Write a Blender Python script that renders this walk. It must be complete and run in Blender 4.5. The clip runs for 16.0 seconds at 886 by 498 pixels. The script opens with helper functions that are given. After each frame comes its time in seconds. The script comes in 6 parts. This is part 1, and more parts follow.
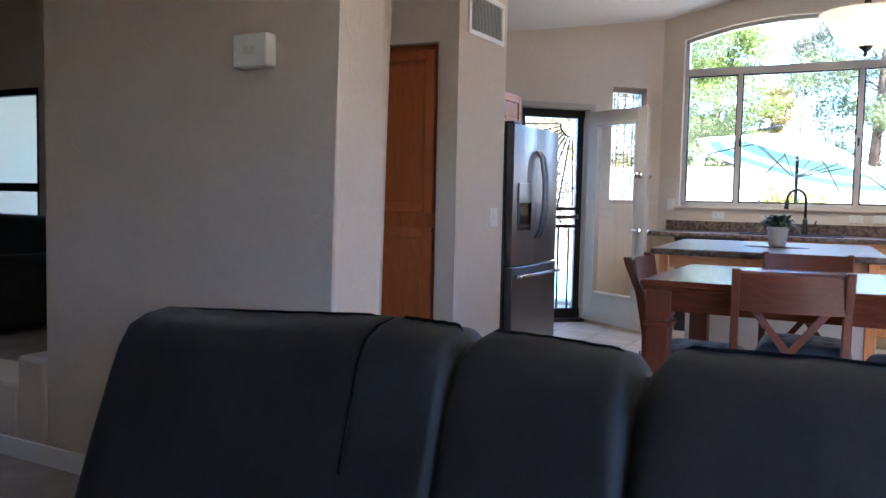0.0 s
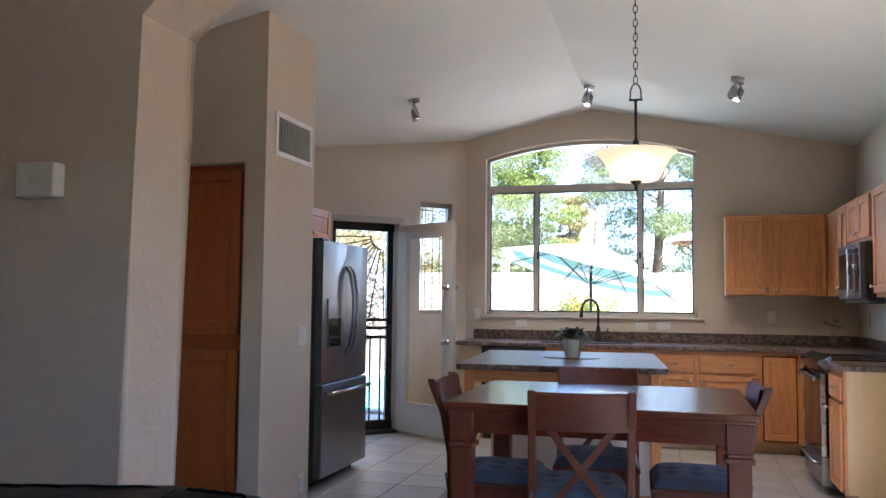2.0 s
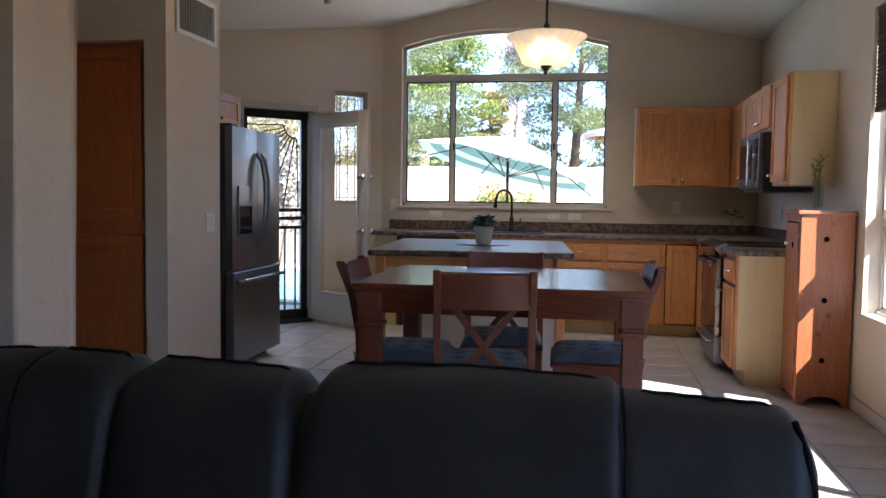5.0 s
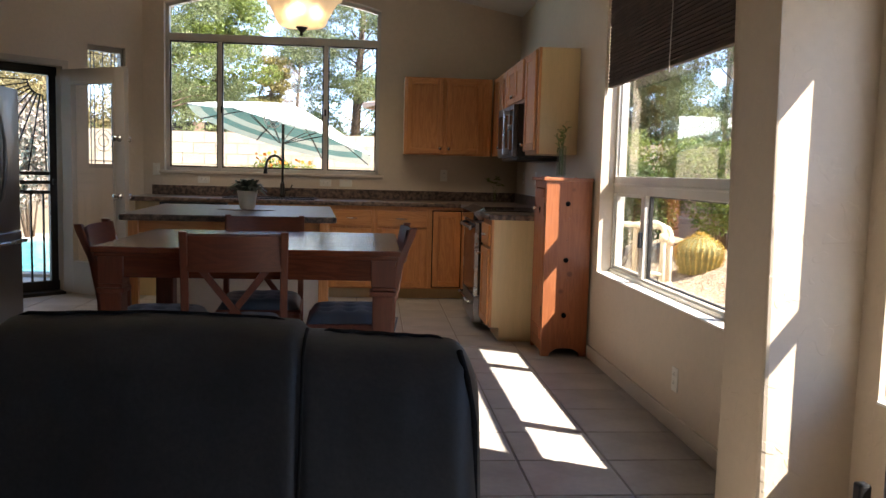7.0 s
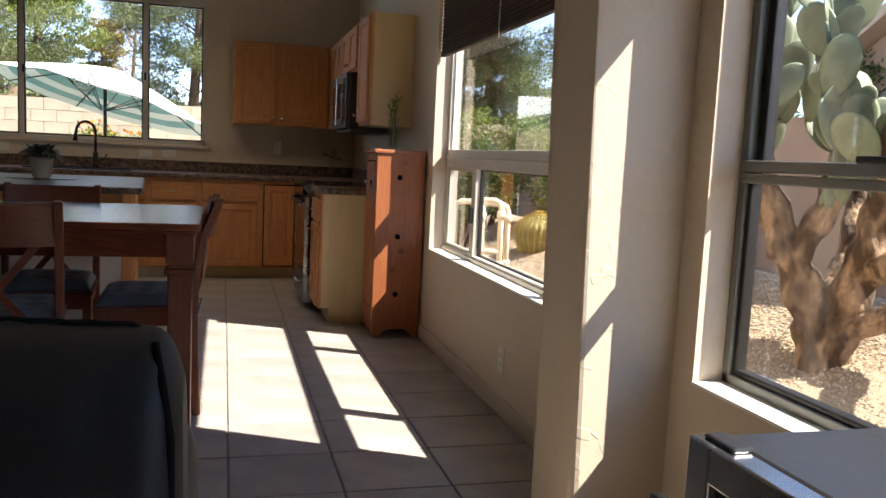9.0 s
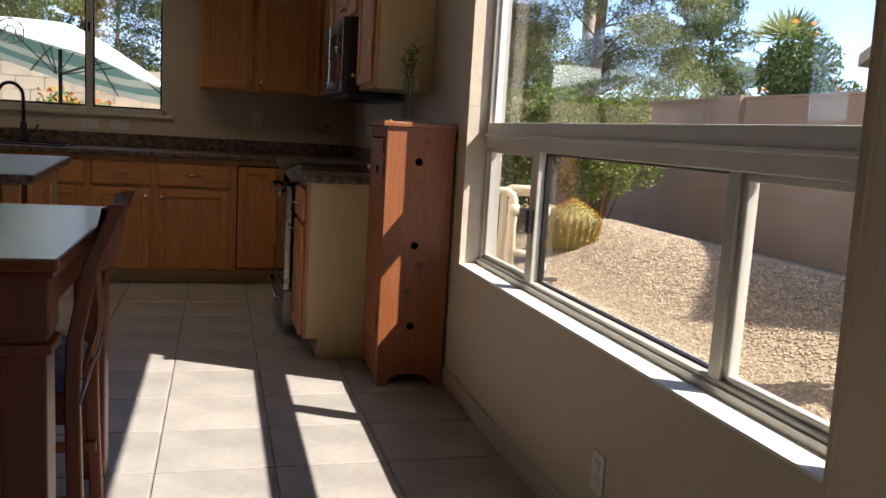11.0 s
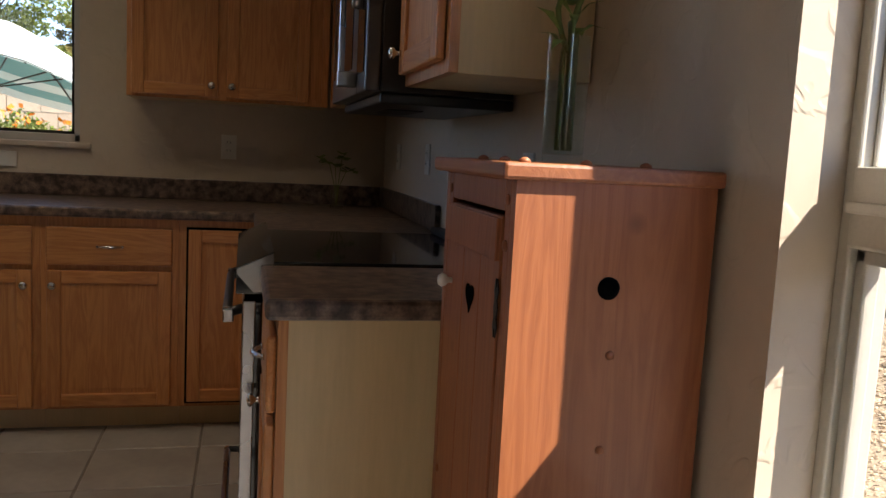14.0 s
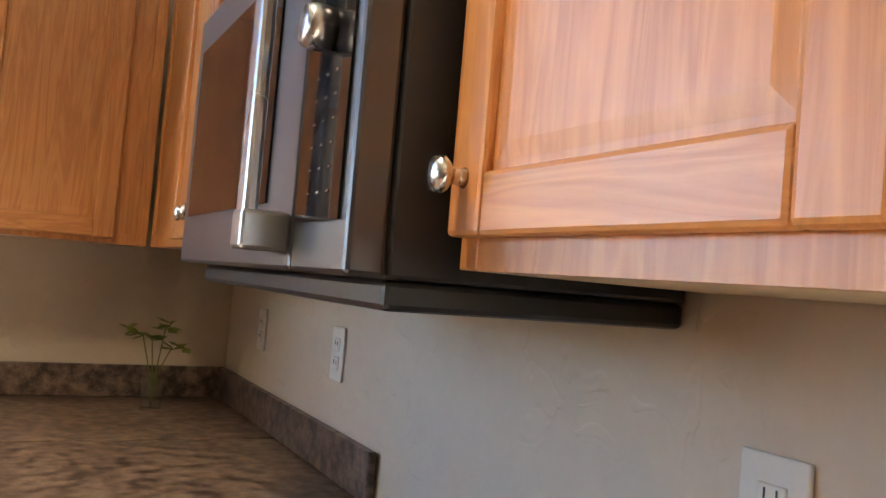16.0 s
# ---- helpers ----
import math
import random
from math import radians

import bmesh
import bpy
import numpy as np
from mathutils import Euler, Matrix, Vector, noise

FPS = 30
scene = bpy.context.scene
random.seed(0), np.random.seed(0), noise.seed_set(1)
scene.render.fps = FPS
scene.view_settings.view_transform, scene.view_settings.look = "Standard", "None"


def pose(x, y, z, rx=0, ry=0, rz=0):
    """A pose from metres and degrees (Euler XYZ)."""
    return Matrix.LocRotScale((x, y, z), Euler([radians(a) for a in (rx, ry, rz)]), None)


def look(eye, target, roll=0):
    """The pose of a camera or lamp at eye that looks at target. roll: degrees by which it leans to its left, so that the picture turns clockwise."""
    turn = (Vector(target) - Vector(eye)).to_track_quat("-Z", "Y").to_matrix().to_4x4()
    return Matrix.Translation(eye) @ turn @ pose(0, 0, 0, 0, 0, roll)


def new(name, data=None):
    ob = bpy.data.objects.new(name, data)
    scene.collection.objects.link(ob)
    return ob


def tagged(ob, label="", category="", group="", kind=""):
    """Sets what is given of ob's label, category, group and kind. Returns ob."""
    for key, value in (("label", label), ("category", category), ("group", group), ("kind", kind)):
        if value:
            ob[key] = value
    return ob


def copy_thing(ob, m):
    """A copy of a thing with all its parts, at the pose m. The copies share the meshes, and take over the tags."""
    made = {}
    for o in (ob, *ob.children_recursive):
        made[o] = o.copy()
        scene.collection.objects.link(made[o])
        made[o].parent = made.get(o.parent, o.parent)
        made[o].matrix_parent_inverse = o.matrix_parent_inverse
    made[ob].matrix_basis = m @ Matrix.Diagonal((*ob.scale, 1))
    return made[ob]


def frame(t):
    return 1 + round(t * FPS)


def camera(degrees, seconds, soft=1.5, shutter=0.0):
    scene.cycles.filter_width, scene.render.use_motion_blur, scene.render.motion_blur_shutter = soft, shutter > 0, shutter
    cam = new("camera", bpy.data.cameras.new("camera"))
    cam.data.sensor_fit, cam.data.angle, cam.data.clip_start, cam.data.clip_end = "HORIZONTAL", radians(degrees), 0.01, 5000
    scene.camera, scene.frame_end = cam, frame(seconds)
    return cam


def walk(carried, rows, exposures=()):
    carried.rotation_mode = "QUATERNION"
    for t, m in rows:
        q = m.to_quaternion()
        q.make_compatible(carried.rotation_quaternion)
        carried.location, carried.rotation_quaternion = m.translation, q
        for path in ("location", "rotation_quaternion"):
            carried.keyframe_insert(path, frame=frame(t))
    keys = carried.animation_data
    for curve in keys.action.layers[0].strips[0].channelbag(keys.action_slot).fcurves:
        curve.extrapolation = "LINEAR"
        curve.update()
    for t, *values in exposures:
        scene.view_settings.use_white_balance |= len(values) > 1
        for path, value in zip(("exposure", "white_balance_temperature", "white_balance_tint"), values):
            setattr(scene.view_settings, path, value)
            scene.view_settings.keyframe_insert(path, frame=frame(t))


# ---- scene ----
cam = camera(57.1, 16.0)
PATH = [
    (0, (0.603, 0.74, 1.185), (-0.345, 2.497, 1.059), 1.2),
    (0.5, (0.653, 0.722, 1.234), (-0.105, 2.571, 1.159), 0.8),
    (1, (0.648, 0.728, 1.265), (0.0, 2.619, 1.318), 0.8),
    (1.5, (0.662, 0.728, 1.289), (0.09, 2.642, 1.391), 0.7),
    (2, (0.661, 0.726, 1.295), (0.123, 2.648, 1.422), 0.6),
    (2.5, (0.678, 0.716, 1.321), (0.131, 2.631, 1.504), 0.8),
    (3, (0.697, 0.713, 1.354), (0.163, 2.624, 1.607), 0.6),
    (3.5, (0.713, 0.72, 1.354), (0.215, 2.646, 1.559), 0.6),
    (4, (0.718, 0.719, 1.298), (0.288, 2.672, 1.361), 0.7),
    (4.2, (0.708, 0.734, 1.274), (0.302, 2.692, 1.286), 0.7),
    (6.3, (0.832, 0.722, 1.208), (0.775, 2.712, 1.023), 1.7),
    (6.5, (0.854, 0.724, 1.2), (0.897, 2.715, 1.017), 1.8),
    (7, (0.881, 0.705, 1.198), (1.05, 2.69, 1.012), 1.5),
    (7.5, (0.896, 0.717, 1.2), (1.193, 2.685, 1.005), 1.5),
    (8, (0.941, 0.742, 1.184), (1.318, 2.696, 0.985), 1.6),
    (8.5, (1.001, 0.793, 1.166), (1.492, 2.721, 0.955), 2.1),
    (10.8, (1.303, 2.287, 1.138), (1.855, 4.191, 0.868), 3.5),
    (11, (1.296, 2.466, 1.145), (1.831, 4.372, 0.866), 3.4),
    (11.5, (1.359, 2.912, 1.157), (1.862, 4.826, 0.867), 3.1),
    (12, (1.415, 3.329, 1.165), (1.906, 5.255, 0.941), 3.0),
    (12.5, (1.497, 3.736, 1.182), (2.001, 5.661, 0.982), 2.9),
    (13, (1.601, 4.142, 1.196), (2.105, 6.065, 0.978), 2.7),
    (13.5, (1.623, 4.531, 1.19), (2.125, 6.453, 0.957), 2.6),
    (14, (1.642, 4.919, 1.194), (2.121, 6.847, 0.961), 3.0),
    (14.5, (1.608, 5.287, 1.199), (1.936, 7.245, 0.957), 4.4),
    (15, (1.567, 5.658, 1.257), (1.918, 7.619, 1.071), 4.2),
    (15.5, (1.637, 6.046, 1.335), (2.097, 7.992, 1.368), 4.7),
    (16, (1.679, 6.296, 1.337), (2.61, 8.065, 1.422), 4.8),
]
walk(cam, [(t, look(eye, target, roll)) for t, eye, target, roll in PATH], [(0, 4.4, 5500, 10), (0.5, 4.2, 5600, 10), (1, 4.15, 5700, 10), (3, 3.65, 5950, 10), (4.2, 3.5, 6000, 10), (6.3, 3.1, 6650, 10), (7, 2.9, 7150, 10), (8.5, 2.55, 7300, 10), (11, 1.85, 7100, 10), (12, 1.75, 7050, 10), (13, 2.2, 7000, 10), (14, 2.3, 7100, 10), (14.3, 3.05, 7050, 10), (14.6, 3.65, 7050, 10), (15, 3.85, 7400, 10), (15.5, 4.1, 7600, 10), (16, 4.8, 7700, 10)])

# ---- light and exposure ----
SUN_WAY = Vector((-0.778, 0.42, -1.0)).normalized()
world = bpy.data.worlds.new("world")
scene.world = world
world.use_nodes = True
wn = world.node_tree.nodes
sky = wn.new("ShaderNodeTexSky")
sky.sky_type = "NISHITA"
sky.sun_disc = False
sky.sun_elevation = math.asin(-SUN_WAY.z)
sky.sun_rotation = math.atan2(-SUN_WAY.x, -SUN_WAY.y)
sky.ozone_density = 2.0
sky.dust_density = 0.1
sky.air_density = 0.5
world.node_tree.links.new(sky.outputs["Color"], wn["Background"].inputs["Color"])
wn["Background"].inputs["Strength"].default_value = 0.135
sun_data = bpy.data.lights.new("sun", "SUN")
sun_data.energy, sun_data.angle, sun_data.color = 3.3, radians(0.53), (1.0, 0.985, 0.96)
sun = new("sun", sun_data)
for lx, ly, lz in ((-1.38, 7.12, 2.80), (-0.03, 7.98, 3.08), (1.16, 7.12, 2.80)):
    lamp = bpy.data.lights.new("spot_bulb", "SPOT")
    lamp.energy, lamp.spot_size, lamp.spot_blend, lamp.shadow_soft_size, lamp.color = 6, radians(105), 1.0, 0.15, (1.0, 0.86, 0.68)
    new("spot_bulb", lamp).matrix_world = look((lx, ly, lz), (lx * 0.9 + 0.1, ly + 0.25, 0.9))
lamp = bpy.data.lights.new("pendant_bulb", "POINT")
lamp.energy, lamp.shadow_soft_size, lamp.color = 0.08, 0.05, (1.0, 0.84, 0.64)
new("pendant_bulb", lamp).matrix_world = pose(0.493, 5.0, 2.03)
sun.matrix_world = look((8, -4, 12), Vector((8, -4, 12)) + SUN_WAY)


# ---- materials ----
def shader(name, base, rough=0.6, metal=0.0, vary=0.12, scale=6.0, grain=60.0, bump=0.0, bump_scale=80.0, coat=0.0, stretch=(1, 1, 1), second=None, split=(0.35, 0.7), isle=0.0, obj=0.0, spec=0.5, sheen=0.0):
    """Principled material with large and fine variation, optional second colour, bump and per-piece variation."""
    m = bpy.data.materials.new(name)
    m.use_nodes = True
    nt = m.node_tree
    n, l = nt.nodes, nt.links
    b = n["Principled BSDF"]
    tc = n.new("ShaderNodeTexCoord")
    mp = n.new("ShaderNodeMapping")
    mp.inputs["Scale"].default_value = stretch
    l.new(tc.outputs["Object"], mp.inputs["Vector"])
    big = n.new("ShaderNodeTexNoise")
    big.inputs["Scale"].default_value, big.inputs["Detail"].default_value = scale, 5
    fine = n.new("ShaderNodeTexNoise")
    fine.inputs["Scale"].default_value, fine.inputs["Detail"].default_value = grain, 3
    for t in (big, fine):
        l.new(mp.outputs["Vector"], t.inputs["Vector"])
    mix = n.new("ShaderNodeMix")
    mix.data_type = "RGBA"
    lo = [c * (1 - vary) for c in base]
    hi = [min(1, c * (1 + vary)) for c in base]
    if second:
        hi = second
    mix.inputs["A"].default_value, mix.inputs["B"].default_value = (*lo, 1), (*hi, 1)
    ramp = n.new("ShaderNodeMapRange")
    ramp.inputs["From Min"].default_value, ramp.inputs["From Max"].default_value = split
    l.new(big.outputs["Fac"], ramp.inputs["Value"])
    l.new(ramp.outputs["Result"], mix.inputs["Factor"])
    out = mix.outputs["Result"]
    hsv = n.new("ShaderNodeHueSaturation")
    val = n.new("ShaderNodeMapRange")
    val.inputs["From Min"].default_value, val.inputs["From Max"].default_value = 0.3, 0.7
    val.inputs["To Min"].default_value, val.inputs["To Max"].default_value = 1 - vary * 0.6, 1 + vary * 0.6
    l.new(fine.outputs["Fac"], val.inputs["Value"])
    v = val.outputs["Result"]
    if isle or obj:
        src = n.new("ShaderNodeNewGeometry").outputs["Random Per Island"] if isle else n.new("ShaderNodeObjectInfo").outputs["Random"]
        r = n.new("ShaderNodeMapRange")
        k = isle or obj
        r.inputs["To Min"].default_value, r.inputs["To Max"].default_value = 1 - k, 1 + k
        l.new(src, r.inputs["Value"])
        mu = n.new("ShaderNodeMath")
        mu.operation = "MULTIPLY"
        l.new(v, mu.inputs[0])
        l.new(r.outputs["Result"], mu.inputs[1])
        v = mu.outputs[0]
    l.new(v, hsv.inputs["Value"])
    l.new(out, hsv.inputs["Color"])
    l.new(hsv.outputs["Color"], b.inputs["Base Color"])
    rr = n.new("ShaderNodeMapRange")
    rr.inputs["To Min"].default_value, rr.inputs["To Max"].default_value = max(0.02, rough * 0.85), min(1, rough * 1.15)
    l.new(fine.outputs["Fac"], rr.inputs["Value"])
    l.new(rr.outputs["Result"], b.inputs["Roughness"])
    b.inputs["Metallic"].default_value = metal
    b.inputs["Coat Weight"].default_value = coat
    b.inputs["Coat Roughness"].default_value = 0.12
    b.inputs["Specular IOR Level"].default_value = spec
    b.inputs["Sheen Weight"].default_value = sheen
    if bump:
        bt = n.new("ShaderNodeTexNoise")
        bt.inputs["Scale"].default_value, bt.inputs["Detail"].default_value = bump_scale, 4
        l.new(mp.outputs["Vector"], bt.inputs["Vector"])
        bp = n.new("ShaderNodeBump")
        bp.inputs["Strength"].default_value, bp.inputs["Distance"].default_value = min(1, bump * 50), bump
        l.new(bt.outputs["Fac"], bp.inputs["Height"])
        l.new(bp.outputs["Normal"], b.inputs["Normal"])
    return m


def wood(name, base, dark, rough=0.4, axis="z", scale=1.0, coat=0.15, obj=0.06, knots=0.0):
    """Wood with long wavy grain along an axis and fine pores."""
    m = bpy.data.materials.new(name)
    m.use_nodes = True
    nt = m.node_tree
    n, l = nt.nodes, nt.links
    b = n["Principled BSDF"]
    tc = n.new("ShaderNodeTexCoord")
    oi = n.new("ShaderNodeObjectInfo")
    add = n.new("ShaderNodeVectorMath")
    add.operation = "MULTIPLY_ADD"
    add.inputs[1].default_value = (1, 1, 1)
    comb = n.new("ShaderNodeCombineXYZ")
    k = n.new("ShaderNodeMath")
    k.operation = "MULTIPLY"
    k.inputs[1].default_value = 7.0
    l.new(oi.outputs["Random"], k.inputs[0])
    for c in "XYZ":
        l.new(k.outputs[0], comb.inputs[c])
    l.new(tc.outputs["Object"], add.inputs[0])
    l.new(comb.outputs[0], add.inputs[2])
    st = {"x": (1.2, 14, 14), "y": (14, 1.2, 14), "z": (14, 14, 1.2)}[axis]
    mp = n.new("ShaderNodeMapping")
    mp.inputs["Scale"].default_value = [s * scale for s in st]
    l.new(add.outputs[0], mp.inputs["Vector"])
    big = n.new("ShaderNodeTexNoise")
    big.inputs["Scale"].default_value, big.inputs["Detail"].default_value, big.inputs["Distortion"].default_value = 1.6, 4, 1.4
    l.new(mp.outputs["Vector"], big.inputs["Vector"])
    bands = n.new("ShaderNodeMath")
    bands.operation = "MULTIPLY"
    bands.inputs[1].default_value = 9.0
    l.new(big.outputs["Fac"], bands.inputs[0])
    fr = n.new("ShaderNodeMath")
    fr.operation = "PINGPONG"
    fr.inputs[1].default_value = 1.0
    l.new(bands.outputs[0], fr.inputs[0])
    fine = n.new("ShaderNodeTexNoise")
    fine.inputs["Scale"].default_value, fine.inputs["Detail"].default_value = 14, 4
    l.new(mp.outputs["Vector"], fine.inputs["Vector"])
    avg = n.new("ShaderNodeMath")
    avg.operation = "MULTIPLY_ADD"
    avg.inputs[1].default_value = 0.6
    l.new(fr.outputs[0], avg.inputs[0])
    f2 = n.new("ShaderNodeMath")
    f2.operation = "MULTIPLY"
    f2.inputs[1].default_value = 0.5
    l.new(fine.outputs["Fac"], f2.inputs[0])
    l.new(f2.outputs[0], avg.inputs[2])
    mix = n.new("ShaderNodeMix")
    mix.data_type = "RGBA"
    mix.inputs["A"].default_value, mix.inputs["B"].default_value = (*dark, 1), (*base, 1)
    l.new(avg.outputs[0], mix.inputs["Factor"])
    r = n.new("ShaderNodeMapRange")
    r.inputs["To Min"].default_value, r.inputs["To Max"].default_value = 1 - obj, 1 + obj
    l.new(oi.outputs["Random"], r.inputs["Value"])
    hsv = n.new("ShaderNodeHueSaturation")
    l.new(r.outputs["Result"], hsv.inputs["Value"])
    l.new(mix.outputs["Result"], hsv.inputs["Color"])
    last = hsv.outputs["Color"]
    if knots:
        vo = n.new("ShaderNodeTexVoronoi")
        vo.inputs["Scale"].default_value = 5.5
        l.new(add.outputs[0], vo.inputs["Vector"])
        kr = n.new("ShaderNodeMapRange")
        kr.inputs["From Min"].default_value, kr.inputs["From Max"].default_value = 0.06, 0.13
        l.new(vo.outputs["Distance"], kr.inputs["Value"])
        km = n.new("ShaderNodeMix")
        km.data_type = "RGBA"
        km.inputs["A"].default_value = (*[c * 0.62 for c in dark], 1)
        l.new(kr.outputs["Result"], km.inputs["Factor"])
        l.new(last, km.inputs["B"])
        last = km.outputs["Result"]
    l.new(last, b.inputs["Base Color"])
    b.inputs["Roughness"].default_value = rough
    b.inputs["Coat Weight"].default_value = coat
    b.inputs["Coat Roughness"].default_value = 0.25
    bp = n.new("ShaderNodeBump")
    bp.inputs["Strength"].default_value, bp.inputs["Distance"].default_value = 0.15, 0.002
    l.new(avg.outputs[0], bp.inputs["Height"])
    l.new(bp.outputs["Normal"], b.inputs["Normal"])
    return m


def clear_glass(name, tint=(1, 1, 1), rough=0.0, gloss=0.02):
    """Thin clear pane: see-through with a gloss on top."""
    m = bpy.data.materials.new(name)
    m.use_nodes = True
    n, l = m.node_tree.nodes, m.node_tree.links
    n.remove(n["Principled BSDF"])
    tr = n.new("ShaderNodeBsdfTransparent")
    tr.inputs["Color"].default_value = (*tint, 1)
    gl = n.new("ShaderNodeBsdfGlossy")
    gl.inputs["Roughness"].default_value = 0.02 + rough
    lw = n.new("ShaderNodeLayerWeight")
    lw.inputs["Blend"].default_value = 0.5
    pw = n.new("ShaderNodeMath")
    pw.operation = "POWER"
    pw.inputs[1].default_value = 4.0
    l.new(lw.outputs["Facing"], pw.inputs[0])
    fz = n.new("ShaderNodeMath")
    fz.operation = "MULTIPLY_ADD"
    fz.inputs[1].default_value, fz.inputs[2].default_value = 0.85, gloss
    l.new(pw.outputs[0], fz.inputs[0])
    mx = n.new("ShaderNodeMixShader")
    l.new(fz.outputs[0], mx.inputs[0])
    l.new(tr.outputs[0], mx.inputs[1])
    l.new(gl.outputs[0], mx.inputs[2])
    l.new(mx.outputs[0], n["Material Output"].inputs["Surface"])
    return m


def glow(name, color, strength):
    m = bpy.data.materials.new(name)
    m.use_nodes = True
    b = m.node_tree.nodes["Principled BSDF"]
    b.inputs["Base Color"].default_value = (*color, 1)
    b.inputs["Emission Color"].default_value = (*color, 1)
    b.inputs["Emission Strength"].default_value = strength
    return m


M = {}
M["wall"] = shader("wall_paint", (0.61, 0.508, 0.395), 0.75, vary=0.04, scale=1.5, grain=30, bump=0.011, bump_scale=11)
nodes_, links_ = M["wall"].node_tree.nodes, M["wall"].node_tree.links
trowel = [q for q in nodes_ if q.type == "BUMP"][0]
ridge = trowel.inputs["Height"].links[0].from_node
ridge.inputs["Scale"].default_value, ridge.inputs["Detail"].default_value, ridge.inputs["Distortion"].default_value = 11, 2.0, 1.0
step = nodes_.new("ShaderNodeMapRange")
step.inputs["From Min"].default_value, step.inputs["From Max"].default_value = 0.56, 0.60
links_.new(ridge.outputs["Fac"], step.inputs["Value"])
links_.new(step.outputs["Result"], trowel.inputs["Height"])
trowel.inputs["Strength"].default_value, trowel.inputs["Distance"].default_value = 0.38, 0.002
M["ceiling"] = shader("ceiling_paint", (0.74, 0.72, 0.69), 0.85, vary=0.03, scale=1.2, bump=0.003, bump_scale=25)
M["white"] = shader("white_paint", (0.74, 0.72, 0.67), 0.45, vary=0.05, scale=3)
M["trim"] = shader("tan_trim", (0.58, 0.51, 0.42), 0.55, vary=0.04, scale=3)
M["tile"] = shader("floor_tile", (0.305, 0.277, 0.253), 0.38, vary=0.10, scale=3.5, grain=30, second=(0.365, 0.333, 0.305), bump=0.0012, bump_scale=18, obj=0.05, split=(0.35, 0.65))
M["grout"] = shader("grout", (0.25, 0.22, 0.195), 0.9, vary=0.15, scale=8)
M["carpet"] = shader("carpet", (0.30, 0.26, 0.22), 0.95, vary=0.15, scale=5, grain=300, bump=0.004, bump_scale=400)
M["grey_frame"] = shader("weathered_grey_aluminium", (0.21, 0.21, 0.195), 0.42, vary=0.08, scale=5, grain=200, metal=0.35)
M["frame"] = shader("almond_aluminium", (0.55, 0.51, 0.44), 0.42, vary=0.05, scale=5, grain=200, metal=0.2)
M["bronze"] = shader("dark_bronze_metal", (0.035, 0.032, 0.03), 0.4, metal=0.6, vary=0.2)
M["glass"] = clear_glass("window_glass")
M["oak"] = wood("honey_oak", (0.63, 0.285, 0.100), (0.43, 0.156, 0.047), 0.38)
M["oak_h"] = wood("honey_oak_across", (0.63, 0.285, 0.100), (0.43, 0.156, 0.047), 0.38, axis="x")
M["oak_side"] = shader("pale_oak_veneer", (0.62, 0.46, 0.25), 0.5, vary=0.06, scale=2, grain=20, stretch=(6, 6, 0.6))
M["oak_red"] = wood("red_oak_pantry", (0.46, 0.128, 0.033), (0.34, 0.086, 0.021), 0.4)
M["cherry"] = wood("cherry_stain", (0.185, 0.048, 0.02), (0.115, 0.029, 0.013), 0.42, coat=0.1)
M["cherry_rail"] = wood("cherry_stain_rail", (0.17, 0.044, 0.019), (0.105, 0.027, 0.012), 0.48, axis="x", coat=0.04)
M["cherry_h"] = wood("cherry_stain_across", (0.185, 0.048, 0.02), (0.085, 0.021, 0.010), 0.22, axis="x", coat=0.5)
M["pine"] = wood("stained_pine", (0.36, 0.118, 0.043), (0.245, 0.070, 0.024), 0.5, knots=1.0)
M["pine_h"] = wood("stained_pine_across", (0.37, 0.125, 0.047), (0.26, 0.078, 0.028), 0.5, axis="y", knots=1.0)
M["counter"] = shader("brown_laminate", (0.078, 0.048, 0.039), 0.32, vary=0.45, scale=32, grain=170, second=(0.235, 0.160, 0.118), split=(0.36, 0.68), stretch=(1, 1, 1))
M["steel"] = shader("stainless_steel", (0.42, 0.42, 0.43), 0.27, metal=1.0, vary=0.03, scale=2, grain=5)
M["dark_steel"] = shader("black_stainless", (0.24, 0.245, 0.265), 0.3, metal=0.9, vary=0.05, scale=2, grain=5)
M["mw_steel"] = shader("dark_black_stainless", (0.115, 0.115, 0.125), 0.32, metal=0.9, vary=0.05, scale=2, grain=5)
M["black"] = shader("black_plastic", (0.018, 0.018, 0.02), 0.35, vary=0.1)
M["black_glass"] = shader("black_glass", (0.010, 0.010, 0.012), 0.06, vary=0.05)
M["chrome"] = shader("brushed_nickel", (0.62, 0.60, 0.57), 0.22, metal=1.0, vary=0.05)
M["leather"] = shader("black_leather", (0.0155, 0.0158, 0.0160), 0.55, vary=0.35, scale=5, grain=160, bump=0.004, bump_scale=55, spec=0.32)
M["piping"] = shader("dark_piping", (0.008, 0.008, 0.0085), 0.85, vary=0.2, spec=0.10)
M["cushion"] = shader("slate_blue_cloth", (0.085, 0.11, 0.135), 0.9, vary=0.15, scale=6, grain=300, bump=0.001, bump_scale=500, sheen=0.3)
M["plate"] = shader("ivory_plastic", (0.70, 0.67, 0.60), 0.4, vary=0.03)
M["red_plastic"] = shader("dark_red_plastic", (0.22, 0.02, 0.015), 0.45, vary=0.1)
M["slot"] = shader("dark_slot", (0.05, 0.045, 0.04), 0.6, vary=0.1)
M["blind"] = shader("brown_cellular_fabric", (0.055, 0.034, 0.024), 0.85, vary=0.2, scale=8, grain=200)
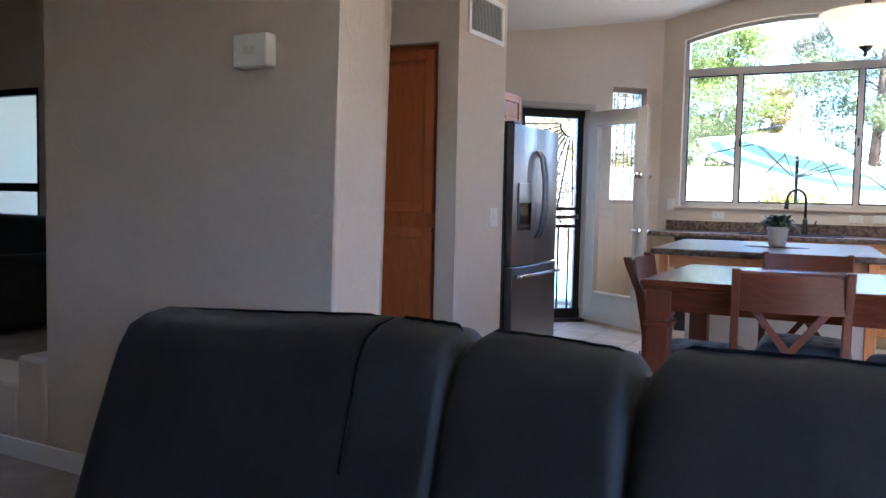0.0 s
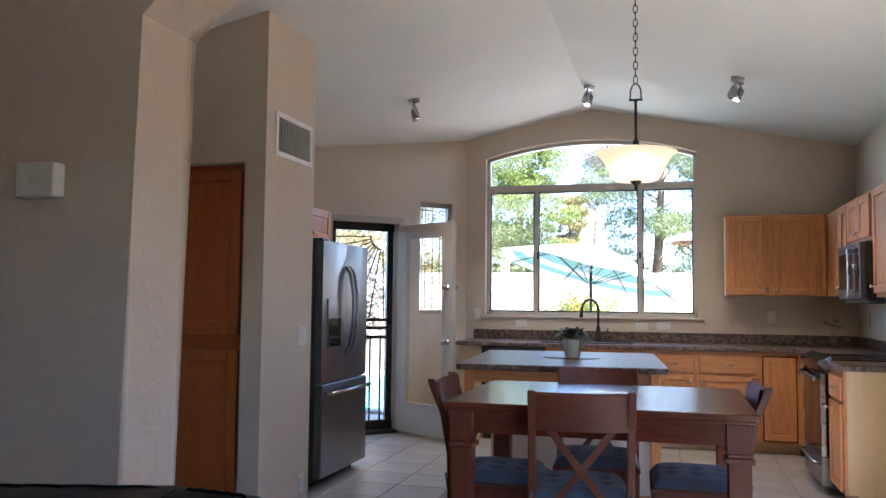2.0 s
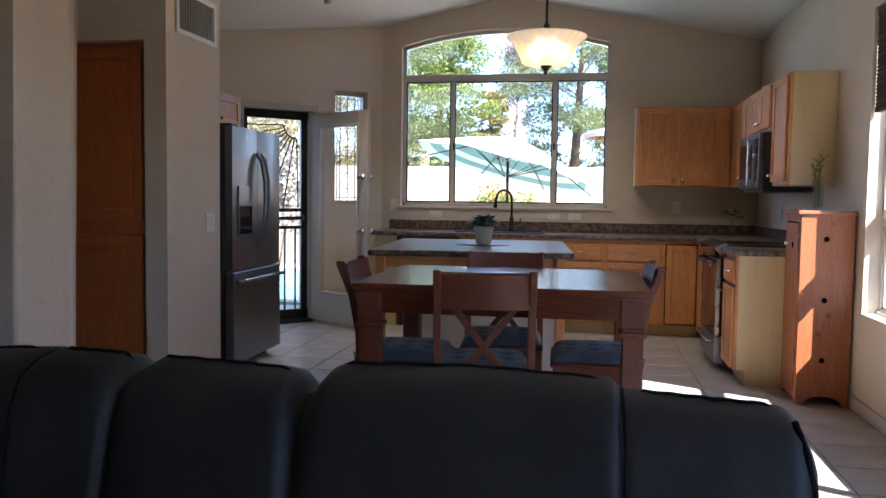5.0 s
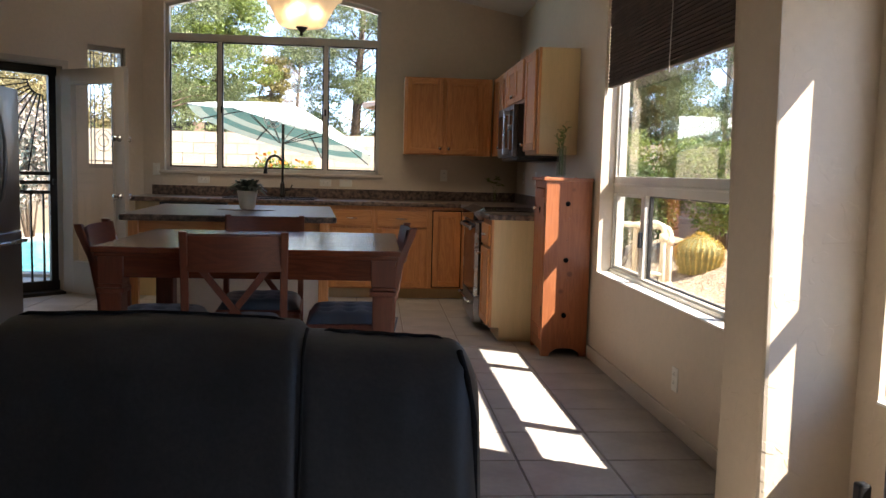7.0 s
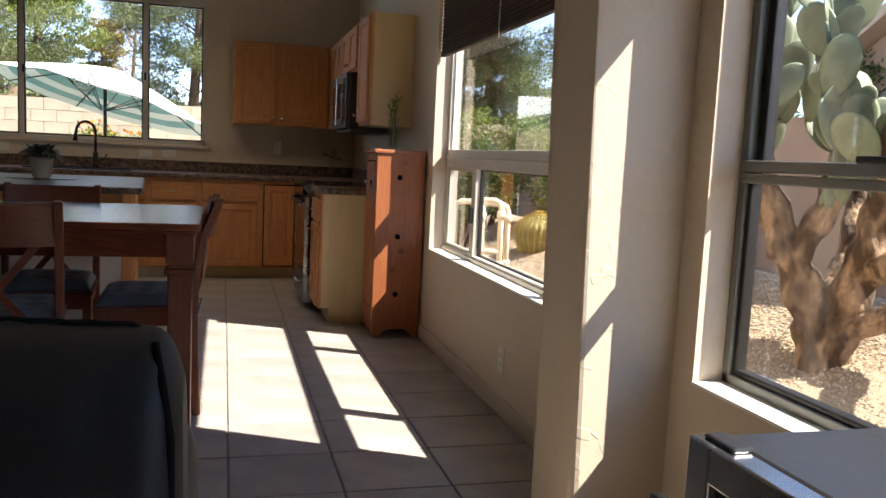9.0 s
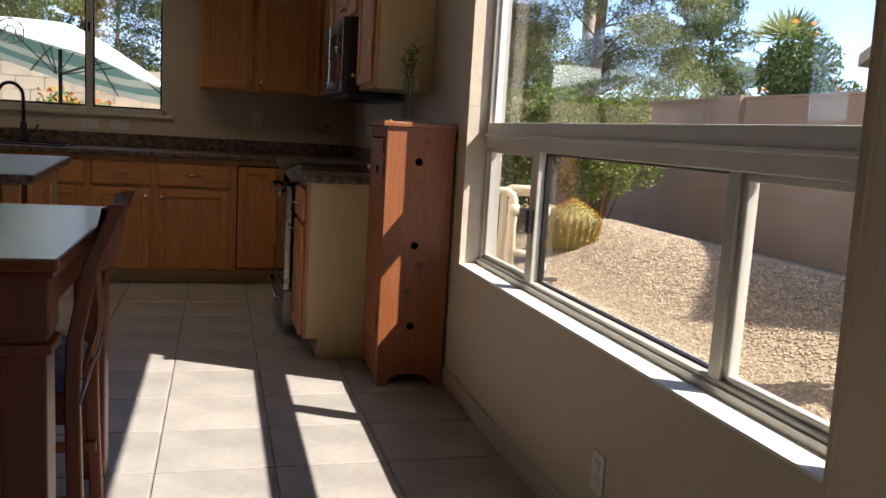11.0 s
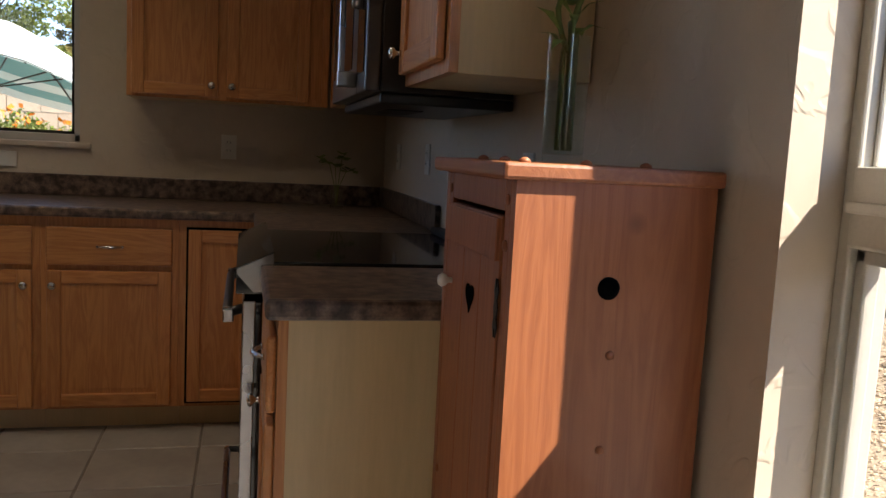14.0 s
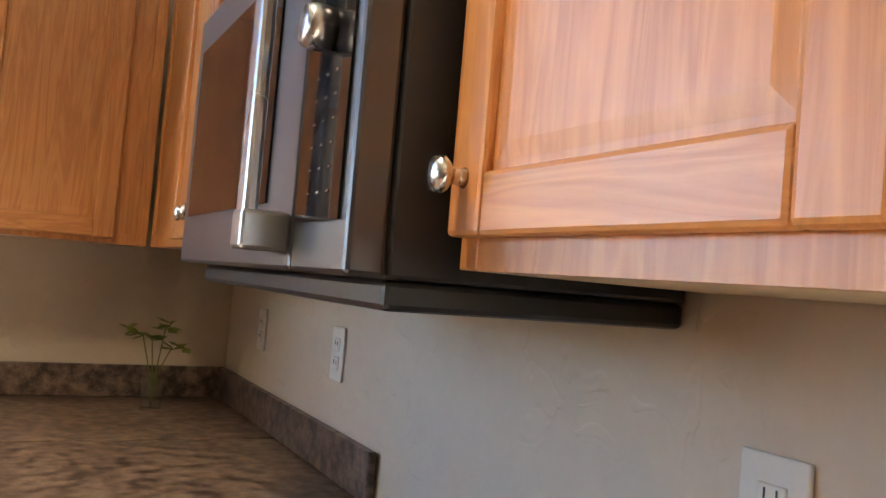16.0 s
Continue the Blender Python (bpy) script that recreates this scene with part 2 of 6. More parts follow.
M["ceramic"] = shader("cream_ceramic", (0.62, 0.57, 0.46), 0.4, vary=0.06)
M["leaf"] = shader("leaf_green", (0.085, 0.13, 0.035), 0.55, vary=0.3, scale=9, isle=0.35)
M["leaf_succulent"] = shader("grey_green_succulent", (0.045, 0.065, 0.045), 0.5, vary=0.3, scale=9, isle=0.35)
M["leaf_bright"] = shader("leaf_bright_green", (0.18, 0.225, 0.05), 0.55, vary=0.3, scale=2, isle=0.35)
M["leaf_pine"] = shader("pine_needles", (0.17, 0.20, 0.085), 0.6, vary=0.35, scale=1, isle=0.45)
M["leaf_olive"] = shader("olive_leaves", (0.19, 0.22, 0.075), 0.6, vary=0.3, scale=1, isle=0.4)
M["leaf_dry"] = shader("dry_tan_leaves", (0.27, 0.22, 0.10), 0.6, vary=0.3, scale=1, isle=0.5)
M["leaf_gold"] = shader("golden_leaves", (0.24, 0.20, 0.065), 0.6, vary=0.3, scale=1, isle=0.4)
M["twig"] = shader("grey_twigs", (0.27, 0.22, 0.18), 0.9, vary=0.2, isle=0.3)
M["bark"] = shader("bark", (0.16, 0.11, 0.075), 0.9, vary=0.3, scale=8, grain=60, bump=0.02, bump_scale=12)
M["petal"] = shader("orange_petals", (0.75, 0.22, 0.02), 0.6, vary=0.2, isle=0.3)
M["block"] = shader("tan_block", (0.47, 0.37, 0.27), 0.9, vary=0.1, scale=3, grain=80, bump=0.004, bump_scale=60, obj=0.06)
M["stucco"] = shader("pinkish_block_wall", (0.36, 0.245, 0.175), 0.9, vary=0.08, scale=2, grain=60, bump=0.003, bump_scale=50)
M["mortar"] = shader("mortar", (0.34, 0.27, 0.20), 0.95, vary=0.1)
M["gravel"] = shader("tan_gravel", (0.32, 0.245, 0.165), 0.95, vary=0.25, scale=60, grain=160, bump=0.008, bump_scale=90)
M["stone"] = shader("gravel_stone", (0.43, 0.34, 0.24), 0.9, vary=0.2, scale=10, isle=0.4)
M["paving"] = shader("pool_deck", (0.42, 0.37, 0.31), 0.85, vary=0.1, scale=2, bump=0.003, bump_scale=40)
M["water"] = shader("pool_water", (0.05, 0.42, 0.47), 0.08, vary=0.15, scale=1.5, bump=0.02, bump_scale=4)
M["canvas_w"] = shader("white_canvas", (0.78, 0.78, 0.75), 0.85, vary=0.03)
# umbrella stripes: sun glare is in the pale top colour, shade in the underside pair
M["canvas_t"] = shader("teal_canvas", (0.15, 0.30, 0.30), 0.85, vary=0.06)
M["canvas_p"] = shader("pale_teal_canvas", (0.60, 0.68, 0.66), 0.85, vary=0.04)
M["canvas_l"] = shader("underside_canvas", (0.55, 0.60, 0.58), 0.85, vary=0.04)
M["pvc"] = shader("cream_pipe", (0.66, 0.60, 0.46), 0.5, vary=0.06)
M["pear"] = shader("prickly_pear_pad", (0.15, 0.185, 0.12), 0.6, vary=0.3, scale=6, grain=50, obj=0.12, bump=0.002, bump_scale=40)
M["spine"] = shader("yellow_spines", (0.62, 0.43, 0.12), 0.7, vary=0.2, isle=0.3)
M["cactus"] = shader("barrel_cactus_skin", (0.24, 0.22, 0.08), 0.7, vary=0.2, scale=12)
M["cactus_bark"] = shader("corky_cactus_bark", (0.13, 0.075, 0.042), 0.95, vary=0.45, scale=9, grain=40, second=(0.30, 0.20, 0.125), split=(0.42, 0.62), bump=0.045, bump_scale=16, stretch=(1, 1, 0.45))
M["shade"] = glow("alabaster_glass", (0.93, 0.80, 0.62), 0.02)
sb = M["shade"].node_tree.nodes["Principled BSDF"]
sb.inputs["Transmission Weight"].default_value, sb.inputs["Roughness"].default_value, sb.inputs["IOR"].default_value = 0.5, 0.8, 1.1
M["bulb"] = glow("warm_bulb", (1.0, 0.85, 0.62), 2.4)
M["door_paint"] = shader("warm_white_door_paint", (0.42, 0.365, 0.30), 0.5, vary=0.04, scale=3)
# near-black that stands in for the shade inside gaps, holes and cut-outs
M["hole"] = shader("opening_shade_black", (0.004, 0.004, 0.004), 1.0, vary=0.1, spec=0.0)
M["palm_bark"] = shader("pale_palm_trunk", (0.40, 0.31, 0.23), 0.9, vary=0.2, scale=3, grain=30, bump=0.01, bump_scale=12, stretch=(1, 1, 3))
for key in ("leaf", "leaf_bright", "leaf_pine", "leaf_olive", "leaf_gold", "leaf_dry"):
    # thin leaves let part of the sunlight through
    tn, tl = M[key].node_tree.nodes, M[key].node_tree.links
    pb = tn["Principled BSDF"]
    thru = tn.new("ShaderNodeBsdfTranslucent")
    tl.new(pb.inputs["Base Color"].links[0].from_socket, thru.inputs["Color"])
    mx = tn.new("ShaderNodeMixShader")
    mx.inputs[0].default_value = 0.42
    tl.new(pb.outputs[0], mx.inputs[1])
    tl.new(thru.outputs[0], mx.inputs[2])
    tl.new(mx.outputs[0], tn["Material Output"].inputs["Surface"])
M["roof"] = shader("pink_canvas", (0.72, 0.55, 0.45), 0.85, vary=0.05)


# ---- building helpers ----
def box(bm, x0, x1, y0, y1, z0, z1, bevel=0.0, seg=2, m=None):
    """A box, bevelled, in bm; m turns it."""
    g = bmesh.ops.create_cube(bm, size=1.0)
    vs = g["verts"]
    for v in vs:
        v.co = Vector(((x0 + x1) / 2 + v.co.x * (x1 - x0), (y0 + y1) / 2 + v.co.y * (y1 - y0), (z0 + z1) / 2 + v.co.z * (z1 - z0)))
    if bevel:
        es = list({e for v in vs for e in v.link_edges})
        r = bmesh.ops.bevel(bm, geom=es, offset=bevel, segments=seg, profile=0.5, affect="EDGES")
        vs = list(set(r["verts"]) | {v for v in vs if v.is_valid})
    if m is not None:
        bmesh.ops.transform(bm, matrix=m, verts=vs)
    return vs


def tube(bm, pts, r, n=10, cap=True):
    """A round bar along points; r may be a list."""
    rings = []
    pts = [Vector(p) for p in pts]
    rs = r if isinstance(r, (list, tuple)) else [r] * len(pts)
    up = None
    for i, p in enumerate(pts):
        d = (pts[min(i + 1, len(pts) - 1)] - pts[max(i - 1, 0)]).normalized()
        if up is None:
            up = Vector((0, 0, 1)) if abs(d.z) < 0.9 else Vector((1, 0, 0))
        a = d.cross(up).normalized()
        c = a.cross(d).normalized()
        up = c
        rings.append([bm.verts.new(p + rs[i] * (math.cos(t) * a + math.sin(t) * c)) for t in [2 * math.pi * k / n for k in range(n)]])
    for a, c in zip(rings, rings[1:]):
        for k in range(n):
            f = bm.faces.new((a[k], a[(k + 1) % n], c[(k + 1) % n], c[k]))
            f.smooth = True
    if cap:
        bm.faces.new(rings[0][::-1])
        bm.faces.new(rings[-1])


def lathe(bm, profile, n=24, m=None, cap=True):
    """A turned shape: (radius, z) from bottom to top."""
    rings = []
    for r, z in profile:
        rings.append([bm.verts.new((r * math.cos(2 * math.pi * k / n), r * math.sin(2 * math.pi * k / n), z)) for k in range(n)])
    for a, c in zip(rings, rings[1:]):
        for k in range(n):
            bm.faces.new((a[k], a[(k + 1) % n], c[(k + 1) % n], c[k])).smooth = True
    if cap:
        bm.faces.new(rings[0][::-1])
        bm.faces.new(rings[-1])
    if m is not None:
        bmesh.ops.transform(bm, matrix=m, verts=[v for ring in rings for v in ring])


def prism(bm, outline, y0, y1, m=None):
    """A flat outline of (x, z) points, given depth from y0 to y1."""
    a = [bm.verts.new((x, y0, z)) for x, z in outline]
    c = [bm.verts.new((x, y1, z)) for x, z in outline]
    bm.faces.new(a)
    bm.faces.new(c[::-1])
    k = len(outline)
    for i in range(k):
        bm.faces.new((a[i], c[i], c[(i + 1) % k], a[(i + 1) % k]))
    if m is not None:
        bmesh.ops.transform(bm, matrix=m, verts=a + c)


def mesh_of(bm, name, material):
    bmesh.ops.recalc_face_normals(bm, faces=bm.faces)
    me = bpy.data.meshes.new(name)
    bm.to_mesh(me)
    bm.free()
    me.materials.append(material)
    return me


def part(name, bm, material, parent=None, label="", m=None):
    ob = new(name, mesh_of(bm, name, material))
    ob.parent = parent
    if m is not None:
        ob.matrix_basis = m
    return tagged(ob, label)


def thing(name, label, category, m, group=""):
    ob = new(name)
    ob.empty_display_size = 0.1
    ob.matrix_basis = m
    return tagged(ob, label, category, group)


def solid(name, boxes, material, label="", category="", kind="", group="", bevel=0.0):
    """A top-level mesh of boxes."""
    bm = bmesh.new()
    for b in boxes:
        box(bm, *b, bevel=bevel)
    ob = part(name, bm, material)
    return tagged(ob, label, category, group, kind)


def pboxes(name, boxes, material, parent, label="", bevel=0.0, m=None):
    bm = bmesh.new()
    for b in boxes:
        box(bm, *b, bevel=bevel)
    return part(name, bm, material, parent, label, m)


# ---- structure ----
XR, YB, YA, YA2 = 2.32, 8.95, 2.97, 3.28      # right wall, window wall, arch wall


def vault(x):
    return 3.244 - (0.205 if x < -0.1 else 0.195) * abs(x + 0.1)


def ribbon_sheet(name, outline, y0, y1, material, label):
    bm = bmesh.new()
    prism(bm, outline, y0, y1)
    return tagged(part(name, bm, material), label, "structure", kind="structure")


# floors
solid("floor_kitchen", [(-3.2, XR, YA, 9.0, -0.12, -0.006)], M["grout"], "tiled kitchen floor with dark grout joints", "floor", "structure")
solid("floor_family_room", [(-9.0, 2.47, -4.0, YA, -0.12, -0.002), (-9.0, -3.2, YA, 9.0, -0.12, -0.002)], M["carpet"], "brown carpet floor of the family room", "floor", "structure")

# arch wall
AX0, AX1 = -1.022, 2.034
xs = np.linspace(AX0, AX1, 25)
arch = [(float(x), 2.235 + 0.52 * math.sin(math.pi * (x - AX0) / (AX1 - AX0)) ** 0.93) for x in xs[1:-1]]
bm = bmesh.new()
prism(bm, [(-2.53, 0), (AX0, 0), (AX0, 2.235)] + arch + [(AX1, 2.235), (AX1, 0), (2.40, 0), (2.40, 3.4), (-2.53, 3.4)], YA, YA2)
es = []
for e in bm.edges:
    a, c = e.verts
    if abs(a.co.y - c.co.y) < 1e-4 and all(AX0 - 0.01 < v.co.x < AX1 + 0.01 and v.co.z < 3 for v in e.verts) and not (a.co.z < 0.01 and c.co.z < 0.01):
        es.append(e)
    elif abs(a.co.y - c.co.y) < 1e-4 and all(v.co.x < -2.52 for v in e.verts):
        es.append(e)
bmesh.ops.bevel(bm, geom=es, offset=0.028, segments=3, profile=0.5, affect="EDGES")
tagged(part("wall_arch", bm, M["wall"]), "tan stucco wall with a wide shallow arch and rounded corners", "wall", kind="structure")

# window wall at the back
WX0, WX1, WZ0, WZS, WZA = -1.185, 0.912, 1.157, 2.775, 2.935


def arch_z(x, inset=0.0):
    u = (x - (WX0 + WX1) / 2) / ((WX1 - WX0) / 2)
    return WZS + (WZA - WZS) * (1 - u * u) - inset


bm = bmesh.new()
ax = [WX0 + (WX1 - WX0) * k / 20 for k in range(21)]
prism(bm, [(-1.388, 0), (2.47, 0), (2.47, WZ0), (-1.388, WZ0)], YB, YB + 0.16)
prism(bm, [(-1.388, WZ0), (WX0, WZ0), (WX0, 3.5), (-1.388, 3.5)], YB, YB + 0.16)
prism(bm, [(WX1, WZ0), (2.47, WZ0), (2.47, 3.5), (WX1, 3.5)], YB, YB + 0.16)
prism(bm, [(x, arch_z(x)) for x in ax] + [(WX1, 3.5), (WX0, 3.5)], YB, YB + 0.16)
tagged(part("wall_north", bm, M["wall"]), "tan painted wall with an arched window", "wall", kind="structure")

# right wall with two windows
W1 = (3.54, 5.838, 0.588, 2.36)
# near end is unseen, set far back to let more daylight in
W2 = (-0.8, 2.864, 0.58, 2.36)
solid("wall_east", [
    (XR, 2.47, -4.0, 9.11, -0.1, W2[2]), (XR, 2.47, W2[1], 9.11, W2[2], W1[2]),
    (XR, 2.47, -4.0, W2[0], W2[2], 3.5), (XR, 2.47, W2[0], W2[1], W2[3], 3.5),
    (XR, 2.47, W2[1], W1[0], W1[2], 3.5), (XR, 2.47, W1[0], W1[1], W1[3], 3.5), (XR, 2.47, W1[1], 8.949, W1[2], 3.5)],
    M["wall"], "tan painted wall with two large windows", "wall", "structure")

# angled wall with the door and the narrow leaded window
ANG = pose(-1.388, 8.95, 0, 0, 0, -135)          # local x runs along the wall, +y is outside
D0, D1, S0, S1 = 0.787, 1.49, 0.174, 0.545


def ang_boxes(name, boxes, material, label, category="wall", kind="structure"):
    ob = pboxes(name, boxes, material, None)
    ob.matrix_basis = ANG @ pose(0, 0, 0)
    return tagged(ob, label, category, kind=kind)


ang_boxes("wall_northwest", [(-0.06, S0, -0.16, 0, 0, 3.4), (S0, S1, -0.16, 0, 0, 1.16), (S0, S1, -0.16, 0, 2.30, 3.4), (S1, D0, -0.16, 0, 0, 3.4), (D0, D1, -0.16, 0, 2.06, 3.4), (D1, 1.95, -0.16, 0, 0, 3.4)],
          M["wall"], "tan painted angled wall with a door opening")
solid("wall_west", [(-2.95, -2.62, 5.4, 7.8, 0, 3.4)], M["wall"], "tan painted wall behind the refrigerator", "wall", "structure")

# pantry block with the return air vent
PX, PY, PY2 = -1.545, 4.86, 5.51
solid("wall_pantry", [(-1.675, PX, PY, PY2, 0, 3.4), (-3.4, -1.675, PY, PY2, 2.075, 3.4), (-3.4, -1.675, PY + 0.14, PY2, 0, 2.075), (-3.4, -2.45, PY, PY + 0.14, 0, 2.075)],
      M["wall"], "tan painted wall block round a built-in pantry", "wall", "structure", bevel=0.0)

# rooms behind, to close the place
solid("wall_south", [(-9.0, 2.47, -4.15, -4.0, 0, 3.4)], M["wall"], "tan painted wall of the family room", "wall", "structure")
solid("wall_far_west", [(-9.15, -9.0, -4.15, 9.2, 0, 3.4)], M["wall"], "tan painted wall of the living room", "wall", "structure")
solid("wall_living_room", [(-9.0, -7.35, 5.6, 5.75, 0, 3.4), (-6.27, -3.0, 5.6, 5.75, 0, 3.4), (-7.35, -6.27, 5.6, 5.75, 0, 0.55), (-7.35, -6.27, 5.6, 5.75, 2.12, 3.4)],
      M["wall"], "tan painted wall of the living room with a window", "wall", "structure")
solid("half_wall", [(-4.6, -2.72, YA, YA2, 0, 0.33), (-2.72, -2.53, YA, YA2, 0, 0.455)], M["wall"], "low tan stepped half wall", "wall", "structure", bevel=0.02)
pboxes("baseboard", [(-4.6, -1.06, YA - 0.013, YA, 0, 0.085)], M["white"], None)["kind"] = "structure"
ob = solid("baseboard_east", [(XR - 0.014, XR, 3.27, 5.96, 0, 0.085)], M["trim"], "tan painted baseboard", "baseboard", "structure", bevel=0.004)

# ceilings
bm = bmesh.new()
prism(bm, [(-3.4, vault(-3.4)), (-0.1, vault(-0.1)), (2.47, vault(2.47)), (2.47, 3.6), (-3.4, 3.6)], YA2, 9.11)
tagged(part("ceiling", bm, M["ceiling"]), "white vaulted ceiling with a central ridge", "ceiling", kind="structure")
solid("ceiling_family_room", [(-9.0, 2.47, -4.0, YA, 2.95, 3.1), (-9.0, -3.4, YA, 9.1, 2.95, 3.1)], M["ceiling"], "white flat ceiling", "ceiling", "structure")


# ---- windows ----
def bar_y(bm, y0, y1, x, z0, z1, d=0.05):
    box(bm, x, x + d, y0, y1, z0, z1, bevel=0.004)


win = thing("window_1", "arched almond aluminium kitchen window above the sink", "window", pose(0, 0, 0))
win["kind"] = "structure"
bm = bmesh.new()
fy, fd, fw = YB + 0.07, 0.06, 0.036
prism(bm, [(x, arch_z(x)) for x in ax] + [(x, arch_z(x) - fw) for x in ax[::-1]], fy, fy + fd)
for b in [(WX0, WX0 + fw, WZ0, WZS), (WX1 - fw, WX1, WZ0, WZS), (WX0, WX1, WZ0, WZ0 + fw)]:
    box(bm, b[0], b[1], fy, fy + fd, b[2], b[3], bevel=0.003)
part("window_frame", bm, M["frame"], win)
pboxes("transom_bar", [(WX0, WX1, fy - 0.006, fy + fd, 2.425, 2.495)], M["frame"], win, bevel=0.004)
pboxes("mullion", [(-0.685, -0.645, fy - 0.004, fy + fd, WZ0, 2.43)], M["frame"], win, bevel=0.004)
pboxes("mullion", [(0.352, 0.395, fy - 0.004, fy + fd, WZ0, 2.43)], M["frame"], win, bevel=0.004)
for x0, x1 in ((WX0 + fw, -0.685), (-0.645, 0.352), (0.395, WX1 - fw)):
    z0, z1 = WZ0 + fw, 2.425
    pboxes("sash", [(x0, x0 + 0.012, fy + 0.01, fy + 0.035, z0, z1), (x1 - 0.012, x1, fy + 0.01, fy + 0.035, z0, z1), (x0, x1, fy + 0.01, fy + 0.035, z0, z0 + 0.014), (x0, x1, fy + 0.01, fy + 0.035, z1 - 0.014, z1)], M["bronze"], win, "dark gasket edge")
    p = pboxes("pane", [(x0, x1, fy + 0.03, fy + 0.034, z0, z1)], M["glass"], win)
    p.visible_shadow = False
for x in (-0.655, 0.362):
    pboxes("latch", [(x, x + 0.018, fy - 0.018, fy - 0.004, 1.73, 1.80)], M["bronze"], win, bevel=0.003)
bm = bmesh.new()
prism(bm, [(WX0 + fw, 2.49), (WX1 - fw, 2.49)] + [(x, arch_z(x) - fw) for x in ax[-2:0:-1]], fy + 0.03, fy + 0.034)
part("pane", bm, M["glass"], win).visible_shadow = False
pboxes("window_sill", [(WX0 - 0.05, WX1 + 0.05, YB - 0.02, YB - 0.001, WZ0 - 0.028, WZ0)], M["wall"], win, bevel=0.006)

win = thing("window_2", "almond aluminium window with sliding lower panes", "window", pose(0, 0, 0))
win["kind"] = "structure"
FX = 2.408
y0, y1, z0, z1 = W1
bm = bmesh.new()
for b in [(y0, y0 + 0.022, z0, z1), (y1 - 0.022, y1, z0, z1), (y0, y1, z0, z0 + 0.035), (y0, y1, z1 - 0.035, z1)]:
    bar_y(bm, b[0], b[1], FX, b[2], b[3], 0.07)
part("window_frame", bm, M["frame"], win)
bm = bmesh.new()
bar_y(bm, y0 + 0.02, y1 - 0.02, FX - 0.004, 1.10, 1.205, 0.07)
bar_y(bm, y0 + 0.02, y1 - 0.02, FX - 0.014, 1.145, 1.16, 0.02)
part("middle_rail", bm, M["frame"], win)
for ym, hw_ in ((5.26, 0.032), (4.06, 0.022)):
    bm = bmesh.new()
    bar_y(bm, ym - hw_, ym + hw_, FX + 0.002, z0 + 0.03, 1.105, 0.055)
    part("mullion", bm, M["frame"], win)
for a, c, x in ((y0 + 0.022, 4.038, FX + 0.012), (4.082, 5.228, FX + 0.03), (5.292, y1 - 0.022, FX + 0.012)):
    bm = bmesh.new()
    w = 0.009 if x > FX + 0.02 else 0.02
    for b in [(a, a + w, 0.62, 1.10), (c - w, c, 0.62, 1.10), (a, c, 0.62, 0.62 + w), (a, c, 1.10 - w, 1.10)]:
        bar_y(bm, b[0], b[1], x, b[2], b[3], 0.024)
    part("sash", bm, M["bronze"] if x > FX + 0.02 else M["frame"], win)
    p = pboxes("pane", [(x + 0.01, x + 0.014, a, c, 0.62, 1.10)], M["glass"], win)
    p.visible_shadow = False
pboxes("pane", [(FX + 0.03, FX + 0.034, y0 + 0.03, y1 - 0.03, 1.20, z1 - 0.03)], M["glass"], win).visible_shadow = False
bm = bmesh.new()
for b in [(y0 + 0.022, y0 + 0.030), (y1 - 0.030, y1 - 0.022)]:
    bar_y(bm, b[0], b[1], FX + 0.02, 1.205, z1 - 0.03, 0.03)
part("glazing_bead", bm, M["white"], win)
pboxes("latch", [(FX - 0.02, FX + 0.004, 5.235, 5.262, 0.80, 0.89)], M["black"], win, bevel=0.006)
pboxes("track", [(FX - 0.012, FX + 0.002, y0, y1, z0, z0 + 0.022)], M["frame"], win, bevel=0.003)
pboxes("window_sill", [(XR - 0.004, FX + 0.005, y0, y1, z0 - 0.005, z0 + 0.003)], M["white"], win)

win = thing("window_3", "dark framed double hung window of the family room", "window", pose(0, 0, 0))
win["kind"] = "structure"
y0, y1, z0, z1 = W2
for nm, mt, x, boxes in (("window_frame", "grey_frame", FX, [(y0, y0 + 0.03, z0, z1), (y1 - 0.03, y1, z0, z1), (y0, y1, z0, z0 + 0.03), (y0, y1, z1 - 0.03, z1)]),
                         ("upper_sash", "bronze", FX + 0.025, [(y0 + 0.03, y0 + 0.06, 1.15, z1 - 0.03), (y1 - 0.06, y1 - 0.03, 1.15, z1 - 0.03)]),
                         ("lower_sash", "bronze", FX + 0.01, [(y0 + 0.03, y0 + 0.045, z0 + 0.03, 1.13), (y1 - 0.045, y1 - 0.03, z0 + 0.03, 1.13), (y0 + 0.045, y1 - 0.045, z0 + 0.03, z0 + 0.045)]),
                         ("meeting_rail", "grey_frame", FX - 0.006, [(y0 + 0.02, y1 - 0.02, 1.125, 1.15), (y0 + 0.02, y1 - 0.02, 1.155, 1.185)])):
    bm = bmesh.new()
    for b in boxes:
        bar_y(bm, *b[:2], x, *b[2:], 0.035)
    part(nm, bm, M[mt], win)
pboxes("latch", [(FX - 0.03, FX - 0.006, 2.33, 2.42, 1.183, 1.20)], M["bronze"], win, bevel=0.004)
for a, c in ((z0 + 0.05, 1.13), (1.18, z1 - 0.03)):
    pboxes("pane", [(FX + 0.03, FX + 0.034, y0 + 0.03, y1 - 0.03, a, c)], M["glass"], win).visible_shadow = False
pboxes("window_sill", [(XR - 0.004, FX + 0.005, y0, y1, z0 - 0.005, z0 + 0.003)], M["white"], win)

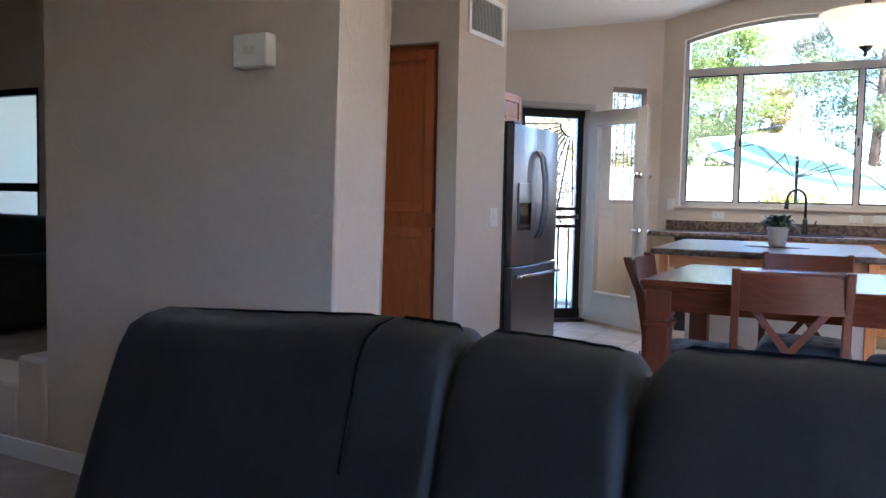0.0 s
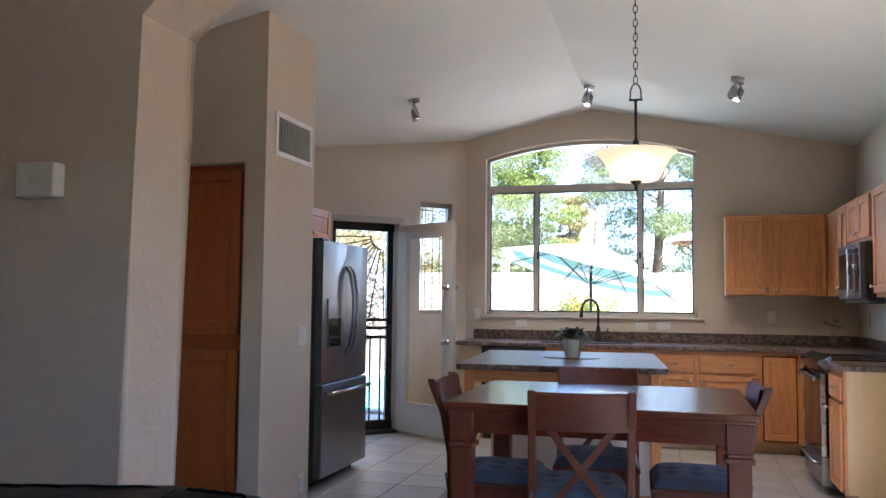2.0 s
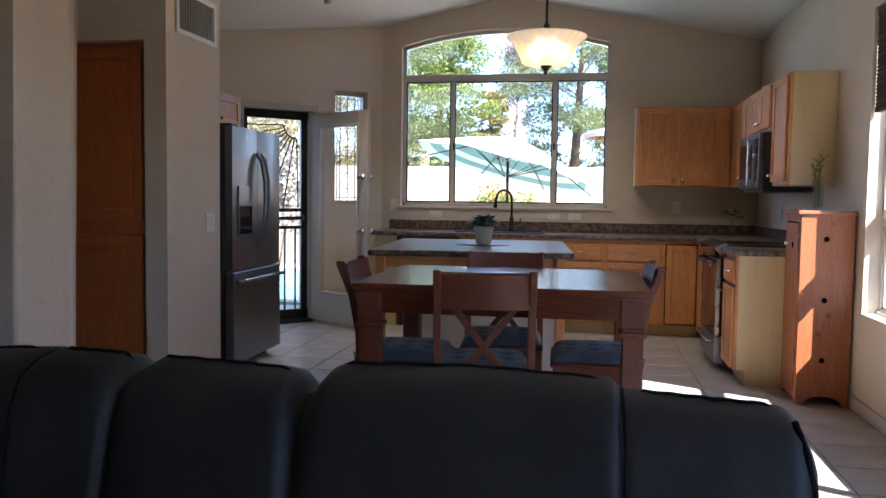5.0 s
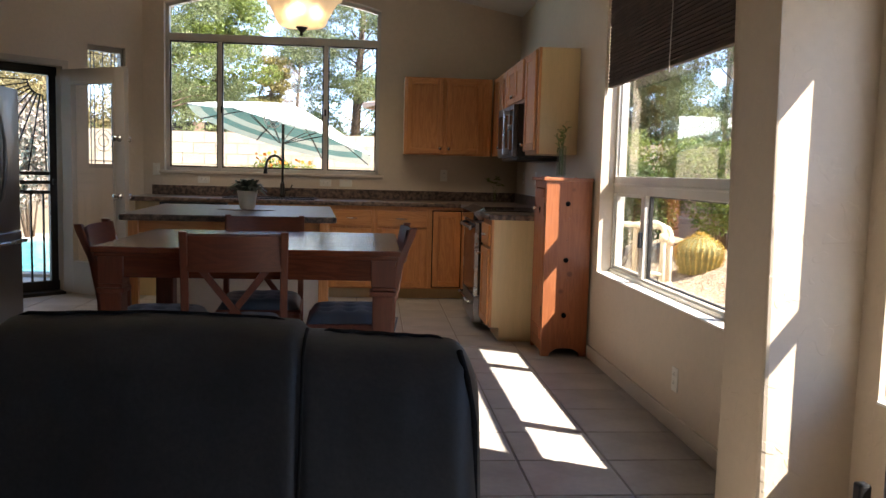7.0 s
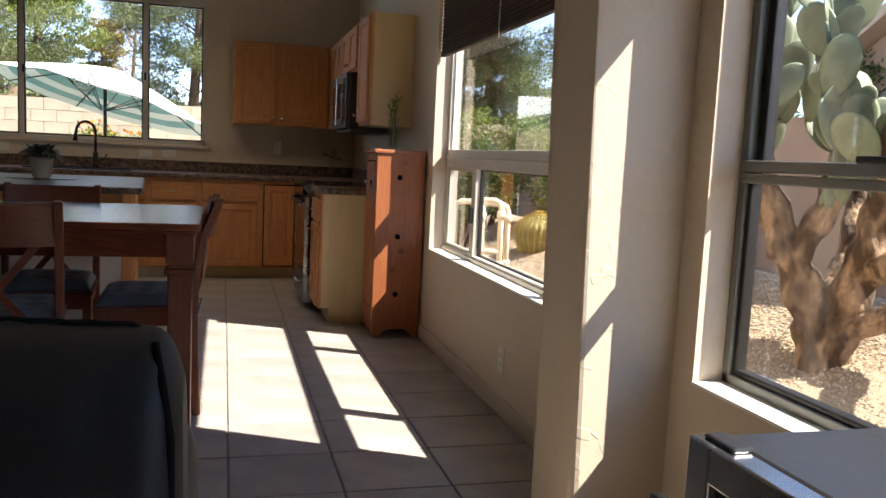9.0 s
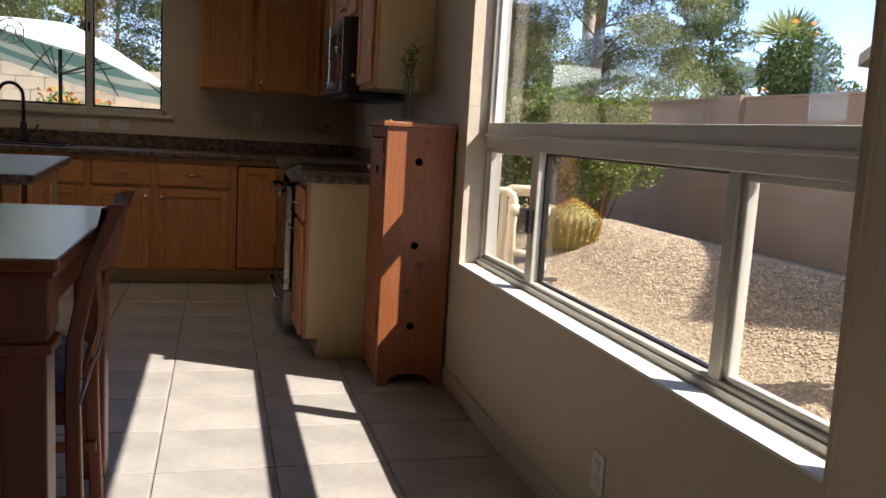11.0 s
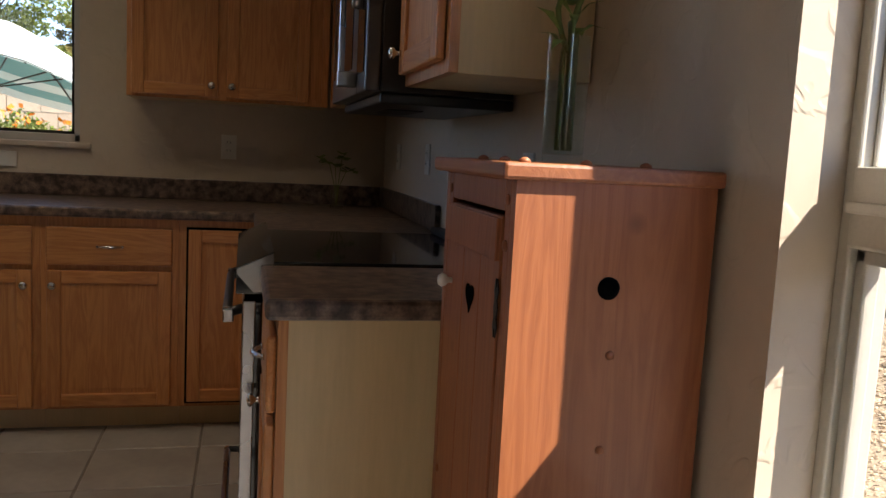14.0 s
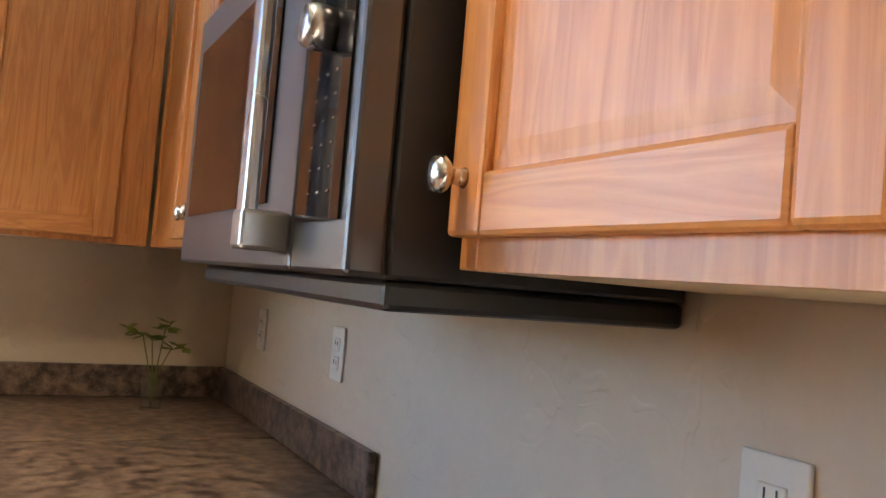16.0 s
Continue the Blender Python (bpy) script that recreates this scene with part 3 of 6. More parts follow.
win = thing("window_4", "dark framed living room window", "window", pose(0, 0, 0))
win["kind"] = "structure"
pboxes("window_frame", [(-7.35, -7.29, 5.62, 5.70, 0.55, 2.12), (-6.33, -6.27, 5.62, 5.70, 0.55, 2.12), (-7.35, -6.27, 5.62, 5.70, 2.06, 2.12), (-7.35, -6.27, 5.62, 5.70, 0.55, 0.62), (-7.35, -6.27, 5.62, 5.70, 1.16, 1.24)], M["bronze"], win)
pboxes("pane", [(-7.3, -6.3, 5.66, 5.664, 0.6, 2.1)], M["glass"], win).visible_shadow = False


def blind(name, y0, y1, zb, zt, label):
    t = thing(name, label, "blind", pose(XR + 0.035, 0, 0))
    bm = bmesh.new()
    n = int((zt - zb) / 0.022)
    d = (zt - zb - 0.03) / n
    zig = [(-0.012 if k % 2 == 0 else -0.022, zb + 0.02 + k * d / 2) for k in range(2 * n + 1)]
    prism(bm, zig + [(0.010, zig[-1][1]), (0.010, zig[0][1])], y0, y1)
    part("fabric", bm, M["blind"], t)
    pboxes("bottom_rail", [(-0.020, 0.012, y0, y1, zb, zb + 0.022)], M["blind"], t, bevel=0.004)
    pboxes("headrail", [(-0.026, 0.016, y0, y1, zt - 0.04, zt)], M["blind"], t, bevel=0.004)
    bm = bmesh.new()
    tube(bm, [(-0.03, (y0 + y1) / 2, zt - 0.03), (-0.03, (y0 + y1) / 2 + 0.02, zb + 0.02), (-0.028, (y0 + y1) / 2 + 0.02, zb - 0.03)], 0.0025, 6)
    part("cord", bm, M["plate"], t, "thin pale pull cord")
    return t


blind("cellular_blind", 3.553, 5.825, 1.758, 2.355, "dark brown cellular blind half lowered in the window")
blind("cellular_blind", -0.785, 2.86, 1.80, 2.355, "dark brown cellular blind partly raised in the window")

# ---- door set in the angled wall ----
door = thing("door_1", "white glazed back door standing open", "door", ANG @ pose(0, 0, 0))
door["kind"] = "structure"
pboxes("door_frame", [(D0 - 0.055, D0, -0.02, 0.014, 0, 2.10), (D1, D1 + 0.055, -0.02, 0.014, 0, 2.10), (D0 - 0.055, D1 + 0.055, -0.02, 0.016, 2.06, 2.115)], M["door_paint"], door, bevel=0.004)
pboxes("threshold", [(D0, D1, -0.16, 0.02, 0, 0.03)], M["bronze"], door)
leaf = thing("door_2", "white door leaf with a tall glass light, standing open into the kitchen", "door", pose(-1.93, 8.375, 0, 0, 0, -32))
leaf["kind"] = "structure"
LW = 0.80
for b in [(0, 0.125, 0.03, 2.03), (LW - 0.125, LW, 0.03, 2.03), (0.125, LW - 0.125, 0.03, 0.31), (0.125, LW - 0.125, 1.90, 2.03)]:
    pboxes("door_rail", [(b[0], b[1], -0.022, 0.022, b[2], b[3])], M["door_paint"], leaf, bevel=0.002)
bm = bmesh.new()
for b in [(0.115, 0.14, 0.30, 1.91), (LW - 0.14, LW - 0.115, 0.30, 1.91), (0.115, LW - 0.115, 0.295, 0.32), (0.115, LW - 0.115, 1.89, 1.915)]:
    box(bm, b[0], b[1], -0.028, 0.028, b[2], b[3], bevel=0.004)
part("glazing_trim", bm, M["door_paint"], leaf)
pboxes("pane", [(0.13, LW - 0.13, -0.003, 0.003, 0.31, 1.90)], M["glass"], leaf).visible_shadow = False
for nm, z in (("knob", 0.92), ("deadbolt", 1.42)):
    bm = bmesh.new()
    for s in (-1, 1):
        lathe(bm, [(0.030, 0), (0.030, 0.008), (0.012, 0.012), (0.012, 0.03), (0.027, 0.04), (0.030, 0.055), (0.02, 0.068), (0.004, 0.07)], 16, m=pose(LW - 0.06, 0.022 * s, z, -90 * s, 0, 0))
    part(nm, bm, M["chrome"], leaf, "brushed nickel " + nm)

# narrow leaded window beside it
win = thing("window_5", "narrow white leaded glass window beside the door", "window", ANG @ pose(0, 0, 0))
win["kind"] = "structure"
pboxes("window_frame", [(S0, S0 + 0.025, -0.11, -0.05, 1.16, 2.30), (S1 - 0.025, S1, -0.11, -0.05, 1.16, 2.30), (S0, S1, -0.11, -0.05, 1.16, 1.20), (S0, S1, -0.11, -0.05, 2.25, 2.30)], M["door_paint"], win)
pboxes("pane", [(S0 + 0.02, S1 - 0.02, -0.085, -0.08, 1.19, 2.26)], M["glass"], win).visible_shadow = False
bm = bmesh.new()
sm = (S0 + S1) / 2
for x in (S0 + 0.065, S0 + 0.10, sm, S1 - 0.10, S1 - 0.065):
    box(bm, x - 0.003, x + 0.003, -0.09, -0.078, 1.20, 2.25)
for z in (1.23, 1.65, 1.98, 2.22):
    box(bm, S0 + 0.025, S1 - 0.025, -0.09, -0.078, z - 0.003, z + 0.003)
for r in (0.09, 0.05):
    tube(bm, [(sm + r * math.cos(t), -0.084, 1.42 + r * 1.15 * math.sin(t)) for t in [k * math.pi / 8 for k in range(17)]], 0.003, 5, False)
tube(bm, [(sm - 0.045, -0.084, 1.42), (sm, -0.084, 1.50), (sm + 0.045, -0.084, 1.42), (sm, -0.084, 1.34), (sm - 0.045, -0.084, 1.42)], 0.004, 5, False)
part("leading", bm, M["bronze"], win, "dark lead cames with a rosette")

# steel security door in the opening
sec = thing("security_door", "black steel security door with a sunburst of bars", "security door", ANG @ pose(0, 0, 0))
sy = -0.12
pboxes("door_frame", [(D0 + 0.01, D0 + 0.075, sy - 0.02, sy + 0.02, 0.03, 2.05), (D1 - 0.075, D1 - 0.01, sy - 0.02, sy + 0.02, 0.03, 2.05), (D0, D1, sy - 0.02, sy + 0.02, 1.98, 2.06), (D0, D1, sy - 0.02, sy + 0.02, 0.03, 0.12)], M["bronze"], sec)
for z in (0.93, 1.02, 1.10):
    pboxes("rail", [(D0 + 0.07, D1 - 0.07, sy - 0.012, sy + 0.012, z - 0.016, z + 0.016)], M["bronze"], sec)
for k in range(5):
    x = D0 + 0.075 + (k + 0.5) * (D1 - D0 - 0.15) / 5
    pboxes("bar", [(x - 0.008, x + 0.008, sy - 0.008, sy + 0.008, 0.1, 0.93)], M["bronze"], sec)
cx, cz = D0 + 0.12, 1.93
for k in range(9):
    t = radians(-2 - k * 11.2)
    dx, dz = math.cos(t), math.sin(t)
    far = min((D1 - 0.08 - cx) / max(1e-3, dx), (cz - 1.12) / max(1e-3, -dz))
    bm = bmesh.new()
    tube(bm, [(cx + 0.13 * dx, sy, cz + 0.13 * dz), (cx + far * dx, sy, cz + far * dz)], 0.007, 6)
    part("ray", bm, M["bronze"], sec)
bm = bmesh.new()
tube(bm, [(cx + 0.13 * math.cos(t), sy, cz + 0.13 * math.sin(t)) for t in [-k * math.pi / 20 for k in range(11)]], 0.008, 6)
part("sun_arc", bm, M["bronze"], sec)
pboxes("lock", [(D0 + 0.03, D0 + 0.06, sy + 0.02, sy + 0.06, 1.0, 1.05)], M["black"], sec, bevel=0.004)


# ---- cabinets ----
def ogee(bm, x0, x1, y0, y1, z0, z1, edge=0.0045):
    box(bm, x0, x1, y0, y1, z0, z1, bevel=edge, seg=2)


def panel_door(parent, x0, x1, z0, z1, y=0.0, t=0.020, rail=0.052, key="oak", name="door", m=None, deep=0.010):
    """Framed door: a raised middle panel carrying two stiles and two rails; front at y - t."""
    g = 0.002
    x0, x1, z0, z1 = x0 + g, x1 - g, z0 + g, z1 - g
    across = key + "_h" if key + "_h" in M else key
    bm = bmesh.new()
    box(bm, x0 + rail - 0.004, x1 - rail + 0.004, y - t + deep, y - 0.001, z0 + rail - 0.004, z1 - rail + 0.004)
    if x1 - x0 > 0.16:
        a = [bm.verts.new((x, y - t + deep + 0.0002, z)) for x, z in ((x0 + rail + 0.006, z0 + rail + 0.006), (x1 - rail - 0.006, z0 + rail + 0.006), (x1 - rail - 0.006, z1 - rail - 0.006), (x0 + rail + 0.006, z1 - rail - 0.006))]
        c = [bm.verts.new((x, y - t + deep - 0.4 * (deep - 0.005), z)) for x, z in ((x0 + rail + 0.022, z0 + rail + 0.022), (x1 - rail - 0.022, z0 + rail + 0.022), (x1 - rail - 0.022, z1 - rail - 0.022), (x0 + rail + 0.022, z1 - rail - 0.022))]
        bm.faces.new(c)
        for k in range(4):
            bm.faces.new((a[k], a[(k + 1) % 4], c[(k + 1) % 4], c[k]))
    d = part(name, bm, M[key], parent, m=m)
    for a, c in ((x0, x0 + rail), (x1 - rail, x1)):
        bm = bmesh.new()
        ogee(bm, a, c, y - t, y, z0, z1, 0.45 * deep)
        part("stile", bm, M[key], d)
    for a, c in ((z0, z0 + rail), (z1 - rail, z1)):
        bm = bmesh.new()
        ogee(bm, x0 + rail - 0.0005, x1 - rail + 0.0005, y - t + 0.0008, y, a, c, 0.45 * deep)
        part("rail", bm, M[across], d)
    return d


def cabinet_knob(parent, x, z, y):
    bm = bmesh.new()
    lathe(bm, [(0.009, 0), (0.007, 0.006), (0.006, 0.012), (0.013, 0.017), (0.0165, 0.022), (0.015, 0.027), (0.008, 0.030), (0.002, 0.031)], 16, m=pose(x, y, z, 90, 0, 0))
    return part("knob", bm, M["chrome"], parent, "brushed nickel knob")


def drawer_pull(parent, x, z, y):
    bm = bmesh.new()
    pts = [(x - 0.045 + 0.09 * k / 10, y - 0.004 - 0.018 * math.sin(math.pi * k / 10), z) for k in range(11)]
    tube(bm, pts, [0.004 + 0.003 * math.sin(math.pi * k / 10) for k in range(11)], 8)
    for s in (-1, 1):
        lathe(bm, [(0.007, 0), (0.006, 0.006)], 8, m=pose(x + 0.045 * s, y, z, 90, 0, 0))
    return part("pull", bm, M["chrome"], parent, "arched nickel pull")


def oak_cabinet(name, label, m, w, depth, z0, z1, fronts, toe=False, sides=True, group="", wood_key="oak", frame_w=0.03, shaded_gap=False, thick=0.020, rail=0.052):
    """Fronts: (kind, x0, x1, z0, z1, knob side)."""
    t = thing(name, label, "cabinet", m, group)
    bm = bmesh.new()
    box(bm, 0.001, w - 0.001, 0.018, depth, z0 + (0.1 if toe else 0), z1)
    if toe:
        box(bm, 0.001, w - 0.001, 0.075, depth, z0, z0 + 0.1)
    part("body", bm, M["oak_side"], t, "pale oak veneer")
    bm = bmesh.new()
    zb = z0 + (0.1 if toe else 0)
    box(bm, 0, frame_w, 0, 0.02, zb, z1, bevel=0.002)
    box(bm, w - frame_w, w, 0, 0.02, zb, z1, bevel=0.002)
    box(bm, frame_w, w - frame_w, 0.0005, 0.02, zb, zb + 0.03)
    box(bm, frame_w, w - frame_w, 0.0005, 0.02, z1 - 0.035, z1)
    box(bm, frame_w, w - frame_w, 0.006, 0.02, zb + 0.03, z1 - 0.035)
    part("face_frame", bm, M[wood_key], t)
    for kind, x0, x1, a, c, side in fronts:
        bm = bmesh.new()
        if kind == "drawer":
            box(bm, x0, x1, -0.019, 0, a, c, bevel=0.006)
            d = part("drawer", bm, M["oak_h"], t)
            drawer_pull(d, (x0 + x1) / 2, (a + c) / 2, -0.019)
        else:
            bm.free()
            # black board behind the door, painting the shade of its gap
            if shaded_gap:
                pboxes("door_gap", [(x0 - 0.007, x1 + 0.007, -0.003, 0.001, a - 0.007, c + 0.007)], M["hole"], t, "black board painting the shade of the gap round the door")
            d = panel_door(t, x0, x1, a, c, t=thick, rail=rail, key=wood_key, deep=thick / 2 if thick < 0.022 else 0.018)
            if side:
                kz = (c - 0.06) if toe else (a + 0.05)
                cabinet_knob(d, x0 + 0.026 if side == "l" else x1 - 0.026, kz, -0.020)
    return t


FB = 8.34                                       # front of the sink run
DZ = (0.685, 0.835)
oak_cabinet("base_cabinet", "honey oak base cabinet with a drawer over one door", pose(0.46, FB, 0), 0.42, 0.6, 0, 0.875,
            [("drawer", 0.022, 0.392, *DZ, ""), ("door", 0.022, 0.392, 0.11, 0.665, "r")], toe=True, group="base cabinets along the window wall")
oak_cabinet("base_cabinet", "honey oak base cabinet with a wide drawer over one door", pose(0.88, FB, 0), 0.515, 0.6, 0, 0.875,
            [("drawer", 0.022, 0.490, *DZ, ""), ("door", 0.022, 0.490, 0.11, 0.665, "l")], toe=True, group="base cabinets along the window wall")
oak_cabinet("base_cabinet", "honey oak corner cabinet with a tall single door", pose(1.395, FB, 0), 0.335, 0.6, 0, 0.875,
            [("door", 0.035, 0.300, 0.12, 0.838, "")], toe=True, group="base cabinets along the window wall", shaded_gap=True)
oak_cabinet("sink_cabinet", "honey oak sink base with two doors", pose(-0.465, FB, 0), 0.925, 0.6, 0, 0.875,
            [("drawer", 0.022, 0.455, *DZ, ""), ("drawer", 0.47, 0.90, *DZ, ""), ("door", 0.022, 0.455, 0.11, 0.665, "r"), ("door", 0.47, 0.90, 0.11, 0.665, "l")], toe=True, group="base cabinets along the window wall")
solid("end_panel", [(-1.30, -1.085, FB + 0.02, 8.94, 0, 0.875)], M["oak_side"], "pale oak end panel beside the dishwasher", "cabinet")

dw = thing("dishwasher", "black built-in dishwasher under the brown worktop", "dishwasher", pose(-1.075, FB - 0.02, 0))
pboxes("door", [(0, 0.60, 0, 0.05, 0.12, 0.75)], M["black_glass"], dw, bevel=0.006)
pboxes("control_panel", [(0, 0.60, -0.004, 0.05, 0.755, 0.868)], M["black"], dw, bevel=0.006)
pboxes("body", [(0.01, 0.59, 0.05, 0.58, 0.1, 0.868)], M["black"], dw)
pboxes("toe_kick", [(0.01, 0.59, 0.07, 0.1, 0, 0.1)], M["black"], dw)

# right hand run
RF = 1.71
oak_cabinet("base_cabinet", "honey oak end cabinet with a pale side panel", pose(RF, 6.845, 0, 0, 0, -90), 0.415, 0.6, 0, 0.875,
            [("drawer", 0.022, 0.395, *DZ, ""), ("door", 0.022, 0.395, 0.11, 0.665, "l")], toe=True)
oak_cabinet("base_cabinet", "honey oak corner base cabinet", pose(RF, 8.335, 0, 0, 0, -90), 0.72, 0.6, 0, 0.875, [], toe=True)

# upper cabinets
UZ0, UZ1 = 1.37, 2.11
oak_cabinet("wall_cabinet", "honey oak wall cabinet with two doors", pose(1.15, 8.645, 0), 0.85, 0.3, UZ0, UZ1,
            [("door", 0.018, 0.375, UZ0 + 0.011, UZ1 - 0.012, "r"), ("door", 0.408, 0.765, UZ0 + 0.011, UZ1 - 0.012, "l")])
oak_cabinet("wall_cabinet", "honey oak wall cabinet with one door", pose(2.02, 6.912, 0, 0, 0, -90), 0.44, 0.295, UZ0 - 0.020, UZ1 - 0.01,
            [("door", 0.006, 0.405, UZ0 + 0.005, UZ1 - 0.02, "l")])
oak_cabinet("wall_cabinet", "short honey oak wall cabinet above the microwave", pose(2.01, 7.70, 0, 0, 0, -90), 0.763, 0.305, 1.755, UZ1 - 0.01,
            [("door", 0.02, 0.375, 1.775, UZ1 - 0.03, "r"), ("door", 0.388, 0.743, 1.775, UZ1 - 0.03, "l")])
oak_cabinet("wall_cabinet", "honey oak corner wall cabinet with a narrow door", pose(2.01, 8.643, 0, 0, 0, -90), 0.941, 0.305, UZ0, UZ1 - 0.01,
            [("door", 0.403, 0.663, UZ0 + 0.015, UZ1 - 0.03, "r"), ("door", 0.673, 0.923, UZ0 + 0.015, UZ1 - 0.03, "l")])
oak_cabinet("wall_cabinet", "honey oak cabinet above the refrigerator", pose(-2.0, 5.95, 0, 0, 0, 90), 0.87, 0.57, 1.745, 2.008,
            [("door", 0.02, 0.43, 1.76, 1.995, "r"), ("door", 0.44, 0.85, 1.76, 1.995, "l")])

# pantry
oak_cabinet("pantry_cabinet", "red oak built-in pantry with two tall panelled doors", pose(-2.445, PY + 0.055, 0), 0.768, 0.075, 0, 2.07,
            [("door", 0.02, 0.735, 1.088, 2.04, ""), ("door", 0.02, 0.735, 0.12, 1.008, "")], toe=False, wood_key="oak_red", thick=0.026, rail=0.062)

# counters
bm = bmesh.new()
box(bm, -1.375, XR - 0.003, 8.305, YB - 0.002, 0.875, 0.915, bevel=0.009)
tagged(part("worktop", bm, M["counter"]), "mottled brown laminate worktop along the window wall", "worktop")
bm = bmesh.new()
box(bm, 1.685, XR - 0.003, 7.61, 8.304, 0.875, 0.915, bevel=0.006)
tagged(part("worktop", bm, M["counter"]), "mottled brown laminate worktop in the corner beside the stove", "worktop")
bm = bmesh.new()
box(bm, 1.685, XR - 0.003, 6.40, 6.84, 0.875, 0.915, bevel=0.009)
tagged(part("worktop", bm, M["counter"]), "short mottled brown laminate worktop end beside the stove", "worktop")
solid("backsplash", [(-1.30, XR - 0.003, YB - 0.022, YB - 0.002, 0.916, 1.012)], M["counter"], "low brown laminate backsplash under the window", "backsplash", bevel=0.004)
solid("backsplash", [(XR - 0.022, XR - 0.002, 7.70, YB - 0.023, 0.916, 1.012)], M["counter"], "low brown laminate backsplash on the side wall", "backsplash", bevel=0.004)
solid("backsplash", [(XR - 0.022, XR - 0.002, 6.40, 6.80, 0.916, 1.012)], M["counter"], "short brown laminate backsplash behind the worktop end", "backsplash", bevel=0.004)

# stove
st = thing("stove", "black glass-top slide-in stove with stainless door edges", "stove", pose(1.66, 7.605, 0, 0, 0, -90))
pboxes("body", [(0.004, 0.756, 0.05, 0.64, 0.05, 0.90)], M["black"], st)
pboxes("cooktop", [(0, 0.76, 0.05, 0.615, 0.90, 0.921)], M["black_glass"], st, bevel=0.004)
bm = bmesh.new()
prism(bm, [(0.055, 0.921), (0.055, 0.945), (-0.03, 0.905), (-0.03, 0.845), (0.06, 0.845)], 0, 0.76, m=Matrix(((0, 1, 0, 0), (1, 0, 0, 0), (0, 0, 1, 0), (0, 0, 0, 1))))
panel = part("control_panel", bm, M["black_glass"], st)
for x in (-0.005, 0.7605):
    bm = bmesh.new()
    prism(bm, [(0.055, 0.921), (0.055, 0.943), (-0.028, 0.904), (-0.028, 0.892), (0.01, 0.85), (0.06, 0.85)], x, x + 0.0045, m=Matrix(((0, 1, 0, 0), (1, 0, 0, 0), (0, 0, 1, 0), (0, 0, 0, 1))))
    part("end_cap", bm, M["steel"], panel, "brushed steel end cap")
pboxes("oven_door", [(0.01, 0.75, -0.012, 0.048, 0.265, 0.825)], M["black_glass"], st, bevel=0.004)
for x in (0.0, 0.735):
    pboxes("door_edge", [(x, x + 0.025, -0.014, 0.016, 0.26, 0.828)], M["steel"], st, bevel=0.003)
bm = bmesh.new()
tube(bm, [(0.06, -0.012, 0.80), (0.06, -0.042, 0.79), (0.10, -0.05, 0.785), (0.66, -0.05, 0.785), (0.70, -0.042, 0.79), (0.70, -0.012, 0.80)], 0.012, 10)
oh = part("oven_handle", bm, M["black"], st, "black bar handle")
for x in (0.045, 0.685):
    pboxes("end_cap", [(x, x + 0.03, -0.06, -0.034, 0.767, 0.80)], M["steel"], oh, "stainless end cap", bevel=0.004)
pboxes("drawer", [(0.01, 0.75, -0.012, 0.048, 0.06, 0.255)], M["dark_steel"], st, bevel=0.004)
bm = bmesh.new()
tube(bm, [(0.06, -0.01, 0.205), (0.06, -0.05, 0.21), (0.70, -0.05, 0.21), (0.70, -0.01, 0.205)], 0.010, 10)
part("drawer_handle", bm, M["steel"], st, "stainless bar handle")
pboxes("rear_vent", [(0, 0.76, 0.60, 0.645, 0.921, 0.945)], M["black"], st, bevel=0.008)
for z in (0.24, 0.815):
    pboxes("vent_slot", [(0.738, 0.757, -0.0155, -0.013, z - 0.03, z - 0.015)], M["slot"], st)

# microwave
mw = thing("microwave", "black stainless over-the-range microwave under a cabinet", "microwave", pose(1.928, 7.69, 1.325, 0, 0, -90))
pboxes("body", [(0.002, 0.756, 0.035, 0.38, 0.012, 0.415)], M["black"], mw, bevel=0.004)
pboxes("door", [(0.004, 0.60, -0.004, 0.034, 0.012, 0.412)], M["mw_steel"], mw, bevel=0.005)
pboxes("door_window", [(0.05, 0.50, -0.007, 0.0, 0.085, 0.35)], M["black_glass"], mw)
pboxes("control_panel", [(0.602, 0.754, -0.004, 0.034, 0.012, 0.412)], M["mw_steel"], mw, bevel=0.005)
pboxes("control_glass", [(0.615, 0.735, -0.007, 0.0, 0.06, 0.372)], M["black_glass"], mw)
bm = bmesh.new()
box(bm, 0.556, 0.590, -0.052, -0.036, 0.06, 0.36, bevel=0.005)
hd = part("handle", bm, M["steel"], mw, "flat stainless bar handle")
for z0_, z1_ in ((0.03, 0.07), (0.338, 0.372)):
    bm = bmesh.new()
    box(bm, 0.553, 0.593, -0.054, -0.003, z0_, z1_, bevel=0.004)
    part("bracket", bm, M["steel"], hd)
bm = bmesh.new()
lathe(bm, [(0.021, 0), (0.022, 0.018), (0.019, 0.026), (0.003, 0.027)], 20, m=pose(0.675, -0.007, 0.238, 90, 0, 0))
part("dial", bm, M["steel"], mw, "round steel dial")
for r in range(6):
    for c in range(3):
        pboxes("button_mark", [(0.648 + c * 0.026, 0.655 + c * 0.026, -0.0076, -0.006, 0.085 + r * 0.022, 0.0872 + r * 0.022)], M["chrome"], mw)
pboxes("grease_vent", [(0.01, 0.75, 0.036, 0.384, -0.016, 0.0115)], M["black"], mw, bevel=0.006)
pboxes("light_cover", [(0.25, 0.5, 0.10, 0.2, -0.019, -0.016)], M["slot"], mw)

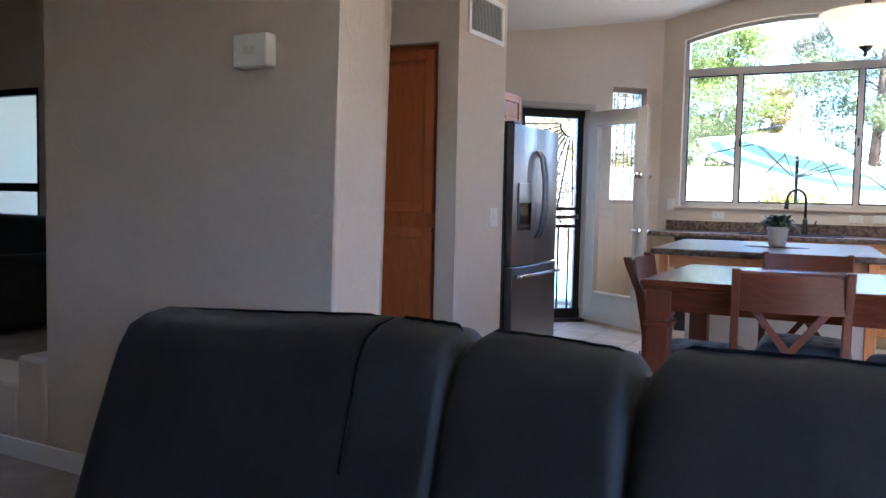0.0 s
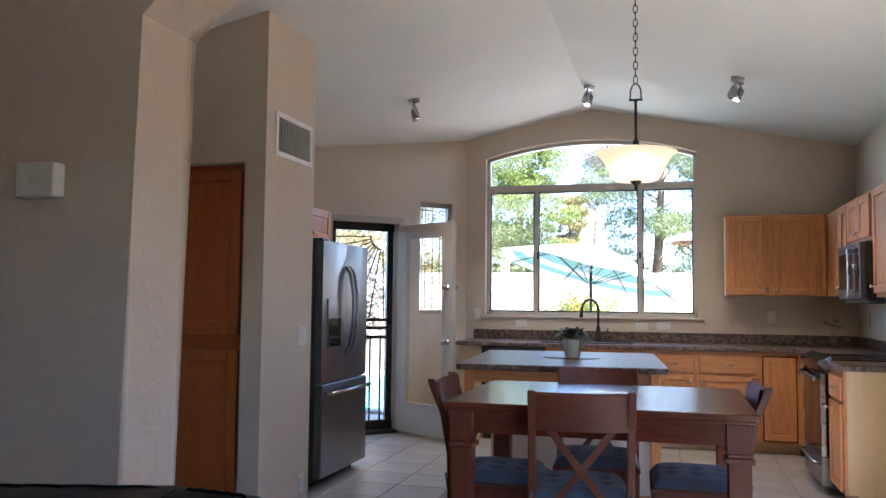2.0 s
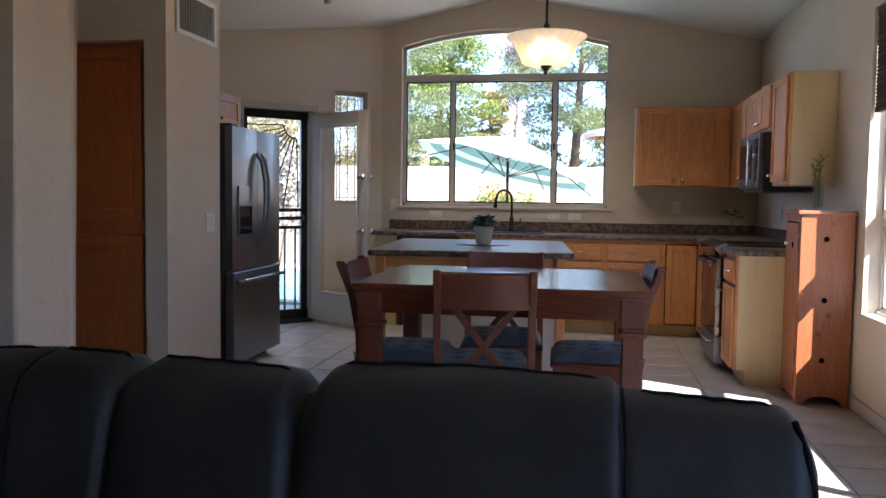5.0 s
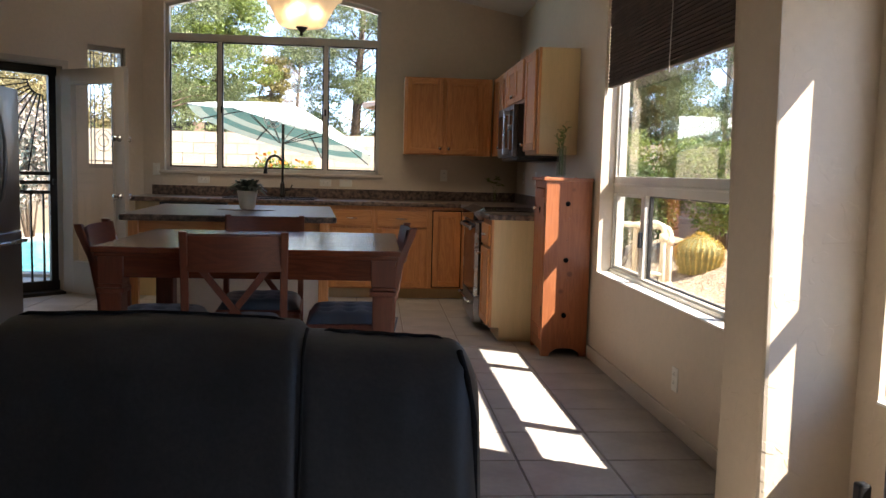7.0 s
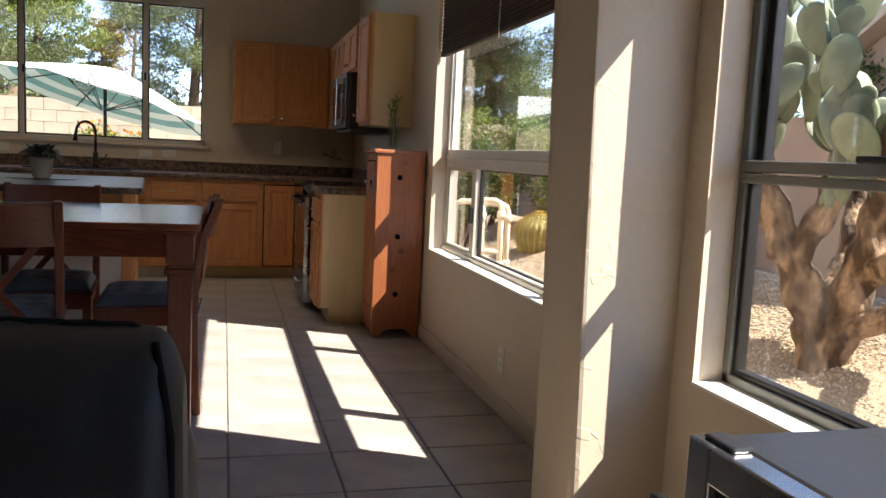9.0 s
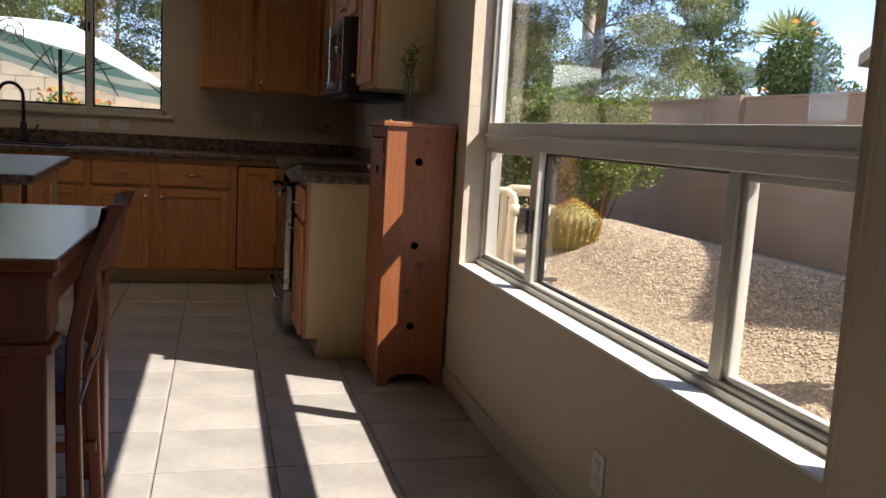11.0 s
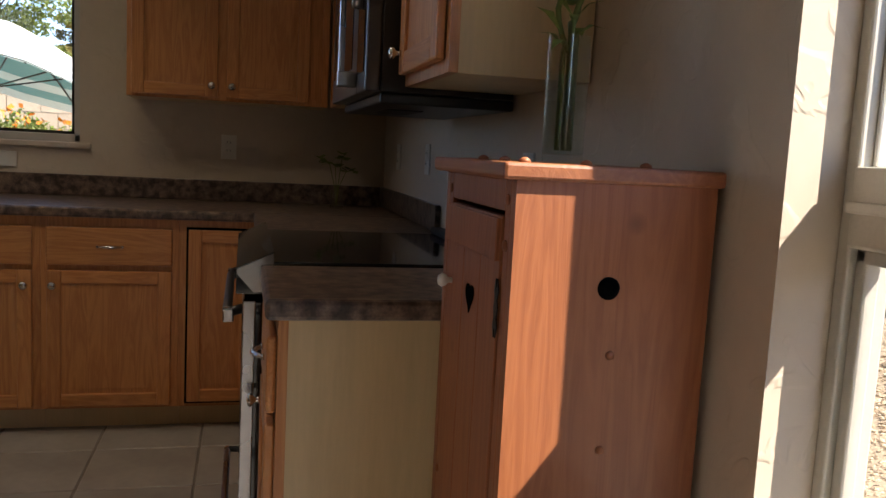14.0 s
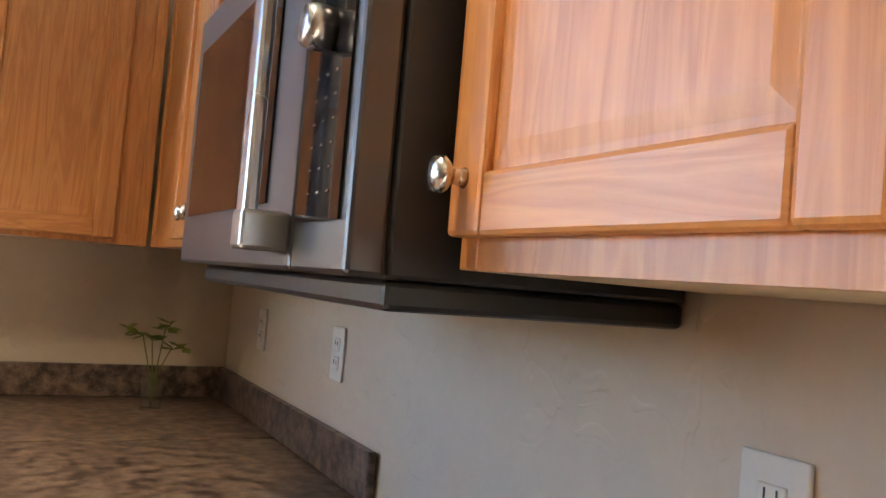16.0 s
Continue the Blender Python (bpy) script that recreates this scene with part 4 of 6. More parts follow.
# island
isl = thing("kitchen_island", "oak kitchen island with a pale laminate top", "kitchen island", pose(-0.04, 6.41, 0, 0, 0, 4.5))
bm = bmesh.new()
box(bm, -0.64, 0.635, -0.74, 0.76, 0.872, 0.91, bevel=0.01)
part("worktop", bm, M["counter"], isl, "glossy brown laminate top")
pboxes("body", [(-0.46, 0.575, -0.42, 0.70, 0.1, 0.872)], M["oak_side"], isl)
pboxes("plinth", [(-0.42, 0.535, -0.38, 0.66, 0.0, 0.1)], M["oak"], isl)
pboxes("front_panel", [(-0.46, 0.545, -0.432, -0.4205, 0.1, 0.80)], M["trim"], isl, "plain tan painted panel")
pboxes("apron", [(-0.56, 0.575, -0.70, -0.68, 0.80, 0.872)], M["oak_h"], isl, bevel=0.003)
pboxes("end_stile", [(0.545, 0.58, -0.44, -0.40, 0.1, 0.872)], M["oak"], isl, bevel=0.003)
for y in (-0.6, 0.0):
    panel_door(isl, -0.40, 0.0, 0.12, 0.86, y=0, name="panel", m=pose(0.575, 0.28 + y * 0.6, 0, 0, 0, 90))
for x in (-0.56, 0.555):
    bm = bmesh.new()
    box(bm, x - 0.028, x + 0.028, -0.735, -0.68, 0, 0.872, bevel=0.004)
    part("corner_post", bm, M["oak"], isl)

# table
TX0, TX1, TY0, TY1, TZ = -0.30, 0.998, 4.185, 5.22, 0.857
tb = thing("dining_table", "dark cherry dining table with thick square legs", "table", pose((TX0 + TX1) / 2, (TY0 + TY1) / 2, 0))
hw, hd = (TX1 - TX0) / 2, (TY1 - TY0) / 2
bm = bmesh.new()
box(bm, -hw, hw, -hd, hd, TZ - 0.028, TZ, bevel=0.007)
part("tabletop", bm, M["cherry_h"], tb, "glossy cherry top")
bm = bmesh.new()
box(bm, -hw + 0.012, hw - 0.012, -hd + 0.012, hd - 0.012, TZ - 0.043, TZ - 0.028, bevel=0.004)
part("edge_moulding", bm, M["cherry_h"], tb)
for y in (-hd + 0.045, hd - 0.07):
    pboxes("apron", [(-hw + 0.1, hw - 0.1, y, y + 0.025, TZ - 0.135, TZ - 0.043)], M["cherry_h"], tb, bevel=0.003)
for x in (-hw + 0.045, hw - 0.07):
    pboxes("apron", [(x, x + 0.025, -hd + 0.1, hd - 0.1, TZ - 0.135, TZ - 0.043)], M["cherry"], tb, bevel=0.003)
for sx in (-1, 1):
    for sy_ in (-1, 1):
        bm = bmesh.new()
        cx, cy = sx * (hw - 0.075), sy_ * (hd - 0.075)
        box(bm, cx - 0.052, cx + 0.052, cy - 0.052, cy + 0.052, TZ - 0.16, TZ - 0.043, bevel=0.004)
        block = bm
        bm = bmesh.new()
        box(bm, cx - 0.045, cx + 0.045, cy - 0.045, cy + 0.045, 0.0, TZ - 0.20, bevel=0.005)
        leg = part("leg", bm, M["cherry"], tb)
        part("leg_block", block, M["cherry"], leg)
        pboxes("collar", [(cx - 0.047, cx + 0.047, cy - 0.047, cy + 0.047, TZ - 0.178, TZ - 0.16)], M["cherry"], leg, bevel=0.004)
        pboxes("collar", [(cx - 0.058, cx + 0.058, cy - 0.058, cy + 0.058, TZ - 0.20, TZ - 0.178)], M["cherry"], leg, bevel=0.005)


# chairs
def make_chair(m):
    c = thing("dining_chair", "cherry chair with a crossed back and tufted blue seat pad", "chair", m, "chairs round the table")
    w, sz = 0.215, 0.475
    bm = bmesh.new()
    box(bm, -w, w, -0.205, 0.215, sz - 0.022, sz, bevel=0.008)
    part("seat", bm, M["cherry_rail"], c)
    for a in [(-w + 0.02, w - 0.02, 0.175, 0.197), (-w + 0.02, w - 0.02, -0.185, -0.165)]:
        pboxes("seat_rail", [(a[0], a[1], a[2], a[3], sz - 0.085, sz - 0.022)], M["cherry_rail"], c, bevel=0.003)
    for x in (-w + 0.015, w - 0.035):
        pboxes("seat_rail", [(x, x + 0.02, -0.17, 0.19, sz - 0.085, sz - 0.022)], M["cherry"], c, bevel=0.003)
    for sx in (-1, 1):
        pboxes("leg", [(sx * (w - 0.025) - 0.019, sx * (w - 0.025) + 0.019, 0.165, 0.203, 0, sz - 0.022)], M["cherry"], c, bevel=0.004)
        bm = bmesh.new()
        pts = [(-0.200, 0.0), (-0.190, 0.22), (-0.185, 0.45), (-0.190, 0.60), (-0.225, 0.78), (-0.275, 0.90), (-0.285, 0.935)]
        prof = [(y - 0.017, z) for y, z in pts] + [(y + 0.019, z) for y, z in pts[::-1]]
        prism(bm, prof, sx * (w - 0.012) - 0.016, sx * (w - 0.012) + 0.016, m=Matrix(((0, 1, 0, 0), (1, 0, 0, 0), (0, 0, 1, 0), (0, 0, 0, 1))))
        bmesh.ops.bevel(bm, geom=bm.edges[:], offset=0.004, segments=1, affect="EDGES")
        part("back_post", bm, M["cherry"], c)
    bm = bmesh.new()
    n = 12
    for k in range(n):
        x0, x1 = -w + 0.01 + (2 * w - 0.02) * k / n, -w + 0.01 + (2 * w - 0.02) * (k + 1) / n
        def yy(x):
            return -0.035 * (1 - (x / w) ** 2)
        vs = [bm.verts.new((x, yc + yy(x), z)) for x in (x0, x1) for yc, z in ((-0.232, 0.765), (-0.216, 0.765), (-0.262, 0.915), (-0.246, 0.925))]
        a, b_ = vs[:4], vs[4:]
        for q in ((a[0], b_[0], b_[2], a[2]), (a[1], a[3], b_[3], b_[1]), (a[0], a[1], b_[1], b_[0]), (a[2], b_[2], b_[3], a[3])):
            bm.faces.new(q)
    bmesh.ops.remove_doubles(bm, verts=bm.verts, dist=1e-4)
    part("top_rail", bm, M["cherry_rail"], c)
    for s in (-1, 1):
        bm = bmesh.new()
        pts = [(s * (0.10 - 0.235 * k / 8), -0.190 - 0.037 * (k / 8) - 0.018 * math.sin(math.pi * k / 8) - 0.004 * s, 0.47 + 0.305 * k / 8) for k in range(9)]
        prev = None
        for p in pts:
            ring = [bm.verts.new((p[0] + dx, p[1] + dy, p[2])) for dx, dy in ((-0.018, -0.006), (0.018, -0.006), (0.018, 0.006), (-0.018, 0.006))]
            if prev:
                for k in range(4):
                    bm.faces.new((prev[k], prev[(k + 1) % 4], ring[(k + 1) % 4], ring[k]))
            else:
                bm.faces.new(ring[::-1])
            prev = ring
        bm.faces.new(prev)
        part("cross_bar", bm, M["cherry"], c)
    for x in (-w + 0.02, w - 0.04):
        pboxes("stretcher", [(x, x + 0.018, -0.2, 0.17, 0.17, 0.20)], M["cherry"], c, bevel=0.003)
    # tufted pad
    bm = bmesh.new()
    n = 22
    grid = []
    for i in range(n + 1):
        row = []
        for j in range(n + 1):
            x, y = -0.205 + 0.41 * i / n, -0.185 + 0.39 * j / n
            u, v = 2 * i / n - 1, 2 * j / n - 1
            h = 0.052 * (max(0, 1 - abs(u) ** 6) * max(0, 1 - abs(v) ** 6)) ** 0.5
            d = min(math.hypot(x - a, y - b_ - 0.01) for a in (-0.11, 0, 0.11) for b_ in (-0.11, 0, 0.11))
            h *= 1 - 0.5 * math.exp(-(d / 0.022) ** 2)
            row.append(bm.verts.new((x, y, sz + 0.006 + h)))
        grid.append(row)
    for i in range(n):
        for j in range(n):
            bm.faces.new((grid[i][j], grid[i + 1][j], grid[i + 1][j + 1], grid[i][j + 1])).smooth = True
    box(bm, -0.2, 0.2, -0.18, 0.2, sz, sz + 0.008)
    pad = part("seat_pad", bm, M["cushion"], c, "tufted slate blue seat pad")
    for s in (-1, 1):
        bm = bmesh.new()
        tube(bm, [(s * 0.19, -0.17, sz + 0.02), (s * 0.205, -0.215, sz + 0.035), (s * 0.215, -0.2, sz - 0.03)], 0.005, 6)
        part("tie", bm, M["cushion"], pad)
    return c


ch = make_chair(pose(0.27, 4.375, 0, 0, 0, 8))
copy_thing(ch, pose(0.285, 5.09, 0, 0, 0, 184))
copy_thing(ch, pose(0.775, 4.725, 0, 0, 0, 92))
copy_thing(ch, pose(-0.13, 4.585, 0, 0, 0, -88))

# refrigerator
fr = thing("refrigerator", "black stainless french door refrigerator with a bottom freezer", "refrigerator", pose(-1.66, 5.965, 0, 0, 0, 90))
pboxes("body", [(0.0, 0.86, 0.07, 0.80, 0.03, 1.712)], M["black"], fr, bevel=0.01)
for k, (a, c) in enumerate(((0.002, 0.428), (0.432, 0.858))):
    bm = bmesh.new()
    n = 8
    outl = [(c - (c - a) * i / n, -0.012 * math.sin(math.pi * i / n) + 0.012) for i in range(n + 1)]
    vs0 = [bm.verts.new((x, y, 0.715)) for x, y in outl + [(a, 0.066), (c, 0.066)]]
    vs1 = [bm.verts.new((x, y, 1.708)) for x, y in outl + [(a, 0.066), (c, 0.066)]]
    bm.faces.new(vs0[::-1])
    bm.faces.new(vs1)
    for i in range(len(vs0)):
        bm.faces.new((vs0[i], vs0[(i + 1) % len(vs0)], vs1[(i + 1) % len(vs0)], vs1[i]))
    part("door", bm, M["dark_steel"], fr)
bm = bmesh.new()
box(bm, 0.002, 0.858, 0.002, 0.066, 0.06, 0.705, bevel=0.008)
part("freezer_drawer", bm, M["dark_steel"], fr)
for x, s in ((0.395, -1), (0.465, 1)):
    bm = bmesh.new()
    tube(bm, [(x, 0.0, 0.90), (x + 0.0 * s, -0.035, 0.95), (x, -0.062, 1.10), (x, -0.066, 1.22), (x, -0.062, 1.34), (x, -0.035, 1.49), (x, 0.0, 1.54)], 0.014, 10)
    part("handle", bm, M["dark_steel"], fr, "bowed dark steel handle")
bm = bmesh.new()
tube(bm, [(0.05, 0.0, 0.635), (0.07, -0.05, 0.64), (0.43, -0.062, 0.645), (0.79, -0.05, 0.64), (0.81, 0.0, 0.635)], 0.014, 10)
part("drawer_handle", bm, M["steel"], fr, "steel bar handle")
disp = pboxes("dispenser", [(0.07, 0.30, -0.006, 0.01, 0.955, 1.30)], M["dark_steel"], fr, "water and ice dispenser", bevel=0.006)
pboxes("dispenser_recess", [(0.085, 0.285, -0.009, -0.004, 0.965, 1.16)], M["black_glass"], disp)
for x in (0.06, 0.8):
    bm = bmesh.new()
    lathe(bm, [(0.02, 0), (0.02, 0.02), (0.012, 0.035)], 10, m=pose(x, 0.12, 0))
    part("foot", bm, M["black"], fr)
pboxes("hinge_cover", [(0.0, 0.12, 0.02, 0.12, 1.712, 1.727)], M["black"], fr, bevel=0.004)


# ---- pine cupboard ----
pc = thing("pine_cupboard", "tall narrow red-stained pine cupboard with a heart cut in its door", "cupboard", pose(2.0, 5.965, 0))
bm = bmesh.new()
outl = [(0.0, 0.0), (0.05, 0.0), (0.06, 0.025), (0.10, 0.05), (0.155, 0.055), (0.21, 0.05), (0.25, 0.025), (0.26, 0.0), (0.305, 0.0), (0.305, 1.164), (0.0, 1.164)]
prism(bm, outl, 0.0, 0.02)
side = part("side", bm, M["pine"], pc)
bm = bmesh.new()
prism(bm, outl, 0.365, 0.385)
part("side", bm, M["pine"], pc)
for z, r in ((1.017, 0.0165), (0.645, 0.0165), (0.277, 0.0165)):
    bm = bmesh.new()
    lathe(bm, [(r, 0), (r, 0.006), (r * 0.5, 0.0062), (0.001, 0.0064)], 20, m=pose(0.145, 0.0035, z, 90, 0, 0))
    part("vent_hole", bm, M["hole"], side, "dark round cord hole")
for x, z in ((0.155, 0.92), (0.15, 0.78), (0.16, 0.52), (0.145, 0.40), (0.15, 0.17)):
    bm = bmesh.new()
    lathe(bm, [(0.007, 0), (0.006, 0.003), (0.001, 0.004)], 10, m=pose(x, 0.0, z, 90, 0, 0))
    part("wood_plug", bm, M["pine_h"], side)
pboxes("back", [(0.285, 0.303, 0.02, 0.365, 0.04, 1.164)], M["pine"], pc)
for b in ((0, 0.02, 0.021, 0.045, 0.0, 1.163), (0, 0.02, 0.340, 0.364, 0.0, 1.163), (0, 0.02, 0.045, 0.340, 1.118, 1.163), (0, 0.02, 0.045, 0.340, 0.03, 0.10)):
    pboxes("face_frame", [b], M["pine"], pc, bevel=0.002)
for y, z in ((0.033, 1.135), (0.352, 1.135), (0.033, 1.07), (0.352, 1.07), (0.033, 0.22), (0.352, 0.22), (0.352, 0.62)):
    bm = bmesh.new()
    lathe(bm, [(0.0085, 0), (0.0075, 0.003), (0.003, 0.0045), (0.001, 0.0046)], 12, m=pose(0, y, z, 0, -90, 0))
    part("wood_plug", bm, M["pine_h"], pc)
bm = bmesh.new()
for k in range(3):
    a = 0.049 + k * 0.0965
    box(bm, -0.002, 0.016, a, a + 0.0955, 0.105, 1.110, bevel=0.002)
box(bm, -0.009, 0.0, 0.052, 0.334, 1.045, 1.107, bevel=0.002)
box(bm, -0.009, 0.0, 0.052, 0.334, 0.115, 0.185, bevel=0.002)
dr = part("door", bm, M["pine"], pc)
bm = bmesh.new()
ht = [(0.022 * math.sin(t) ** 3, 0.0016 * (13 * math.cos(t) - 5 * math.cos(2 * t) - 2 * math.cos(3 * t) - math.cos(4 * t))) for t in [2 * math.pi * k / 32 for k in range(32)]]
prism(bm, ht, -0.001, 0.001, m=pose(-0.0035, 0.19, 0.970, 0, 0, 90))
part("heart_cut", bm, M["hole"], dr, "dark heart-shaped cut-out")
for z in (0.978, 0.29):
    bm = bmesh.new()
    box(bm, -0.005, -0.002, 0.047, 0.051, z - 0.03, z + 0.03)
    for s in (-1, 1):
        prism(bm, [(0.003 * s, -0.043), (0.010 * s, -0.026), (0.005 * s, -0.013), (0.009 * s, 0.0), (0.005 * s, 0.013), (0.010 * s, 0.026), (0.003 * s, 0.043)], -0.001, 0.001, m=pose(-0.004, 0.049, z, 0, 0, 90))
    part("hinge", bm, M["bronze"], dr, "black iron butterfly hinge")
bm = bmesh.new()
lathe(bm, [(0.005, 0), (0.005, 0.007), (0.010, 0.012), (0.012, 0.018), (0.008, 0.024), (0.002, 0.026)], 14, m=pose(-0.002, 0.312, 0.976, 0, -90, 0))
part("knob", bm, M["plate"], dr, "white porcelain knob")
bm = bmesh.new()
box(bm, -0.022, 0.312, -0.010, 0.405, 1.164, 1.188, bevel=0.005)
tp = part("top", bm, M["pine_h"], pc)
for x, y in ((0.01, 0.004), (0.10, 0.004), (0.19, 0.004), (0.01, 0.09), (0.01, 0.2)):
    bm = bmesh.new()
    lathe(bm, [(0.009, 0), (0.008, 0.005), (0.003, 0.008), (0.001, 0.0082)], 12, m=pose(x, y, 1.187))
    part("wood_button", bm, M["pine_h"], tp)

# glass vase with curly bamboo
vs = thing("glass_vase", "square clear glass vase with curled green bamboo", "vase", pose(2.122, 6.115, 1.188, 0, 0, 30))
bm = bmesh.new()
w1 = 0.0235
box(bm, -w1, w1, -w1, w1, 0, 0.014, bevel=0.003)
g = clear_glass("vase_glass", (0.965, 0.985, 0.975), gloss=0.10)
part("vase_base", bm, g, vs, "thick clear glass foot").visible_shadow = False
for a in (0, 90, 180, 270):
    bm = bmesh.new()
    box(bm, -w1, w1, -w1, -w1 + 0.0035, 0.0142, 0.195, bevel=0.0015, m=pose(0, 0, 0, 0, 0, a))
    part("vase_side", bm, g, vs, "clear glass").visible_shadow = False
bm = bmesh.new()
box(bm, -0.0195, 0.0195, -0.0195, 0.0195, 0.015, 0.095)
wt = clear_glass("vase_water", (0.95, 0.98, 0.96))
part("water", bm, wt, vs).visible_shadow = False
for k, (px, py, h) in enumerate(((0.008, 0.005, 0.33), (-0.010, 0.004, 0.27), (0.0, -0.012, 0.30))):
    bm = bmesh.new()
    pts = []
    for i in range(40):
        f = i / 39
        z = 0.02 + h * f
        r = 0.028 * max(0, (f - 0.55) / 0.45) if f > 0.55 else 0
        pts.append((px + r * math.cos(f * 26 + k * 2), py + r * math.sin(f * 26 + k * 2), z - (0.02 * math.sin(f * 22) if f > 0.6 else 0)))
    tube(bm, pts, 0.0045, 7)
    part("stalk", bm, M["leaf_bright"], vs, "green bamboo stalk")
    bm = bmesh.new()
    for i in range(9):
        t = random.uniform(0, 6.28)
        tip = Vector(pts[-1 - i * 2]) + Vector((0.055 * math.cos(t), 0.055 * math.sin(t), random.uniform(-0.015, 0.04)))
        b0 = Vector(pts[-1 - i * 2])
        sd = (tip - b0).cross(Vector((0, 0, 1))).normalized() * 0.009
        md = (b0 + tip) / 2 + Vector((0, 0, 0.012))
        q = [bm.verts.new(p) for p in (b0, md + sd, tip, md - sd)]
        bm.faces.new(q)
    part("leaf", bm, M["leaf_bright"], vs)

# ---- sofa ----
sf = thing("sofa", "black leather reclining sofa seen from behind", "sofa", pose(0.148, 1.76, 0))


def pillow(bm, x0, x1, y0, y1, z0, z1, r=0.06, puff=0.02, n=14):
    """A soft block: rounded, swollen and a little uneven."""
    start = len(bm.verts)
    g = bmesh.ops.create_cube(bm, size=2.0)
    bmesh.ops.subdivide_edges(bm, edges=list({e for v in g["verts"] for e in v.link_edges}), cuts=n, use_grid_fill=True)
    bm.verts.ensure_lookup_table()
    c = Vector(((x0 + x1) / 2, (y0 + y1) / 2, (z0 + z1) / 2))
    h = Vector(((x1 - x0) / 2, (y1 - y0) / 2, (z1 - z0) / 2))
    for v in bm.verts[start:]:
        p = Vector((v.co.x * h.x, v.co.y * h.y, v.co.z * h.z))
        q = Vector([max(-(h[i] - r), min(h[i] - r, p[i])) for i in range(3)])
        d = p - q
        if d.length > 1e-6:
            p = q + d.normalized() * r
        e = Vector((p.x / h.x, p.y / h.y, p.z / h.z))
        sw = puff * (1 - min(1, abs(e.x)) ** 4) * (1 - min(1, abs(e.z)) ** 4)
        p.y += sw * (1 if p.y > 0 else -1)
        p.z += puff * 0.6 * (1 - min(1, abs(e.x)) ** 3) * (1 if p.z > 0 else 0)
        w = noise.noise((p + c) * 5.0) * 0.012
        p += Vector((w * 0.3, w, w * 0.5))
        v.co = c + p
    for f in bm.faces:
        f.smooth = True


HALF = 0.892
SEAMS = ((-0.131, 0.022, 0.020), (0.16, 0.040, 0.022), (0.632, 0.006, 0.010), (-0.295, 0.004, 0.009))
CREST = ((-0.84, -0.61, -0.30, -0.16, 0.02, 0.12, 0.21, 0.42, 0.618, 0.643, 0.75, 0.895), (0.943, 0.956, 0.975, 0.971, 0.965, 0.959, 0.973, 0.977, 0.968, 0.953, 0.947, 0.940))


def back_top(x):
    """Height of the back along its width: padded humps with dips at the seams."""
    z = float(np.interp(x, *CREST))
    for c, d, w in SEAMS:
        z -= d * math.exp(-((x - c) / w) ** 2)
    e = max(0.0, (max(x, -x + 0.045) - (HALF - 0.05)) / 0.05)
    return z - 0.05 * e ** 3


bm = bmesh.new()
NX = 220
cols = []
for i in range(NX + 1):
    x = -HALF + 0.045 + (2 * HALF - 0.045) * i / NX
    zt = back_top(x)
    crease = sum(0.75 * d * math.exp(-((x - c) / (w * 0.3)) ** 2) for c, d, w in SEAMS)
    col = []
    prof = [(0.0, 0.10), (-0.01, 0.28), (-0.012, 0.45), (0.0, 0.62), (0.03, 0.76), (0.055, 0.86), (0.075, 0.93), (0.10, 0.975), (0.14, 0.993), (0.19, 1.0), (0.24, 0.99), (0.28, 0.965), (0.30, 0.92), (0.31, 0.80), (0.28, 0.62), (0.25, 0.40)]
    ends = max(0.0, (max(x, -x + 0.045) - (HALF - 0.05)) / 0.05)
    for py_, fz_ in prof:
        z = fz_ * zt
        mid = 0.15
        yy_ = mid + (py_ - mid) * (1 - 0.45 * ends ** 3) + (crease if py_ < mid else -crease)
        wr = noise.noise(Vector((x * 4, py_ * 3, z * 3))) * 0.010 + noise.noise(Vector((x * 14, py_ * 8, z * 9))) * 0.003 + 0.004 * abs(noise.noise(Vector((x * 22, z * 5, 3.1)))) * min(1, abs(fz_ - 0.2) * 2)
        flare = (-0.10 if x < 0 else 0.02) * max(0, (1 - fz_)) * abs(x) / HALF - (0.035 * max(0, -x - 0.3) / 0.43 if x < -0.3 else 0)
        col.append(bm.verts.new((x + flare, yy_ + wr, z + wr * 0.4)))
    cols.append(col)
for a, c in zip(cols, cols[1:]):
    for k in range(len(a) - 1):
        bm.faces.new((a[k], a[k + 1], c[k + 1], c[k])).smooth = True
bm.faces.new(cols[0])
bm.faces.new(cols[-1][::-1])
part("back", bm, M["leather"], sf)
for c in (-0.295, 0.632):
    bm = bmesh.new()
    tube(bm, [(c + 0.004 * math.sin(9 * z), y - 0.001, z * back_top(c) + 0.001) for y, z in ((0.03, 0.76), (0.055, 0.86), (0.075, 0.93), (0.10, 0.975), (0.14, 0.993), (0.19, 1.0))], 0.0026, 6)
    part("seam", bm, M["piping"], sf, "stitched seam")
for x0_, x1_ in ((-0.80, -0.31), (-0.275, -0.155), (-0.105, 0.125), (0.195, 0.61), (0.655, 0.845)):
    bm = bmesh.new()
    tube(bm, [(x0_ + (x1_ - x0_) * k / 16, 0.188 + 0.003 * math.sin(k * 1.9), back_top(x0_ + (x1_ - x0_) * k / 16) + 0.0015 - (0.006 if k in (0, 16) else 0.0)) for k in range(17)], 0.0032, 6)
    part("welt", bm, M["piping"], sf, "stitched leather welt")
bm = bmesh.new()
tube(bm, [(HALF - 0.006, 0.055, 0.3), (HALF - 0.006, 0.06, 0.6), (HALF - 0.01, 0.085, 0.84), (HALF - 0.02, 0.10, 0.90), (HALF - 0.03, 0.13, 0.935)], 0.005, 6)
part("piping", bm, M["piping"], sf)
bm = bmesh.new()
